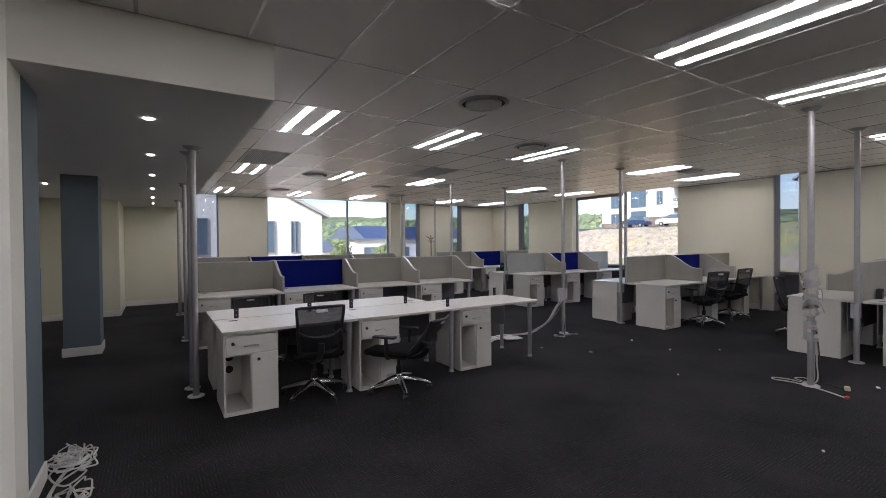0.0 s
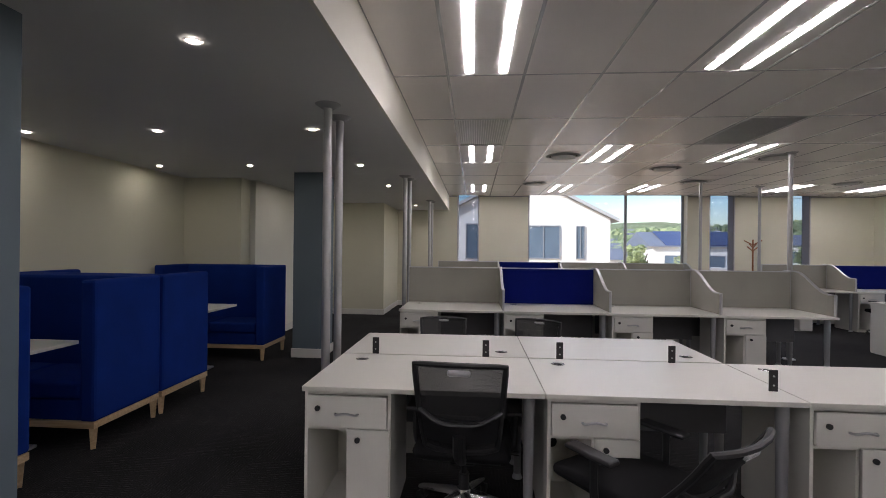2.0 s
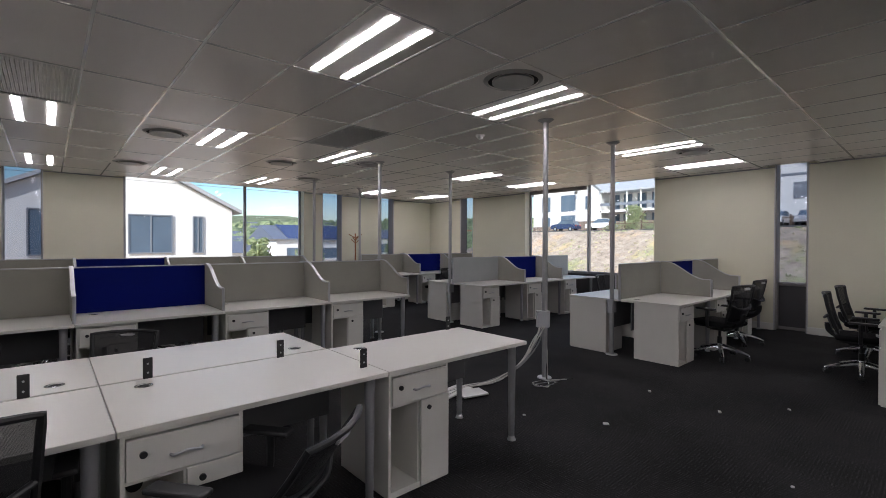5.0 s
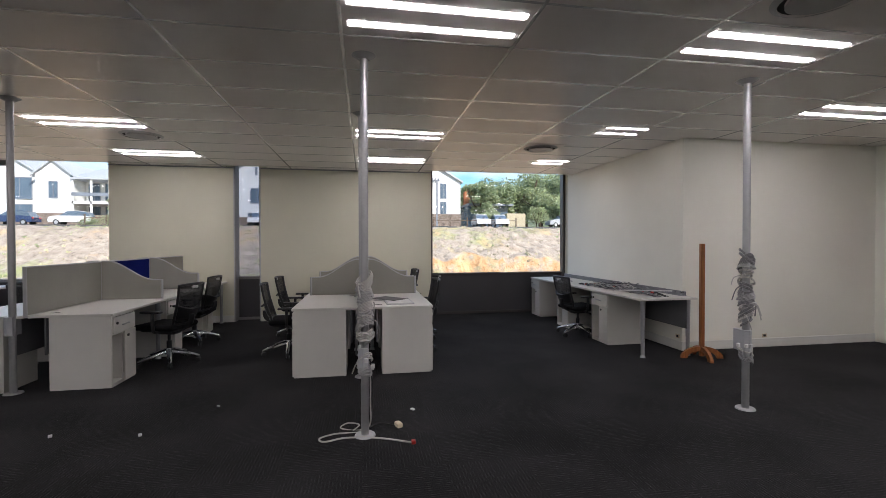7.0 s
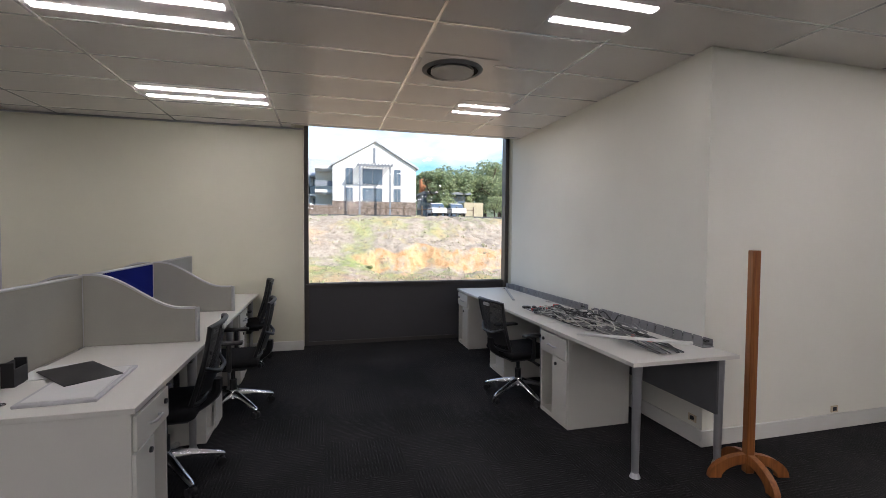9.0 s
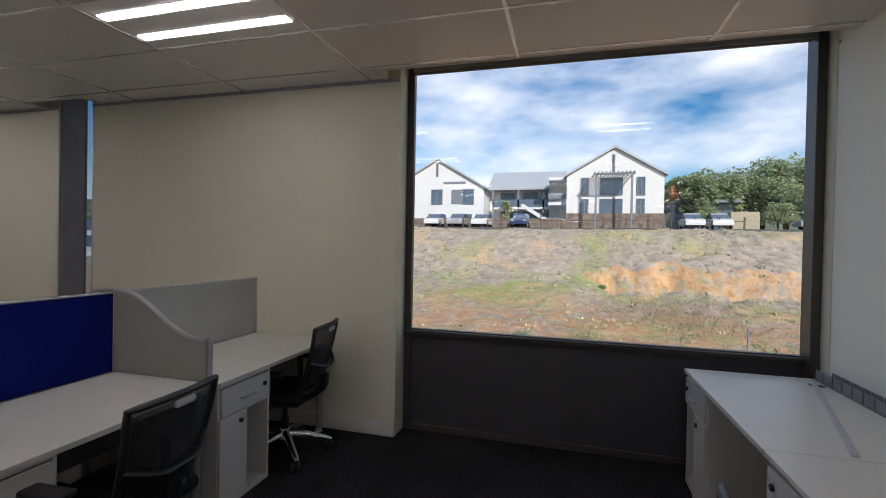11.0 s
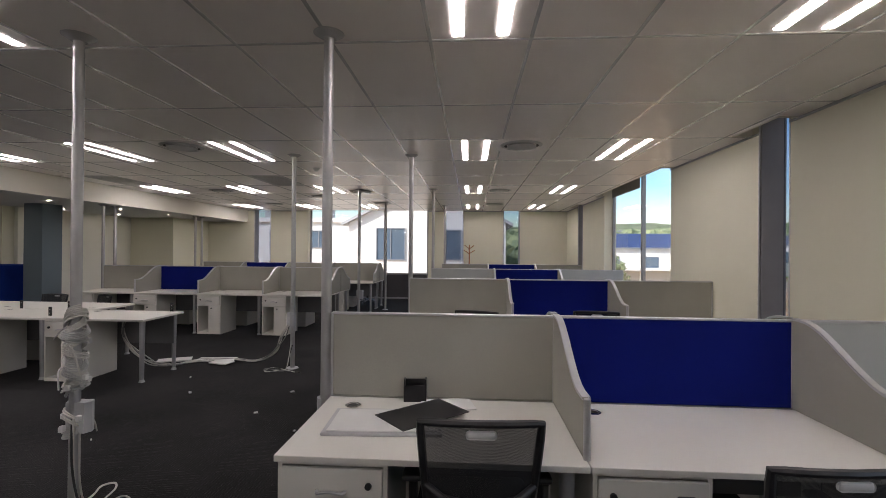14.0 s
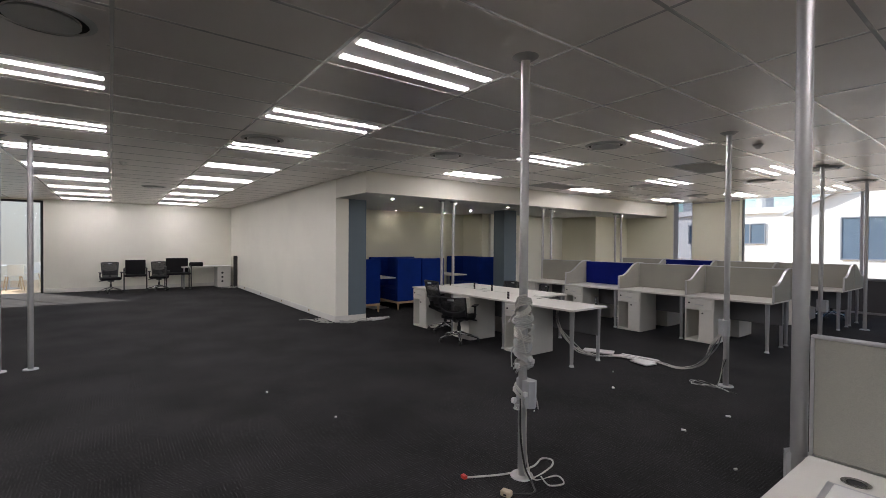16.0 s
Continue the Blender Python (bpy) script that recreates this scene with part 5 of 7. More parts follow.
def trunking(x0, x1, y, z):
    """Slotted trunking: a floor strip between two rows of upright teeth, with cables lying in it."""
    e = thing("cable_trunking", "grey slotted cable trunking with black cables against the wall", "cable trunking", "slotted trunking", pose(x0, y, z))
    part("channel", box(0, 0.0, 0, x1 - x0, 0.085, 0.006), "trunking", e)
    tooth = None
    for i in range(int((x1 - x0) / 0.088)):
        for dy, h in ((0.0, 1.0), (0.079, 1.25)):
            if tooth is None:
                tooth = part("tooth", box(0, 0, 0.006, 0.078, 0.006, 0.052, 0.002), "trunking", e)
                o = tooth
            else:
                o = new("tooth", tooth.data)
                o.parent = e
            o.location, o.scale = (0.004 + i * 0.088, dy, 0), (1, 1, h)
    rng = random.Random(int(x0 * 10))
    for k in range(4):
        part("cable", tube([((x1 - x0) * q / 6, 0.022 + 0.014 * k + rng.uniform(-0.006, 0.006), 0.016 + 0.012 * (k % 2) + rng.uniform(0, 0.016)) for q in range(7)], 0.0055, 6, 3), "cable_black" if k % 2 else "cable_grey", e)


trunking(3.2, 5.05, SB + 0.012, DZ)
trunking(1.75, 3.05, SB + 0.016, DZ)
solid("trunking_lid", box(-0.35, -0.03, 0, 0.35, 0.03, 0.014, 0.003), "pearl", "white plastic trunking lid lying across the cables", "trunking lid", m=pose(1.85, -3.42, DZ + 0.06, 4, 3, 40))
solid("trunking_lid", box(-0.57, -0.012, 0, 0.57, 0.012, 0.012, 0.002), "grey_plastic", "thin grey strip lying on the white desk", "trunking lid", m=pose(4.47, -3.69, DZ, 0, 0, -18))

# ---- things left on the first bench ----
e = thing("ceiling_panel_frame", "white framed panel lying flat on the desk", "panel", "", pose(1.86, -0.385, DZ, 0, 0, 3))
part("panel", box(-0.24, -0.13, 0.006, 0.24, 0.13, 0.018, 0.002), "pearl", e)
part("border", box(-0.26, -0.15, 0, 0.26, 0.15, 0.0145, 0.003), "alu", e, "metal edge")
solid("black_card", box(-0.19, -0.12, 0, 0.19, 0.12, 0.003), "black_plastic", "black card sheet lying across the panel", "card", m=pose(2.02, -0.30, DZ + 0.0185, 0, 0, 42))
solid("paper_sheet", box(-0.13, -0.09, 0, 0.13, 0.09, 0.004), "paper", "loose white paper on the desk", "paper", m=pose(2.13, -0.12, DZ, 0, 0, 14))
e = thing("letter_holder", "small black plastic holder standing on the desk", "holder", "", pose(1.955, -0.065, DZ, 0, 0, 4))
part("back", box(-0.055, 0.02, 0, 0.055, 0.025, 0.11, 0.001), "black_plastic", e)
part("front", box(-0.055, -0.025, 0, 0.055, -0.02, 0.085, 0.001), "black_plastic", e)
part("base", box(-0.055, -0.02, 0, 0.055, 0.02, 0.005), "black_plastic", e)
for s in (-1, 1):
    part("hook", box(s * 0.055 - 0.004, -0.025, 0.001, s * 0.055 + 0.004, 0.025, 0.118, 0.001), "black_plastic", e)


# ---- coat stands ----
def coat_tree(x, y):
    e = thing("coat_tree", "wooden coat stand with branching pegs", "coat stand", "", pose(x, y, 0))
    part("pole", rod((0, 0, 0.06), (0, 0, 1.68), 0.022, 0.016, 12), "stained", e, "", True)
    for k in range(6):
        a = k * math.pi / 3 + 0.4
        z = 1.42 + 0.07 * (k % 3)
        part("peg", rod((0, 0, z), (0.17 * math.cos(a), 0.17 * math.sin(a), z + 0.10), 0.011, 0.013, 8), "stained", e)
    for k in range(4):
        a = k * math.pi / 2
        part("foot", tube([(0, 0, 0.12), (0.1 * math.cos(a), 0.1 * math.sin(a), 0.10), (0.22 * math.cos(a), 0.22 * math.sin(a), 0.015)], 0.016, 6, 4), "stained", e)


coat_tree(2.2, 10.72)


def post_stand(x, y):
    """A plain stained post on two crossed half-round feet."""
    e = thing("post_stand", "orange-stained wooden post stand on curved feet", "coat stand", "", pose(x, y, 0, 0, 0, -14))
    part("post", box(-0.024, -0.024, 0.03, 0.024, 0.024, 1.36, 0.004), "stained", e)
    part("top_plate", box(-0.016, -0.026, 1.28, 0.016, -0.0245, 1.345), "alu", e, "small steel plate")
    arc = [(0.24 * math.cos(math.pi * i / 16), 0.005 + 0.14 * math.sin(math.pi * i / 16)) for i in range(17)]
    inner = [(0.17 * math.cos(math.pi * i / 16), 0.005 + 0.085 * math.sin(math.pi * i / 16)) for i in range(16, -1, -1)]
    part("foot", prism(arc + inner, "y", -0.018, 0.018), "stained", e)
    o = part("foot", prism(arc + inner, "y", -0.018, 0.018), "stained", e)
    o.rotation_euler = (0, 0, math.pi / 2)
    return e


post_stand(1.46, -3.95)


# ---- fire equipment on the south wall ----
def hose_reel(x, z):
    e = thing("fire_hose_reel", "round red enamelled fire hose reel on the wall", "fire hose reel", "", pose(x, SW, z))
    bm = bmesh.new()
    add_rod(bm, (0, 0.04, 0), (0, 0.075, 0), 0.27, 0.285, 36)
    part("back_disc", bm, "red", e, "", True)
    part("drum", rod((0, 0.07, 0), (0, 0.20, 0), 0.23, n=32), "cable_black", e, "coiled hose on the drum", True)
    bm = bmesh.new()
    add_rod(bm, (0, 0.195, 0), (0, 0.215, 0), 0.285, 0.285, 36)
    add_rod(bm, (0, 0.215, 0), (0, 0.235, 0), 0.285, 0.24, 36)
    part("front_disc", bm, "red", e, "", True)
    part("hub_label", rod((0, 0.233, 0.01), (0, 0.24, 0.01), 0.075, n=24), "pearl", e, "round white label")
    part("hub", rod((0, 0.238, 0.01), (0, 0.246, 0.01), 0.028, n=16), "vent", e)
    o = part("sticker", box(-0.06, 0.236, -0.03, 0.06, 0.239, 0.03), "paper", e, "white instruction sticker")
    o.location, o.rotation_euler = (-0.11, 0, -0.16), (0, radians(20), 0)
    for a in range(8):
        c, s = math.cos(a * math.pi / 4), math.sin(a * math.pi / 4)
        part("bolt", rod((0.11 * c, 0.233, 0.11 * s), (0.11 * c, 0.242, 0.11 * s), 0.006, n=8), "alu", e)
    part("bracket", box(-0.16, 0.01, -0.33, 0.16, 0.15, -0.315), "black_plastic", e)
    part("hose_tail", tube([(-0.2, 0.16, 0.14), (-0.28, 0.17, 0.02), (-0.30, 0.17, -0.2), (-0.22, 0.15, -0.40), (-0.05, 0.13, -0.44), (0.06, 0.12, -0.36)], 0.017, 8, 5), "red", e, "red rubber hose tail", True)
    part("valve", rod((0.0, 0.07, -0.34), (0.0, 0.07, -0.56), 0.02, n=12), "red", e)
    part("gauge", rod((0.09, 0.07, -0.44), (0.09, 0.10, -0.44), 0.035, n=18), "chrome", e)
    part("cock", rod((0.07, 0.07, -0.50), (0.07, 0.07, -0.60), 0.014, n=10), "chrome", e)


hose_reel(1.24, 1.50)
e = thing("fire_water_pipe", "red painted water pipe feeding the hose reel", "pipe", "", pose(0, SW, 0))
part("riser", rod((1.50, 0.06, 0.90), (1.50, 0.06, C), 0.019, n=12), "red", e, "", True)
part("run", tube([(1.50, 0.06, 0.92), (1.50, 0.06, 0.89), (1.47, 0.06, 0.885), (1.3, 0.06, 0.885), (1.24, 0.06, 0.885), (1.24, 0.06, 0.93)], 0.019, 10, 4), "red", e, "", True)
for z in (1.45, 2.3):
    part("pipe_clip", box(1.475, 0.0, z - 0.01, 1.525, 0.085, z + 0.01, 0.003), "vent", e)


def extinguisher(x, z):
    e = thing("fire_extinguisher", "red fire extinguisher with a white label on the wall", "fire extinguisher", "fire extinguishers", pose(x, SW, z))
    bm = bmesh.new()
    add_rod(bm, (0, 0.09, 0), (0, 0.09, 0.30), 0.068, n=24)
    add_rod(bm, (0, 0.09, 0.30), (0, 0.09, 0.35), 0.068, 0.022, 24)
    part("cylinder", bm, "red", e, "", True)
    bm = bmesh.new()
    a0, n = radians(25), 14
    vs = [[bm.verts.new((0.0695 * math.cos(a), 0.09 + 0.0695 * math.sin(a), h)) for a in [a0 + (math.pi - 2 * a0) * i / n for i in range(n + 1)]] for h in (0.07, 0.22)]
    for i in range(n):
        bm.faces.new((vs[0][i], vs[0][i + 1], vs[1][i + 1], vs[1][i]))
    part("label_plate", bm, "paper", e, "white printed label")
    part("label_panel", box(-0.03, 0.159, 0.09, 0.03, 0.161, 0.14), "blue_fabric", e, "blue printed panel")
    part("valve_head", rod((0, 0.09, 0.35), (0, 0.09, 0.385), 0.018, n=10), "black_plastic", e)
    part("lever", box(-0.01, 0.09, 0.385, 0.01, 0.17, 0.395, 0.002), "black_plastic", e)
    part("hose", tube([(0.02, 0.09, 0.37), (0.08, 0.09, 0.36), (0.10, 0.09, 0.22), (0.085, 0.1, 0.08)], 0.009, 7, 5), "black_plastic", e, "", True)
    part("backboard", box(-0.085, 0.002, -0.06, 0.085, 0.016, 0.38, 0.003), "red", e, "red backing board")


extinguisher(1.44, 0.44)
extinguisher(1.24, 0.42)

e = thing("fire_sign", "white fire equipment sign with three red symbols", "sign", "", pose(1.22, SW, 2.27))
part("board", box(-0.29, 0.002, -0.085, 0.29, 0.010, 0.085, 0.002), "sign_green", e)
for i in range(3):
    part("panel", box(-0.275 + i * 0.185, 0.010, -0.07, -0.275 + i * 0.185 + 0.175, 0.013, 0.07), "paper", e, "white symbol panel")
bm = bmesh.new()
add_prism(bm, [(-0.19, 0.05), (-0.19, 0.0), (-0.15, 0.0), (-0.15, 0.0), (-0.19, 0.0)][:2] + [(-0.19 - 0.045, -0.002), (-0.19 + 0.0, -0.055), (-0.19 + 0.045, -0.002), (-0.172, -0.002), (-0.172, 0.05)], "y", 0.013, 0.016)
part("arrow", bm, "red_plug", e, "red arrow")
for r in (0.052, 0.036, 0.020):
    o = part("spiral_ring", ring(r - 0.006, r, 0.001, 0.001, 20), "red_plug", e, "red hose symbol")
    o.location, o.rotation_euler = (-0.002, 0.0145, 0), (math.pi / 2, 0, 0)
bm = box(0.165, 0.013, -0.05, 0.205, 0.016, 0.03, 0)
add_box(bm, 0.175, 0.013, 0.03, 0.195, 0.016, 0.048)
part("bottle", bm, "red_plug", e, "red extinguisher symbol")

e = thing("call_point", "red fire call point on the wall", "call point", "", pose(0.68, SW + 0.02, 1.45))
part("body", box(-0.045, 0.001, -0.045, 0.045, 0.03, 0.045, 0.006), "red", e)
part("glass", box(-0.03, 0.03, -0.03, 0.03, 0.032, 0.03), "paper", e)
e = thing("key_box", "cream steel box on the wall", "wall box", "", pose(0.68, SW + 0.02, 1.02))
part("body", box(-0.09, 0.001, -0.16, 0.09, 0.05, 0.16, 0.006), "bulkhead", e)
part("latch", box(0.03, 0.05, -0.02, 0.05, 0.058, 0.02), "black_plastic", e)


# ---- sockets, litter ----
def socket(x, y, z, rot):
    e = thing("wall_socket", "small dark socket plate on the skirting", "socket", "skirting sockets", pose(x, y, z, 0, 0, rot))
    part("plate", box(-0.035, 0.001, -0.025, 0.035, 0.008, 0.025, 0.002), "beige", e)
    part("outlet", box(-0.018, 0.008, -0.014, 0.018, 0.0095, 0.014), "dark", e)


socket(1.92, SB, 0.17, 0)
for x, y, z, r in ((1.84, -5.2, 0.15, 90),):
    socket(x, y, z, r)
for i in range(4):
    socket(-13.0 + i * 1.9, BY - 0.015, 0.07, 180)
for x, y, s, c in ((0.38, 2.19, 0.02, "paper"), (0.29, 1.57, 0.018, "paper"), (-0.66, 2.07, 0.022, "paper"), (0.44, -0.40, 0.02, "paper"), (-2.6, -0.9, 0.012, "paper"), (0.8, 1.2, 0.012, "paper"), (-0.7, 0.9, 0.01, "paper"), (-1.0, 2.6, 0.012, "paper"), (-1.6, -0.6, 0.01, "paper")):
    solid("paper_scrap", box(-s, -s * 0.6, 0, s, s * 0.6, 0.012, 0.003), c, "small white scrap lying on the carpet", "scrap", "scraps on the carpet", m=pose(x, y, 0, 0, 0, x * 77))
e = thing("cable_tie_block", "cream plastic block lying on the carpet", "plastic block", "", pose(0.12, -0.26, 0, 0, 0, 20))
part("block", box(-0.032, -0.022, 0, 0.032, 0.022, 0.035, 0.006), "beige", e)
part("slot", box(-0.01, -0.0235, 0.01, 0.01, -0.021, 0.02), "dark", e)
for x, y, a, w in ((-1.13, 3.36, 8, 0.24), (-0.98, 3.22, -14, 0.13), (-1.66, 3.28, 26, 0.20)):
    solid("loose_cover", box(-w, -0.09, 0, w, 0.09, 0.016, 0.003), "pearl", "white cover plate lying on the carpet", "cover plate", m=pose(x, y, 0.018, 0, 0, a))

# ---- far west end ----
e = thing("end_desk", "white desk against the end wall with a holed pedestal", "desk", "", pose(WW + 0.06, -0.35, 0))
part("desktop", box(0, 0, DZ - 0.028, 0.70, 1.50, DZ, 0.003), "melamine", e)
ped = part("pedestal", box(0.02, 1.05, 0, 0.64, 1.45, DZ - 0.028, 0.004), "melamine", e, "white pedestal with three round cable holes")
for z in (0.20, 0.34, 0.48):
    part("cable_hole", rod((0.636, 1.20, z), (0.642, 1.20, z), 0.035, n=16), "black_plastic", ped)
for x in (0.08, 0.62):
    part("leg", rod((x, 0.08, 0), (x, 0.08, DZ - 0.028), 0.028, n=14), "leg", e, smooth=True)
e = thing("leaning_board", "dark board leaning in the corner", "board", "", pose(-14.0, 1.16, 0, 0, 0, 4))
part("board", box(-0.02, -0.05, 0, 0.02, 0.07, 1.05, 0.003), "black_plastic", e)
e = thing("laptop_bag", "black bag lying on the end desk", "bag", "", pose(-14.6, 0.10, DZ, 0, 0, 80))
part("body", box(-0.2, -0.12, 0, 0.2, 0.12, 0.13, 0.03, 2), "black_fabric", e)
loop_heap("cable_heap", -13.9, 0.95, 0, 0.3, 0.2, 8, 21, ["cable_white", "cable_grey"], "loose cables below the end desk", 0.4, 0.006, 0.05)

# the bright room behind the glazed opening
e = tagged(new("door_1"), "black-framed glazed sliding doors, standing open", "door", kind="structure")
for y in (-3.74, -5.0, -6.36):
    part("door_frame", box(WW - 0.12, y - 0.03, 0, WW - 0.06, y + 0.03, 2.66, 0.003), "black_plastic", e)
part("door_frame", box(WW - 0.12, -6.39, 2.60, WW - 0.06, -3.71, 2.66), "black_plastic", e)
for a, b in ((-6.33, -5.03), (-4.97, -3.77)):
    part("pane", box(WW - 0.095, a, 0.02, WW - 0.087, b, 2.60), "glass", e).visible_shadow = False
solid("floor_terrace", box(WW - 6, SW - 3, -0.2, WW - 0.3, 0, -0.005), "oak", "pale timber deck outside the glazed doors", "floor", kind="structure")
solid("wall_terrace", box(WW - 6.2, SW - 3, 0, WW - 6, 0, 3.2), "bulkhead", "cream wall across the deck", "wall", kind="structure")


def cafe_set(x, y):
    e = thing("cafe_table", "round white cafe table on the deck", "table", "", pose(x, y, 0))
    bm = bmesh.new()
    add_rod(bm, (0, 0, 0.72), (0, 0, 0.745), 0.4, n=28)
    part("tabletop", bm, "pearl", e)
    part("stem", rod((0, 0, 0.02), (0, 0, 0.72), 0.03), "alu", e)
    part("foot", rod((0, 0, 0), (0, 0, 0.02), 0.24, n=24), "alu", e)
    for k in range(3):
        a = k * 2.1 + 0.3
        c = thing("cafe_chair", "white moulded cafe chair on wooden legs", "chair", "cafe chairs", pose(x + 0.65 * math.cos(a), y + 0.65 * math.sin(a), 0, 0, 0, math.degrees(a) + 90))
        part("seat", box(-0.2, -0.2, 0.43, 0.2, 0.2, 0.46, 0.014, 2), "pearl", c)
        part("backrest", box(-0.19, -0.22, 0.46, 0.19, -0.19, 0.80, 0.014, 2), "pearl", c)
        for u in (-1, 1):
            for v in (-1, 1):
                part("leg", rod((u * 0.21, v * 0.2, 0), (u * 0.15, v * 0.14, 0.43), 0.013), "oak", c)


cafe_set(-17.2, -4.7)


# ---- outdoors ----
M["render"] = plain("white_rendered_facade", (0.74, 0.74, 0.72), 0.85, var=0.04, scale=0.6)
M["roof_metal"] = plain("pale_grey_sheet_roof", (0.42, 0.44, 0.46), 0.5, var=0.06, scale=0.5)
M["roof_slate"] = plain("blue_grey_slate_roof", (0.13, 0.15, 0.20), 0.6, var=0.1, scale=0.8)
M["ext_glass"] = plain("dark_facade_glazing", (0.10, 0.14, 0.19), 0.12, var=0.15, scale=0.4)
M["ext_frame"] = plain("slate_grey_steelwork", (0.20, 0.22, 0.25), 0.5, var=0.05)
M["stone"] = plain("rough_brown_stonework", (0.27, 0.21, 0.17), 0.9, var=0.45, scale=2.2, bump=0.8, bscale=6, fine=0.4)
M["asphalt"] = plain("grey_asphalt", (0.10, 0.10, 0.10), 0.9, var=0.1, scale=2)
M["paving"] = plain("red_brick_paving", (0.30, 0.13, 0.09), 0.9, var=0.15, scale=3)
M["car_white"] = plain("white_car_paint", (0.75, 0.75, 0.75), 0.25, var=0.02, coat=0.5)
M["car_blue"] = plain("dark_blue_car_paint", (0.03, 0.05, 0.12), 0.25, var=0.05, coat=0.5)
M["car_silver"] = plain("silver_car_paint", (0.45, 0.46, 0.48), 0.3, metal=0.3, var=0.03, coat=0.5)
M["tyre"] = plain("black_rubber", (0.02, 0.02, 0.02), 0.85)


def leaf_material(name, col):
    """Thin leaves: part of the light comes through them."""
    m = plain(name, col, 0.7, var=0.4, scale=1.2)
    n, l = m.node_tree.nodes, m.node_tree.links
    b = n["Principled BSDF"]
    tr = n.new("ShaderNodeBsdfTranslucent")
    src = b.inputs["Base Color"].links[0].from_socket
    l.new(src, tr.inputs["Color"])
    x = n.new("ShaderNodeMixShader")
    x.inputs["Fac"].default_value = 0.4
    l.new(b.outputs["BSDF"], x.inputs[1])
    l.new(tr.outputs["BSDF"], x.inputs[2])
    l.new(x.outputs["Shader"], n["Material Output"].inputs["Surface"])
    return m


M["leaf"] = leaf_material("green_foliage", (0.27, 0.33, 0.19))
M["leaf_light"] = leaf_material("yellow_green_foliage", (0.40, 0.45, 0.24))
M["tan"] = plain("tan_painted_steel", (0.42, 0.36, 0.24), 0.6, var=0.08, scale=2)
M["lawn"] = plain("mown_green_lawn", (0.22, 0.34, 0.09), 0.9, var=0.25, scale=0.8, fine=0.2, bscale=8)
M["brush"] = plain("dead_brown_brush", (0.27, 0.215, 0.17), 0.9, var=0.4, scale=2)
M["bark"] = plain("brown_bark", (0.12, 0.085, 0.06), 0.9, var=0.3, scale=5)
M["scrub"] = plain("dry_veld_scrub", (0.50, 0.44, 0.28), 0.9, var=0.5, scale=0.5)
M["far_hill"] = plain("distant_green_hillside", (0.14, 0.19, 0.12), 0.95, var=0.45, scale=0.06)
M["solar"] = plain("blue_solar_panel", (0.03, 0.05, 0.14), 0.15, var=0.1)
M["terracotta"] = plain("terracotta_render", (0.42, 0.17, 0.08), 0.85, var=0.1)


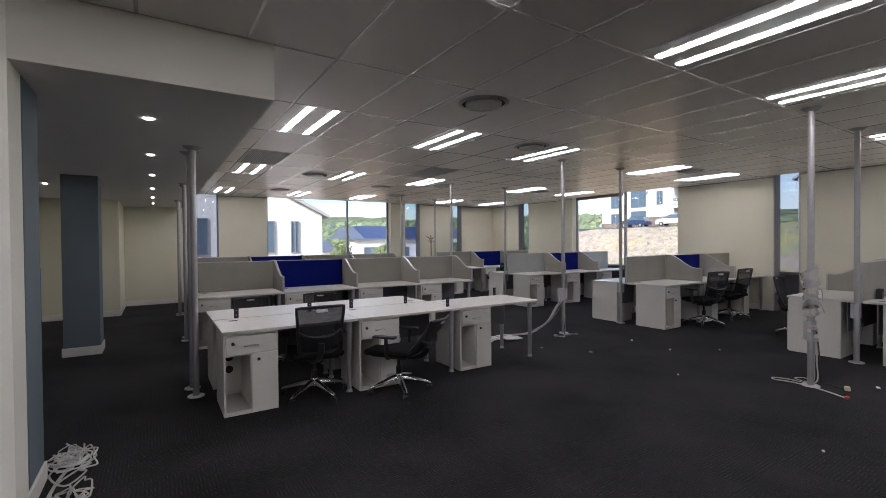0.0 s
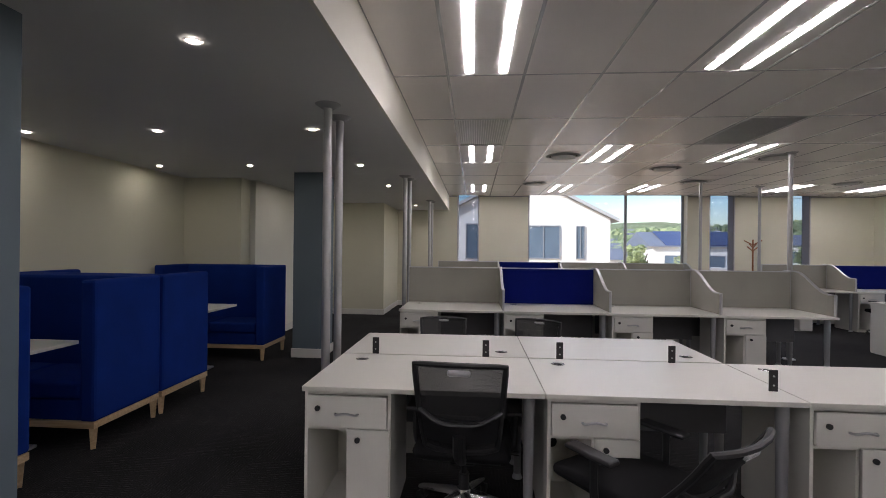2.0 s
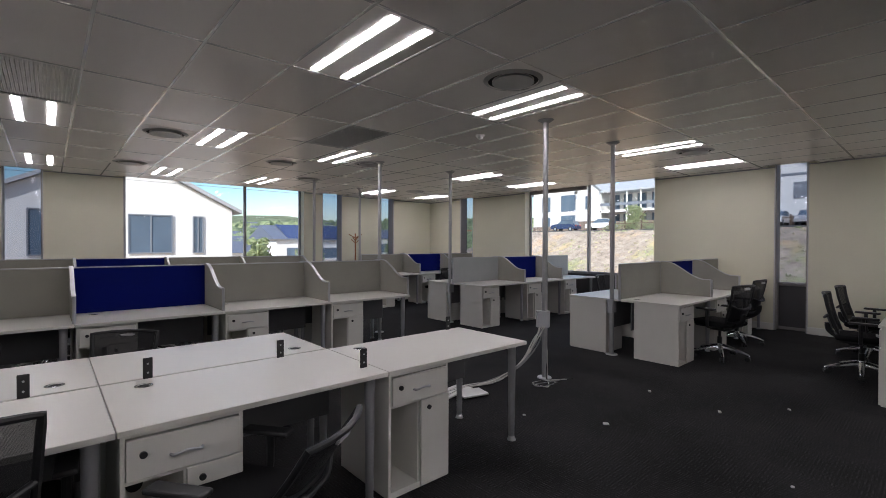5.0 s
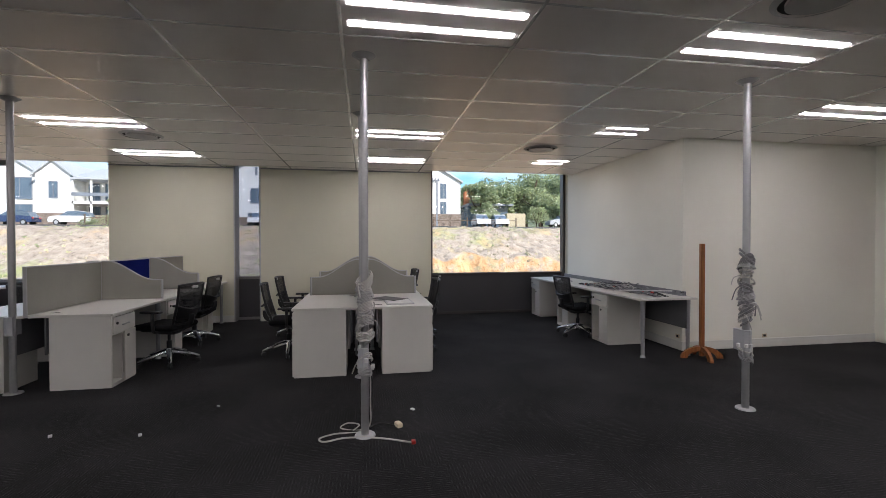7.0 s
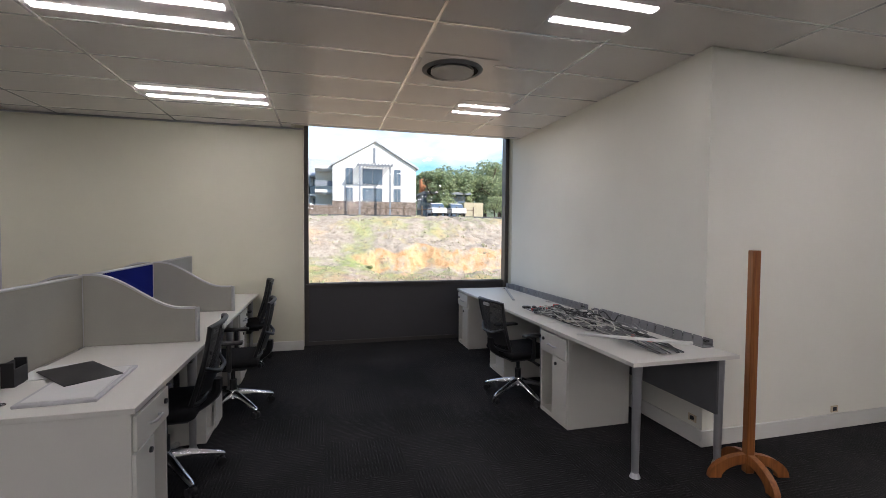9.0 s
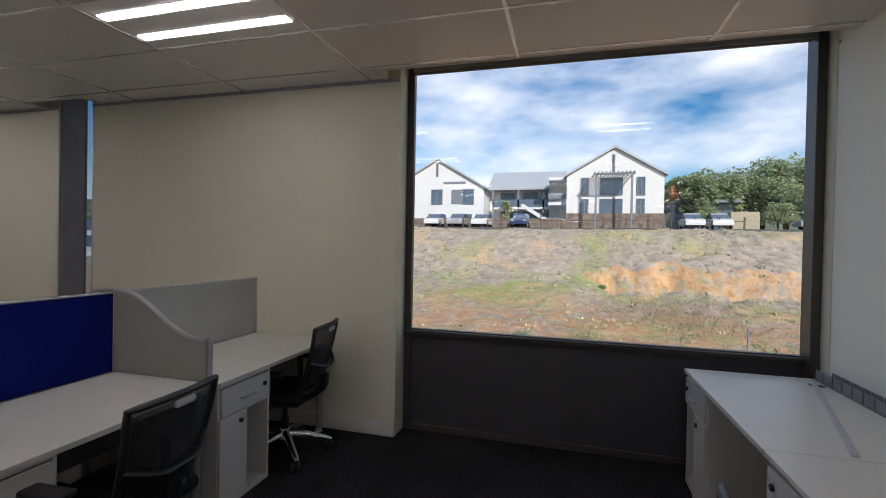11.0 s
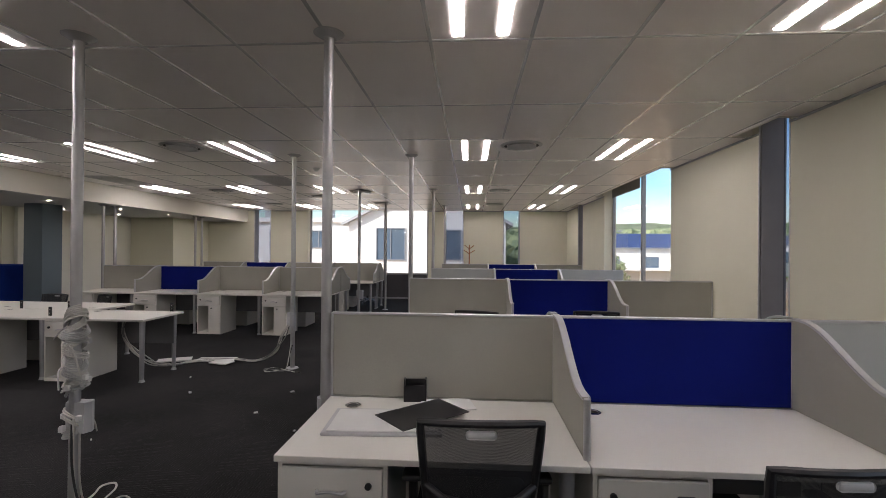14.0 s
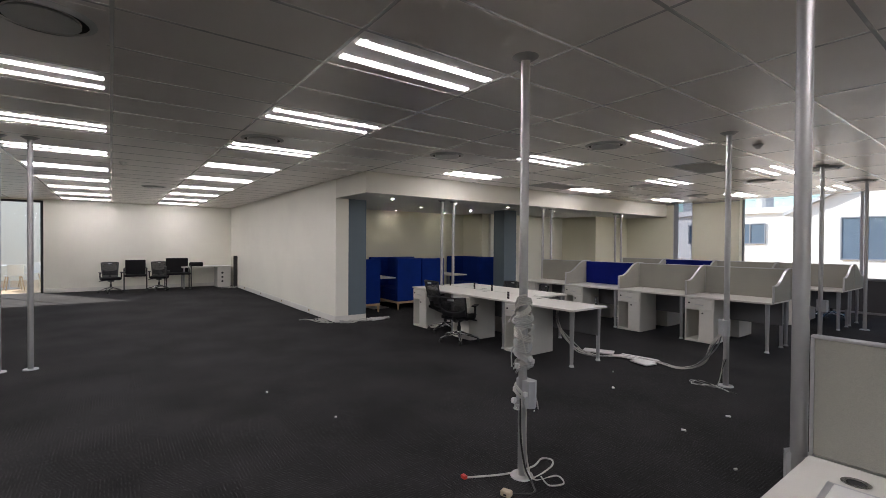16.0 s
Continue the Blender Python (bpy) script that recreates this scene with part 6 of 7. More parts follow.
def ground_material():
    m, n, l, b = nodes_of("veld_ground")
    t = n.new("ShaderNodeTexCoord")

    def noise_(scale, detail, lo, hi):
        a = n.new("ShaderNodeTexNoise")
        a.inputs["Scale"].default_value, a.inputs["Detail"].default_value, a.inputs["Roughness"].default_value = scale, detail, 0.65
        l.new(t.outputs["Object"], a.inputs["Vector"])
        r = n.new("ShaderNodeMapRange")
        r.inputs["From Min"].default_value, r.inputs["From Max"].default_value = lo, hi
        l.new(a.outputs["Fac"], r.inputs["Value"])
        return r.outputs["Result"]

    def blend(fac, a, c):
        x = n.new("ShaderNodeMix")
        x.data_type = "RGBA"
        l.new(fac, x.inputs[0])
        for i, v in ((6, a), (7, c)):
            if isinstance(v, tuple):
                x.inputs[i].default_value = (*v, 1)
            else:
                l.new(v, x.inputs[i])
        return x.outputs[2]
    straw = blend(noise_(1.4, 8, 0.35, 0.65), (0.34, 0.28, 0.225), (0.53, 0.45, 0.36))
    c = blend(noise_(0.16, 8, 0.50, 0.62), straw, (0.31, 0.37, 0.13))
    c = blend(noise_(0.32, 9, 0.53, 0.68), c, (0.62, 0.43, 0.27))
    c = blend(noise_(2.3, 8, 0.54, 0.66), c, (0.24, 0.20, 0.15))
    # bare orange soil dug over along the foot of the slope
    p = n.new("ShaderNodeSeparateXYZ")
    l.new(t.outputs["Object"], p.inputs[0])
    dug = n.new("ShaderNodeMapRange")
    dug.inputs["From Min"].default_value, dug.inputs["From Max"].default_value = 36, 27
    dug.inputs["To Max"].default_value = 0.85
    l.new(p.outputs[0], dug.inputs["Value"])
    kd = n.new("ShaderNodeMath")
    kd.operation = "MULTIPLY"
    l.new(dug.outputs["Result"], kd.inputs[0])
    l.new(noise_(0.8, 9, 0.38, 0.54), kd.inputs[1])
    c = blend(kd.outputs[0], c, blend(noise_(2.0, 8, 0.40, 0.62), (0.60, 0.36, 0.20), (0.42, 0.23, 0.12)))
    g = n.new("ShaderNodeNewGeometry")
    s = n.new("ShaderNodeSeparateXYZ")
    l.new(g.outputs["Normal"], s.inputs[0])
    r = n.new("ShaderNodeMapRange")
    r.inputs["From Min"].default_value, r.inputs["From Max"].default_value = 0.80, 0.66
    l.new(s.outputs[2], r.inputs["Value"])
    earth = blend(noise_(1.8, 9, 0.42, 0.64), (0.72, 0.46, 0.25), (0.45, 0.26, 0.13))
    k = n.new("ShaderNodeMath")
    k.operation = "MULTIPLY"
    l.new(r.outputs["Result"], k.inputs[0])
    l.new(noise_(0.9, 8, 0.38, 0.54), k.inputs[1])
    c = blend(k.outputs[0], c, earth)
    # wooded country beyond the valley
    ln = n.new("ShaderNodeVectorMath")
    ln.operation = "LENGTH"
    l.new(t.outputs["Object"], ln.inputs[0])
    fr = n.new("ShaderNodeMapRange")
    fr.inputs["From Min"].default_value, fr.inputs["From Max"].default_value = 105, 150
    l.new(ln.outputs["Value"], fr.inputs["Value"])
    woods = blend(noise_(0.045, 9, 0.40, 0.62), (0.10, 0.135, 0.075), (0.23, 0.25, 0.16))
    c = blend(fr.outputs["Result"], c, woods)
    l.new(c, b.inputs["Base Color"])
    h = n.new("ShaderNodeTexNoise")
    h.inputs["Scale"].default_value, h.inputs["Detail"].default_value, h.inputs["Roughness"].default_value = 1.6, 9, 0.7
    l.new(t.outputs["Object"], h.inputs["Vector"])
    u = n.new("ShaderNodeBump")
    u.inputs["Strength"].default_value, u.inputs["Distance"].default_value = 0.8, 0.28
    l.new(h.outputs["Fac"], u.inputs["Height"])
    l.new(u.outputs["Normal"], b.inputs["Normal"])
    b.inputs["Roughness"].default_value = 0.95
    b.inputs["Specular IOR Level"].default_value = 0.1
    return m


M["veld"] = ground_material()


def sm(a, b, v):
    k = max(0.0, min(1.0, (v - a) / (b - a)))
    return k * k * (3 - 2 * k)


def height(x, y):
    """The land outside: a dip along the building, a rising field with an eroded bank to the east, a far ridge."""
    z = -3.2
    f = 1 - sm(38, 66, y)
    edge = 45.5 + 1.3 * noise.noise(Vector((y * 0.07, 3, 0)))
    hill = 0.7 * sm(10, 29, x) + 1.7 * sm(27, 40, x) + 3.85 * sm(36, edge, x)
    # eroded bank, scored by gullies
    cut = sm(-21, -17, y) * (1 - sm(-6.5, -3.0, y))
    gully = abs(noise.noise(Vector((y * 1.3, 4, 0))))
    e = 37.4 + 1.5 * noise.noise(Vector((y * 0.35, 9, 0))) + 1.2 * gully
    hill += cut * (1.9 * sm(e - 0.4, e + 0.4, x) - 1.9 * sm(29, 43, x)) * (0.85 + 0.4 * noise.noise(Vector((y * 0.6, x * 0.4, 5))))
    z += f * hill
    z += 0.16 * noise.noise(Vector((x * 0.3, y * 0.3, 0))) * sm(8, 16, x) + 0.16 * noise.noise(Vector((x * 0.9, y * 0.9, 2))) * sm(8, 16, x)
    z += cut * 0.35 * noise.noise(Vector((x * 0.8, y * 1.3, 8))) * sm(28, 33, x)
    d = math.hypot(x, y)
    if d > 160:
        z += 0.072 * (d - 160) * (0.75 + 0.5 * noise.noise(Vector((x * 0.004, y * 0.004, 1))))
    return z


def ground_sheet():
    def axis(near0, near1, step, far):
        v = [near0 + i * step for i in range(int((near1 - near0) / step) + 1)]
        g, p = step, v[-1]
        while p < far:
            g *= 1.25
            p += g
            v.append(p)
        g, p = step, v[0]
        while p > -far:
            g *= 1.25
            p -= g
            v.insert(0, p)
        return v
    xs, ys = axis(8, 50, 0.32, 1500), axis(-26, 34, 0.36, 1500)
    vs = [(x, y, height(x, y)) for x in xs for y in ys]
    k = len(ys)
    fs = [(i * k + j, (i + 1) * k + j, (i + 1) * k + j + 1, i * k + j + 1) for i in range(len(xs) - 1) for j in range(k - 1)]
    me = bpy.data.meshes.new("ground")
    me.from_pydata(vs, [], fs)
    me.materials.append(M["veld"])
    me.polygons.foreach_set("use_smooth", [True] * len(fs))
    return me


tagged(new("ground", ground_sheet()), "open veld of dry grass and orange earth rising to a bank", "ground", kind="structure")


def brush_patch():
    """A thicket of dead brown twigs on the near slope."""
    rng = random.Random(17)
    vs, fs = [], []
    for i in range(2600):
        x, y = rng.gauss(29.5, 2.6), rng.gauss(-8.6, 2.2)
        z = height(x, y)
        h, a, b = rng.uniform(0.08, 0.34), rng.uniform(0, 6.28), rng.uniform(0.1, 0.45)
        w = 0.012
        j = len(vs)
        dx, dy = math.cos(a), math.sin(a)
        vs += [(x - w * dy, y + w * dx, z - 0.05), (x + w * dy, y - w * dx, z - 0.05), (x + dx * b, y + dy * b, z + h)]
        fs.append((j, j + 1, j + 2))
    me = bpy.data.meshes.new("dead_brush")
    me.from_pydata(vs, [], fs)
    me.materials.append(M["brush"])
    tagged(new("dead_brush", me), "thicket of dead brown brush below the bank", "scrub", kind="stuff")


brush_patch()


def veld_bush(x, y, r, h, seed):
    """A feathery green bush: thin stems fanning up from the ground, with narrow leaves along them."""
    rng = random.Random(seed)
    e = thing("bush", "feathery light green bush growing on bare soil", "bush", "bushes on the veld", pose(x, y, height(x, y) - 0.05))
    stems, vs, fs = [], [], []
    for i in range(60):
        a, q = rng.uniform(0, 6.28), r * math.sqrt(rng.random())
        tip = Vector((q * math.cos(a), q * math.sin(a), h * rng.uniform(0.5, 1.0) * (1 - 0.45 * (q / r) ** 2)))
        foot = Vector((0.25 * tip.x, 0.25 * tip.y, 0))
        stems.append((foot, tip))
        for b in range(22):
            u = rng.uniform(0.2, 1.0)
            c = foot.lerp(tip, u)
            d = Vector((rng.gauss(0, 1), rng.gauss(0, 1), rng.uniform(0, 1.2))).normalized() * rng.uniform(0.08, 0.17)
            w = d.cross(Vector((0.3, 0.2, 1))).normalized() * 0.014
            j = len(vs)
            vs += [c - w, c + w, c + d]
            fs.append((j, j + 1, j + 2))
    sv, sf = [], []
    for foot, tip in stems:
        j = len(sv)
        w = Vector((0.008, 0, 0))
        v = Vector((0, 0.008, 0))
        sv += [foot - w, foot + w, foot + v, tip]
        sf += [(j, j + 1, j + 3), (j + 1, j + 2, j + 3), (j + 2, j, j + 3)]
    for nm, vv, ff, mat in (("stems", sv, sf, "leaf_light"), ("foliage", vs, fs, "leaf_light")):
        me = bpy.data.meshes.new(nm)
        me.from_pydata(vv, [], ff)
        me.materials.append(M[mat])
        o = new(nm, me)
        o.parent = e


veld_bush(21.6, -3.3, 0.9, 1.15, 5)
veld_bush(22.2, -0.6, 0.7, 0.4, 6)
veld_bush(36.5, -5.0, 0.5, 0.4, 7)
fp = thing("fence_post", "thin grey steel fence post standing in the veld", "fence post", "", pose(20.5, -8.9, height(20.5, -8.9)))
part("post", rod((0, 0, -0.2), (0, 0, 1.45), 0.03, n=10), "ext_frame", fp)


def scatter_scrub():
    """Tufts of grass and low bushes over the field, as one piece of stuff."""
    rng = random.Random(31)
    vs, fs, mi = [], [], []
    for i in range(5200):
        x, y = rng.uniform(20, 50), rng.uniform(-24, 30)
        if noise.noise(Vector((x * 0.25, y * 0.25, 7))) < -0.12 and rng.random() < 0.8:
            continue
        z = height(x, y)
        s = rng.choice((0.08, 0.10, 0.13, 0.16, 0.26)) * rng.uniform(0.7, 1.3)
        green = noise.noise(Vector((x * 0.12, y * 0.12, 3))) > 0.12 or (31 < x < 36.5 and -21 < y < -7) or math.hypot(x - 33, (y - 4) * 0.6) < 2.2
        for b in range(7):
            a = rng.uniform(0, 6.28)
            r = s * rng.uniform(0.1, 0.9)
            px, py = x + r * math.cos(a), y + r * math.sin(a)
            w, h, t = s * 0.3, s * rng.uniform(0.3, 0.7), rng.uniform(0, 3.14)
            j = len(vs)
            c, q = math.cos(t) * w, math.sin(t) * w
            vs += [(px - c, py - q, z - 0.05), (px + c, py + q, z - 0.05), (px + c * 0.3 + rng.uniform(-0.1, 0.1) * s, py + q * 0.3, z + h)]
            fs.append((j, j + 1, j + 2))
            mi.append((1 if rng.random() < 0.8 else 0) if green else (0 if rng.random() < 0.9 else 1))
    me = bpy.data.meshes.new("field_scrub")
    me.from_pydata(vs, [], fs)
    for k in ("scrub", "leaf_light", "leaf"):
        me.materials.append(M[k])
    me.polygons.foreach_set("material_index", mi)
    tagged(new("field_scrub", me), "tufts of dry grass and low bushes on the field", "scrub", kind="stuff")


scatter_scrub()


def ext_window(parent, fx, y, z, w, h, axis="x", sign=-1, shutter=False):
    """A window on a facade that looks along -x (or -y): a frame proud of the wall with a pane in it."""
    def bx(u0, d0, z0, u1, d1, z1):
        return box(fx + min(d0, d1), u0, z0, fx + max(d0, d1), u1, z1) if axis == "x" else box(u0, fx + min(d0, d1), z0, u1, fx + max(d0, d1), z1)
    win = part("window", bx(y - w / 2, 0.05 * sign, z - h / 2, y + w / 2, 0.004 * sign, z + h / 2), "ext_glass", parent, "dark glazed window")
    f = 0.07
    bm = bmesh.new()
    for u0, z0, u1, z1 in ((y - w / 2 - f, z - h / 2 - f, y + w / 2 + f, z - h / 2), (y - w / 2 - f, z + h / 2, y + w / 2 + f, z + h / 2 + f), (y - w / 2 - f, z - h / 2, y - w / 2, z + h / 2), (y + w / 2, z - h / 2, y + w / 2 + f, z + h / 2), (y - 0.035, z - h / 2, y + 0.035, z + h / 2)):
        q = (min(0.09 * sign, 0), max(0.09 * sign, 0))
        if axis == "x":
            add_box(bm, fx + q[0], u0, z0, fx + q[1], u1, z1)
        else:
            add_box(bm, u0, fx + q[0], z0, u1, fx + q[1], z1)
    part("window_frame", bm, "ext_frame", win)
    if shutter:
        part("shutter", bx(y + w / 2 + 0.1, 0.07 * sign, z - h / 2, y + w / 2 + 0.1 + w, 0.004 * sign, z + h / 2), "ext_frame", parent, "slate grey shutter")


def gable_house(name, label, fx, y0, y1, zb, ze, za, depth, wins, roof="roof_metal", stone_h=0.0, axis="x", over=0.45):
    """A gabled house whose gable end faces the office."""
    e = thing(name, label, "building", "neighbouring buildings")
    ym = (y0 + y1) / 2
    o = [(y0, zb), (y1, zb), (y1, ze), (ym, za), (y0, ze)]
    part("wall", prism(o, axis, fx, fx + depth), "render", e)
    t = 0.22
    rf = [(y0 - over, ze - over * (za - ze) / (ym - y0) + 0.02), (ym, za + 0.02), (y1 + over, ze - over * (za - ze) / (ym - y0) + 0.02), (y1 + over, ze - over * (za - ze) / (ym - y0) + 0.02 + t), (ym, za + 0.02 + t), (y0 - over, ze - over * (za - ze) / (ym - y0) + 0.02 + t)]
    part("roof", prism(rf, axis, fx - 0.35, fx + depth + 0.35), roof, e)
    if stone_h:
        bm = bmesh.new()
        if axis == "x":
            add_box(bm, fx - 0.12, y0 - 0.05, zb - 1.2, fx, y1 + 0.05, zb + stone_h)
        part("stone_plinth", bm, "stone", e, "rough brown stone base")
    for w in wins:
        ext_window(e, fx, *w[:4], axis=axis, shutter=len(w) > 4)
    return e


BX0, ZB = 53.0, 3.3
g1 = gable_house("gabled_office_building", "white gabled office building on a stone base", BX0, -12.2, -2.4, ZB, 9.2, 12.1, 16, [(-4.3, 8.0, 0.7, 1.8), (-4.3, 5.6, 0.7, 2.0), (-9.95, 8.0, 0.7, 1.8), (-9.95, 5.6, 0.7, 2.0), (-7.0, 8.0, 2.2, 1.75), (-7.0, 5.6, 2.2, 2.0), (-7.2, 10.5, 0.14, 1.7)], stone_h=1.8, over=0.3)
bm = bmesh.new()
for y in (-8.75, -5.3):
    add_box(bm, BX0 - 2.6, y - 0.1, ZB - 1.5, BX0 - 2.4, y + 0.1, 9.0)
part("pergola_post", bm, "ext_frame", g1)
bm = bmesh.new()
for i in range(11):
    y = -9.0 + i * 0.38
    add_box(bm, BX0 - 2.8, y, 9.05, BX0, y + 0.1, 9.22)
part("pergola_slat", bm, "ext_frame", g1)
part("pergola_beam", box(BX0 - 2.65, -9.05, 8.88, BX0 - 2.4, -5.05, 9.05), "ext_frame", g1)
# no hole is cut: a dark sheet stands for the shade inside the opening
part("dark_opening", box(BX0 - 0.16, -11.1, ZB - 0.9, BX0 - 0.125, -6.4, ZB + 0.25), "dark", g1)

lk = thing("link_building", "white two-storey link building with balconies and a sheet roof", "building", "neighbouring buildings")
part("wall", box(BX0 + 6, -2.4, ZB, BX0 + 12, 7.1, 8.6), "render", lk)
part("roof", prism([(BX0 + 4.2, 8.5), (BX0 + 9, 11.2), (BX0 + 14, 8.5), (BX0 + 14, 8.3), (BX0 + 4.2, 8.3)], "y", -2.4, 7.1), "roof_metal", lk)
part("balcony_slab", box(BX0 + 4.2, -3.0, 5.9, BX0 + 6, 6.5, 6.15), "render", lk)
part("balcony_rail", box(BX0 + 4.2, -3.0, 6.15, BX0 + 4.26, 6.5, 7.1), "ext_glass", lk, "glass balustrade")
for y in (-2.9, 0.2, 3.2, 6.3):
    part("post", box(BX0 + 4.2, y, ZB, BX0 + 4.4, y + 0.2, 8.3), "ext_frame", lk)
for y in (-1.0, 2.0, 4.8):
    ext_window(lk, BX0 + 6, y, 7.2, 1.7, 1.7)
    ext_window(lk, BX0 + 6, y, 4.7, 1.7, 1.9)
part("stair", prism([(-1.5, 3.6), (-1.2, 3.6), (2.8, 6.1), (2.8, 6.4), (2.5, 6.4), (-1.5, 3.95)], "x", BX0 + 2.6, BX0 + 3.4), "render", lk)
tw = thing("stair_tower", "white open stair tower beside the gable", "building", "neighbouring buildings")
for z in (ZB, 6.1, 8.9):
    part("slab", box(BX0 + 1, -3.0, z, BX0 + 4, -0.4, z + 0.35), "render", tw)
part("back_wall", box(BX0 + 4, -3.0, ZB, BX0 + 4.2, -0.4, 9.25), "bulkhead", tw)
for z in (ZB + 0.35, 6.45):
    part("rail", box(BX0 + 1, -3.0, z + 0.4, BX0 + 1.05, -0.4, z + 1.05), "ext_frame", tw)
gable_house("gabled_office_building", "white gabled building with slate grey shutters", BX0 + 1.5, 7.1, 18.6, ZB, 8.3, 11.7, 16, [(9.0, 7.2, 1.3, 1.7, 1), (12.9, 7.2, 1.3, 1.7), (9.2, 4.6, 1.3, 0.9), (13.2, 4.6, 1.3, 0.9), (12.9, 10.5, 0.14, 1.5)])
part("name_board", box(0, -1.4, -0.14, 0.03, 1.4, 0.14), "ext_frame", thing("building_sign", "dark raised sign on the gable", "sign", "", pose(BX0 + 1.46, 10.7, 8.9)), "dark raised lettering")
b3 = gable_house("gabled_office_building", "white building with deep balconies on a stone base", BX0 + 2, 33.2, 36.8, ZB, 9.4, 10.9, 14, [(35.0, 7.6, 0.8, 1.8)], stone_h=1.6)
b5 = thing("balcony_wing", "white balconied wing with slim columns", "building", "neighbouring buildings")
part("wall", box(BX0 + 4.5, 25.2, ZB, BX0 + 12, 33.1, 9.0), "render", b5)
part("roof", prism([(BX0 + 1.6, 9.0), (BX0 + 8, 11.0), (BX0 + 13, 9.0), (BX0 + 13, 8.8), (BX0 + 1.6, 8.8)], "y", 24.9, 33.1), "roof_metal", b5)
part("balcony_slab", box(BX0 + 1.8, 25.2, 6.0, BX0 + 4.5, 33.1, 6.3), "render", b5)
part("stone_plinth", box(BX0 + 1.7, 25.2, ZB - 1.2, BX0 + 4.4, 33.1, ZB + 1.4), "stone", b5)
for y in (25.3, 27.2, 29.1, 31.0, 32.9):
    part("column", box(BX0 + 1.8, y, ZB, BX0 + 2.0, y + 0.18, 8.8), "render", b5)
part("balcony_rail", box(BX0 + 1.8, 25.2, 6.9, BX0 + 1.85, 33.1, 7.3), "ext_frame", b5)
for y in (26.3, 28.3, 30.3, 32.1):
    ext_window(b5, BX0 + 4.5, y, 7.6, 1.1, 2.0)
    ext_window(b5, BX0 + 4.5, y, 5.0, 1.1, 1.6)
gable_house("gabled_office_building", "white gabled building with tall glazing", BX0 + 3, 37.2, 45.5, ZB - 0.6, 9.6, 12.4, 16, [(39.0, 7.8, 2.4, 2.4), (39.0, 4.6, 2.4, 2.6), (43.0, 7.8, 1.4, 2.2), (43.0, 4.6, 1.4, 2.2)], stone_h=1.6)
rw = thing("retaining_wall", "low rough stone retaining wall above the bank", "wall", "")
part("wall", box(BX0 - 2.0, -3.0, ZB - 0.6, BX0 - 1.4, 16, ZB + 1.1), "stone", rw)
fn = thing("post_fence", "low timber post fence along the car park", "fence", "")
for i in range(24):
    part("post", box(48.0, -18 + i * 2.0, 2.6, 48.12, -17.88 + i * 2.0, 4.4), "bark", fn)
part("rail", box(48.04, -18, 4.0, 48.08, 28, 4.08), "bark", fn)
solid("pavement", box(47.8, -40, 2.2, 60, 45, ZB + 0.02), "asphalt", "grey car park strip in front of the buildings", "pavement", kind="structure")
sh = thing("timber_shed", "low dark pavilion with a terracotta wall", "building", "neighbouring buildings")
part("wall", box(56, -19.5, ZB, 60, -13.8, 6.4), "ext_glass", sh)
part("roof", box(55, -20, 6.4, 61, -13.7, 6.7), "ext_frame", sh)
part("chimney_wall", box(58, -15.5, 6.7, 59, -13.9, 8.6), "terracotta", sh)
solid("container", box(50, -19.85, ZB + 0.02, 51.6, -17.45, 5.05, 0.03), "tan", "cream site container on the car park", "container")


def car(m, paint, label):
    """A hatchback, 4.2 m long along x."""
    e = thing("parked_car", label, "car", "parked cars", m)
    body = [(-2.1, 0.35), (-2.1, 0.8), (-1.95, 0.95), (-1.1, 1.02), (1.35, 1.0), (2.0, 0.85), (2.1, 0.6), (2.08, 0.35)]
    cab = [(-1.95, 0.95), (-1.6, 1.42), (-0.9, 1.52), (0.25, 1.5), (1.1, 1.0)]
    bm = prism(body, "y", -0.86, 0.86)
    part("body", bm, paint, e)
    part("cabin", prism(cab, "y", -0.74, 0.74), "ext_glass", e, "dark car windows")
    part("roof", prism([(-1.62, 1.42), (-1.6, 1.46), (-0.9, 1.56), (0.25, 1.54), (0.35, 1.46), (-0.9, 1.5)], "y", -0.72, 0.72), paint, e)
    for x in (-1.28, 1.3):
        for s in (-1, 1):
            w = part("wheel", rod((x, s * 0.70, 0.31), (x, s * 0.88, 0.31), 0.31, n=16), "tyre", e)
            part("rim", rod((x, s * 0.86, 0.31), (x, s * 0.89, 0.31), 0.19, n=12), "alu", w)
    for s in (-1, 1):
        part("headlight", box(2.0, s * 0.65 - 0.15, 0.66, 2.09, s * 0.65 + 0.15, 0.80, 0.02), "pearl", e)
        part("tail_light", box(-2.12, s * 0.65 - 0.15, 0.7, -2.08, s * 0.65 + 0.15, 0.85, 0.02), "red_plug", e)
    return e


for x, y, a, p, lb in ((49.6, -14.0, 177, "car_white", "white hatchback parked above the bank"), (49.6, -16.3, 176, "car_white", "white saloon parked above the bank"), (49.6, -24.5, 90, "car_silver", "silver car parked by the trees"), (49.8, 6.3, 177, "car_white", "white pick-up parked by the stone wall"), (49.6, 8.9, 178, "car_silver", "silver hatchback parked by the stone wall"), (49.6, 11.5, 179, "car_white", "small white car parked by the stone wall"), (49.6, 2.2, 178, "car_blue", "dark blue hatchback parked by the stone wall"), (50.2, 30.3, 98, "car_white", "white car parked below the balconies"), (50.4, 35.8, 94, "car_blue", "dark blue car parked below the gable")):
    car(pose(x, y, ZB + 0.02, 0, 0, a) @ Matrix.Diagonal((0.9, 0.95, 0.98, 1)), p, lb)


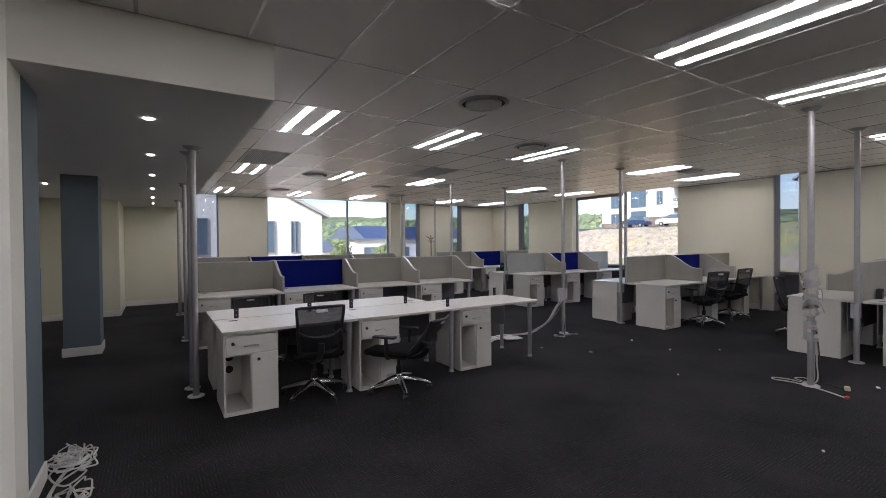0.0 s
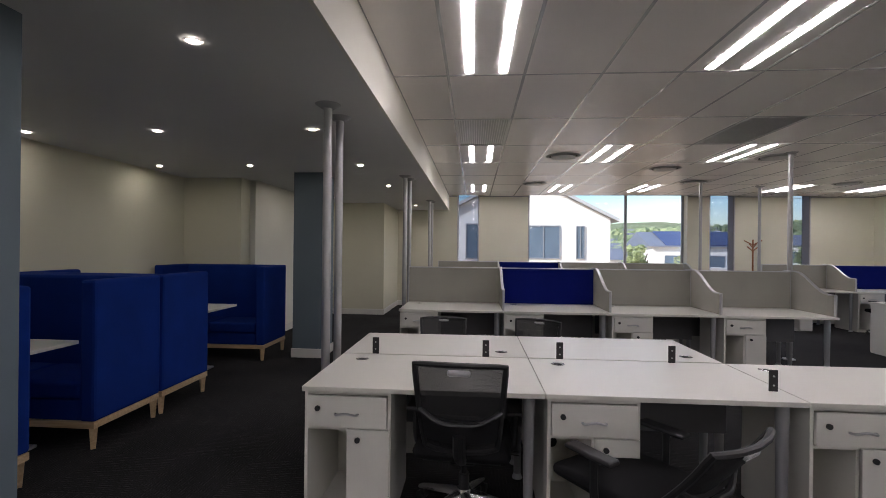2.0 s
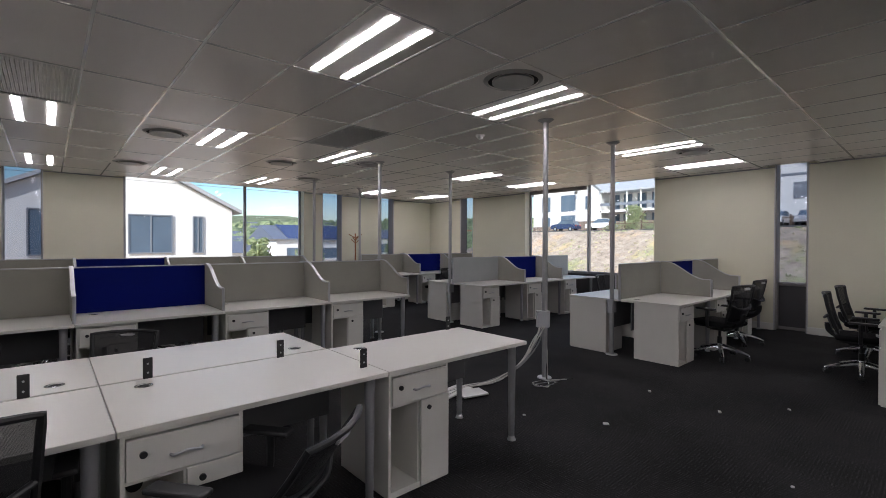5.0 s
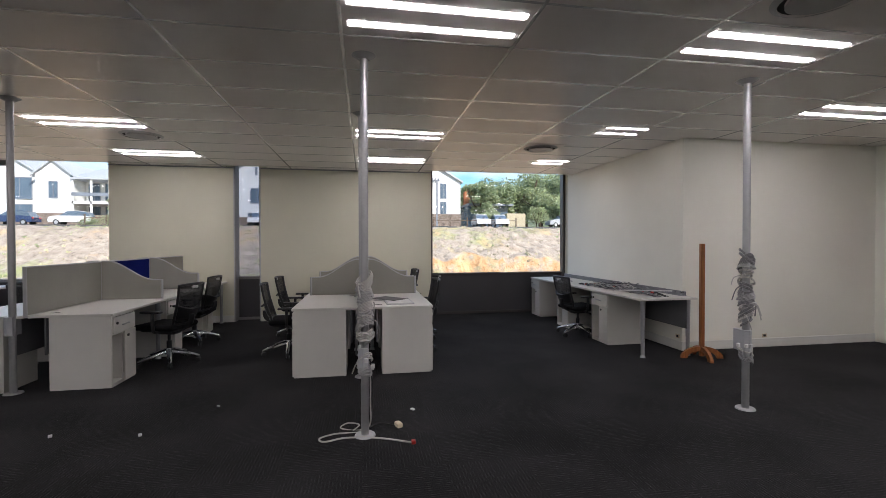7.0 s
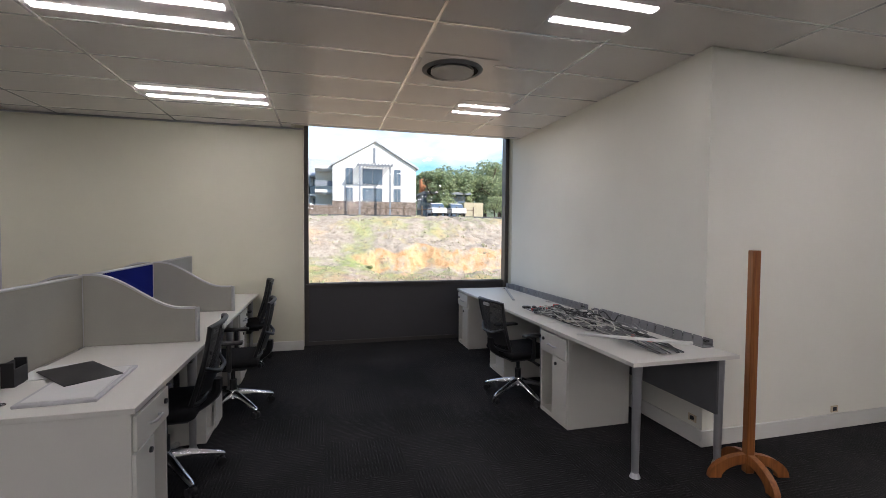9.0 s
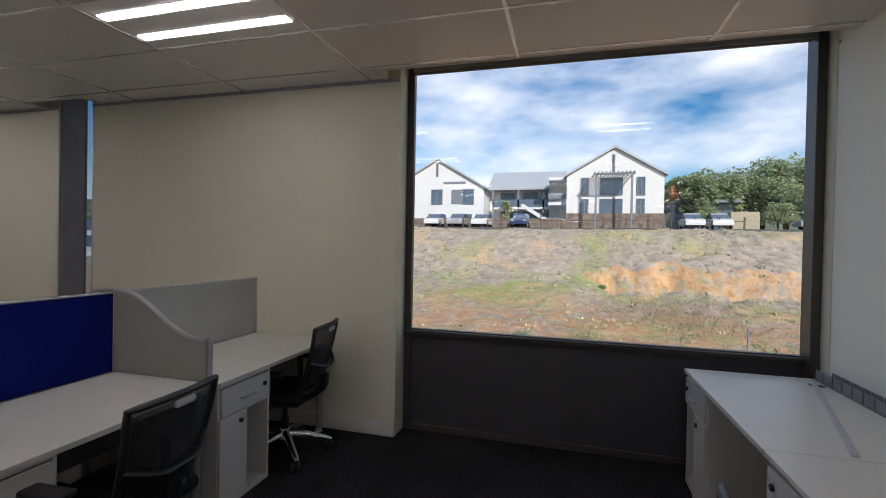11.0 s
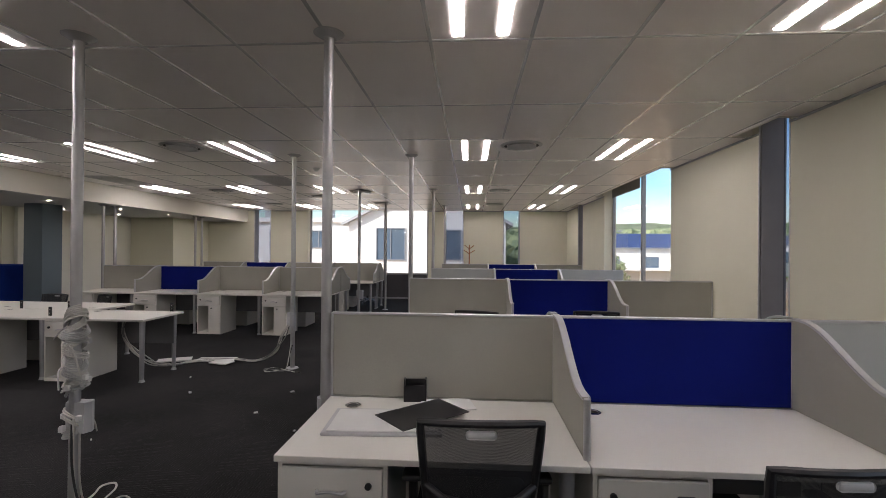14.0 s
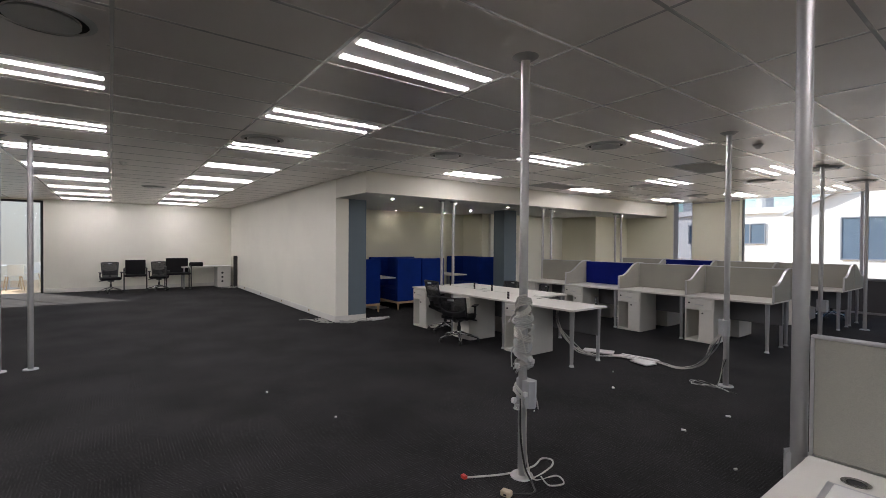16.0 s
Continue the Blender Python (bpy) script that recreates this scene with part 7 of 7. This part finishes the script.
def tree(x, y, z, h, w, mats, seed, label, cat="tree"):
    """A tapered trunk with limbs and a crown of many small leaf clumps."""
    rng = random.Random(seed)
    e = thing("tree", label, cat, "trees outside", pose(x, y, z))
    bm = bmesh.new()
    add_tube(bm, smooth_line([(0, 0, -0.3), (0.03 * h * rng.uniform(-1, 1), 0, h * 0.25), (0.04 * h * rng.uniform(-1, 1), 0.03 * h, h * 0.55)], 3), 0.028 * h, 7)
    for i in range(6):
        a = rng.uniform(0, 6.28)
        add_tube(bm, [(0, 0, h * rng.uniform(0.2, 0.45)), (w * 0.25 * math.cos(a), w * 0.25 * math.sin(a), h * rng.uniform(0.45, 0.6)), (w * 0.4 * math.cos(a), w * 0.4 * math.sin(a), h * rng.uniform(0.6, 0.85))], 0.011 * h, 5)
    part("trunk", bm, "bark", e)
    vs, fs, mi = [], [], []
    blobs = []
    for i in range(24):
        a, r = rng.uniform(0, 6.28), w * 0.5 * math.sqrt(rng.random()) * 0.75
        zz = h * (0.34 + 0.56 * rng.random())
        taper = 1 - 0.75 * max(0, zz / h - 0.55)
        blobs.append((r * math.cos(a) * taper, r * math.sin(a) * taper, zz, w * rng.uniform(0.12, 0.22)))
    for bx_, by_, bz_, br in blobs:
        for k in range(170):
            d = Vector((rng.gauss(0, 1), rng.gauss(0, 1), rng.gauss(0, 1))).normalized() * br * rng.uniform(0.55, 1.08)
            p = Vector((bx_, by_, bz_ + d.z * 0.8)) + Vector((d.x, d.y, 0))
            s = min(0.17, h * 0.025) * rng.uniform(0.5, 1.3)
            u = Vector((rng.gauss(0, 1), rng.gauss(0, 1), rng.gauss(0, 0.6))).normalized()
            v = u.orthogonal().normalized()
            j = len(vs)
            vs += [tuple(p - u * s), tuple(p + v * s * 0.7), tuple(p + u * s), tuple(p - v * s * 0.7)]
            fs.append((j, j + 1, j + 2, j + 3))
            mi.append(0 if rng.random() < 0.75 else 1)
    me = bpy.data.meshes.new("crown")
    me.from_pydata(vs, [], fs)
    for k in mats:
        me.materials.append(M[k])
    me.polygons.foreach_set("material_index", mi)
    new("crown", me).parent = e


for i, (x, y, z, h, w, mt) in enumerate(((55, -15.6, ZB, 7.6, 5.0, 0), (57, -18.5, ZB, 8.0, 5.5, 0), (59, -20.8, ZB, 7.4, 6.0, 1), (61, -15.5, ZB, 8.4, 6, 1), (70, -22, ZB, 11.5, 8, 0), (70, -30, ZB, 12, 9, 1), (68, -38, ZB, 12, 9, 0), (60, -38, ZB, 9, 8, 1), (54.5, -29.5, ZB, 6.5, 6, 0), (60, -23.5, ZB, 10.0, 7.0, 0), (58, -28, ZB, 9.5, 7, 0), (56, -24.5, ZB, 7.0, 6.5, 1), (62, -31, ZB, 11, 8, 0), (57, -33, ZB, 9, 7, 0), (64, -18, ZB, 8.0, 7, 1), (66, -26, ZB, 10, 8, 0), (51.6, -15.8, ZB, 3.0, 3.2, 1), (51.8, -22, ZB, 3.2, 3.4, 1), (52, -26, ZB, 4.5, 5, 0), (51.3, 26.4, ZB, 3.8, 3.2, 1), (49.2, 25.8, ZB - 0.3, 1.5, 3.4, 1), (48.6, 23.2, ZB - 0.6, 1.5, 3.2, 0), (49.0, 28.2, ZB - 0.3, 1.2, 2.6, 1), (56.6, 4.6, ZB, 4.6, 1.4, 1),
                                     (10.6, 42, -3.2, 5.6, 2.8, 1), (16.5, 44, -3.2, 4.8, 3.6, 1), (7, 52, -3.2, 4.5, 4.5, 0), (26, 60, -3.2, 5.5, 4.5, 1), (35, 66, -3.2, 6.5, 5, 1), (47, 72, -3.2, 5.5, 5, 0), (21, 75, -3.2, 6, 6, 0), (60, 90, -3.2, 7, 8, 0), (12, 80, -3.2, 5, 6, 0), (33, 95, -3.2, 6, 7, 0))):
    h = h * 0.86 if x > 50 else h
    tree(x, y, z - 0.1, h, w, ("leaf", "leaf_light") if mt == 0 else ("leaf_light", "leaf"), 100 + i, "bushy green tree with an uneven crown" if h > 3.5 else "low rounded green shrub", "tree" if h > 3.5 else "shrub")

# the neighbouring white gable to the north
nb = gable_house("white_gable_house", "white rendered gabled house with dark windows", 30.0, -6.7, 4.75, -3.2, 3.5, 6.4, 18, [(0.45, 1.93, 2.0, 2.05), (2.83, 1.93, 0.44, 2.05), (-3.6, 1.95, 2.0, 2.2), (0.3, -1.3, 2.0, 1.2)], axis="y", over=0.5)
wg = thing("white_wing", "long white flat-roofed wing beside the gable house", "building", "neighbouring buildings")
part("wall", box(-30, 31.5, -3.2, -6.8, 44, 3.6), "render", wg)
part("parapet", box(-30.2, 31.3, 3.6, -6.7, 44.2, 3.95), "render", wg)
for x in (-9.5, -12.5, -16, -20, -24):
    ext_window(wg, 31.5, x, 2.3, 1.6, 1.2, axis="y")
part("roof_unit", box(-15, 34, 3.95, -13.4, 35.6, 5.2, 0.05), "vent", wg, "grey roof plant unit")
part("roof_unit", rod((-9.5, 34, 3.95), (-9.5, 34, 5.6), 0.5, n=16), "vent", wg, "round grey flue")


def far_house(x, y, z, w, d, h, roof, rot, label):
    e = thing("far_house", label, "house", "houses in the valley", pose(x, y, z, 0, 0, rot))
    part("wall", box(-w / 2, -d / 2, -1, w / 2, d / 2, h), "render", e)
    part("roof", prism([(-d / 2 - 0.5, h), (0, h + d * 0.22), (d / 2 + 0.5, h)], "x", -w / 2 - 0.5, w / 2 + 0.5), roof, e)
    for k in range(3):
        ext_window(e, -d / 2, -w / 3 + k * w / 3, h * 0.62, w * 0.14, h * 0.32, axis="y")
    return e


f1 = far_house(25.6, 62, -3.2, 15, 9, 5.2, "roof_slate", 0, "white house with a blue solar roof and deep porch")
part("solar_array", prism([(-4.6, 5.35), (-0.3, 7.22), (-0.3, 7.3), (-4.6, 5.43)], "x", -6, 6), "solar", f1, "blue solar panels")
part("porch_roof", box(-6, -7, 2.4, 5, -4.5, 2.7), "render", f1)
for x in (-5.8, -2, 2, 4.8):
    part("porch_column", box(x, -6.9, 0, x + 0.4, -6.5, 2.4), "render", f1)
far_house(14.6, 66, -3.2, 8, 7, 3.4, "roof_slate", 8, "white house under a slate roof")
far_house(52, 98, -3.2, 22, 10, 6, "roof_slate", -20, "white two-storey house under a slate roof")
far_house(70, 92, -3.2, 14, 9, 6.4, "roof_slate", -25, "white two-storey house with dark gables")
far_house(36, 110, -3.2, 16, 9, 4.5, "roof_slate", -5, "white house under a slate roof")
solid("road", box(26, 78, -3.3, 90, 83, -3.14), "asphalt", "grey asphalt road below the office", "road", kind="structure")
solid("pavement_brick", box(20, 83.2, -3.3, 90, 85.5, -3.05), "paving", "red brick pavement beside the road", "pavement", kind="structure")
solid("lawn", box(18, 85.7, -3.3, 110, 104, -3.0), "lawn", "bright green lawn beyond the brick pavement", "lawn", kind="structure")
rng = random.Random(77)
for i in range(60):
    a = rng.uniform(-0.15, 0.95)
    d = rng.uniform(170, 520)
    x, y = d * math.sin(a), d * math.cos(a)
    far_house(x, y, height(x, y), rng.uniform(9, 18), rng.uniform(7, 10), rng.uniform(3, 6), rng.choice(("roof_slate", "roof_metal", "terracotta")), rng.uniform(-40, 40), "distant white house on the wooded hillside")


def far_woods():
    rng = random.Random(5)
    vs, fs, mi = [], [], []
    for i in range(5200):
        a = rng.uniform(-0.5, 1.25)
        d = 110 + 560 * rng.random() ** 0.8
        x, y = d * math.sin(a), d * math.cos(a)
        if x > 44 and y < 70:
            continue
        z = height(x, y)
        r = rng.uniform(2.6, 6.0)
        for k in range(9):
            p = Vector((x + rng.gauss(0, r * 0.5), y + rng.gauss(0, r * 0.5), z + r * rng.uniform(0.2, 1.4)))
            s = r * rng.uniform(0.3, 0.6)
            u = Vector((rng.gauss(0, 1), rng.gauss(0, 1), rng.gauss(0, 0.5))).normalized()
            v = u.orthogonal().normalized()
            j = len(vs)
            vs += [tuple(p - u * s), tuple(p + v * s), tuple(p + u * s), tuple(p - v * s)]
            fs.append((j, j + 1, j + 2, j + 3))
            mi.append(0 if rng.random() < 0.7 else 1)
    me = bpy.data.meshes.new("far_woods")
    me.from_pydata(vs, [], fs)
    me.materials.append(M["leaf"])
    me.materials.append(M["leaf_light"])
    me.polygons.foreach_set("material_index", mi)
    tagged(new("far_woods", me), "wooded green hillside in the distance", "woods", kind="stuff")


far_woods()
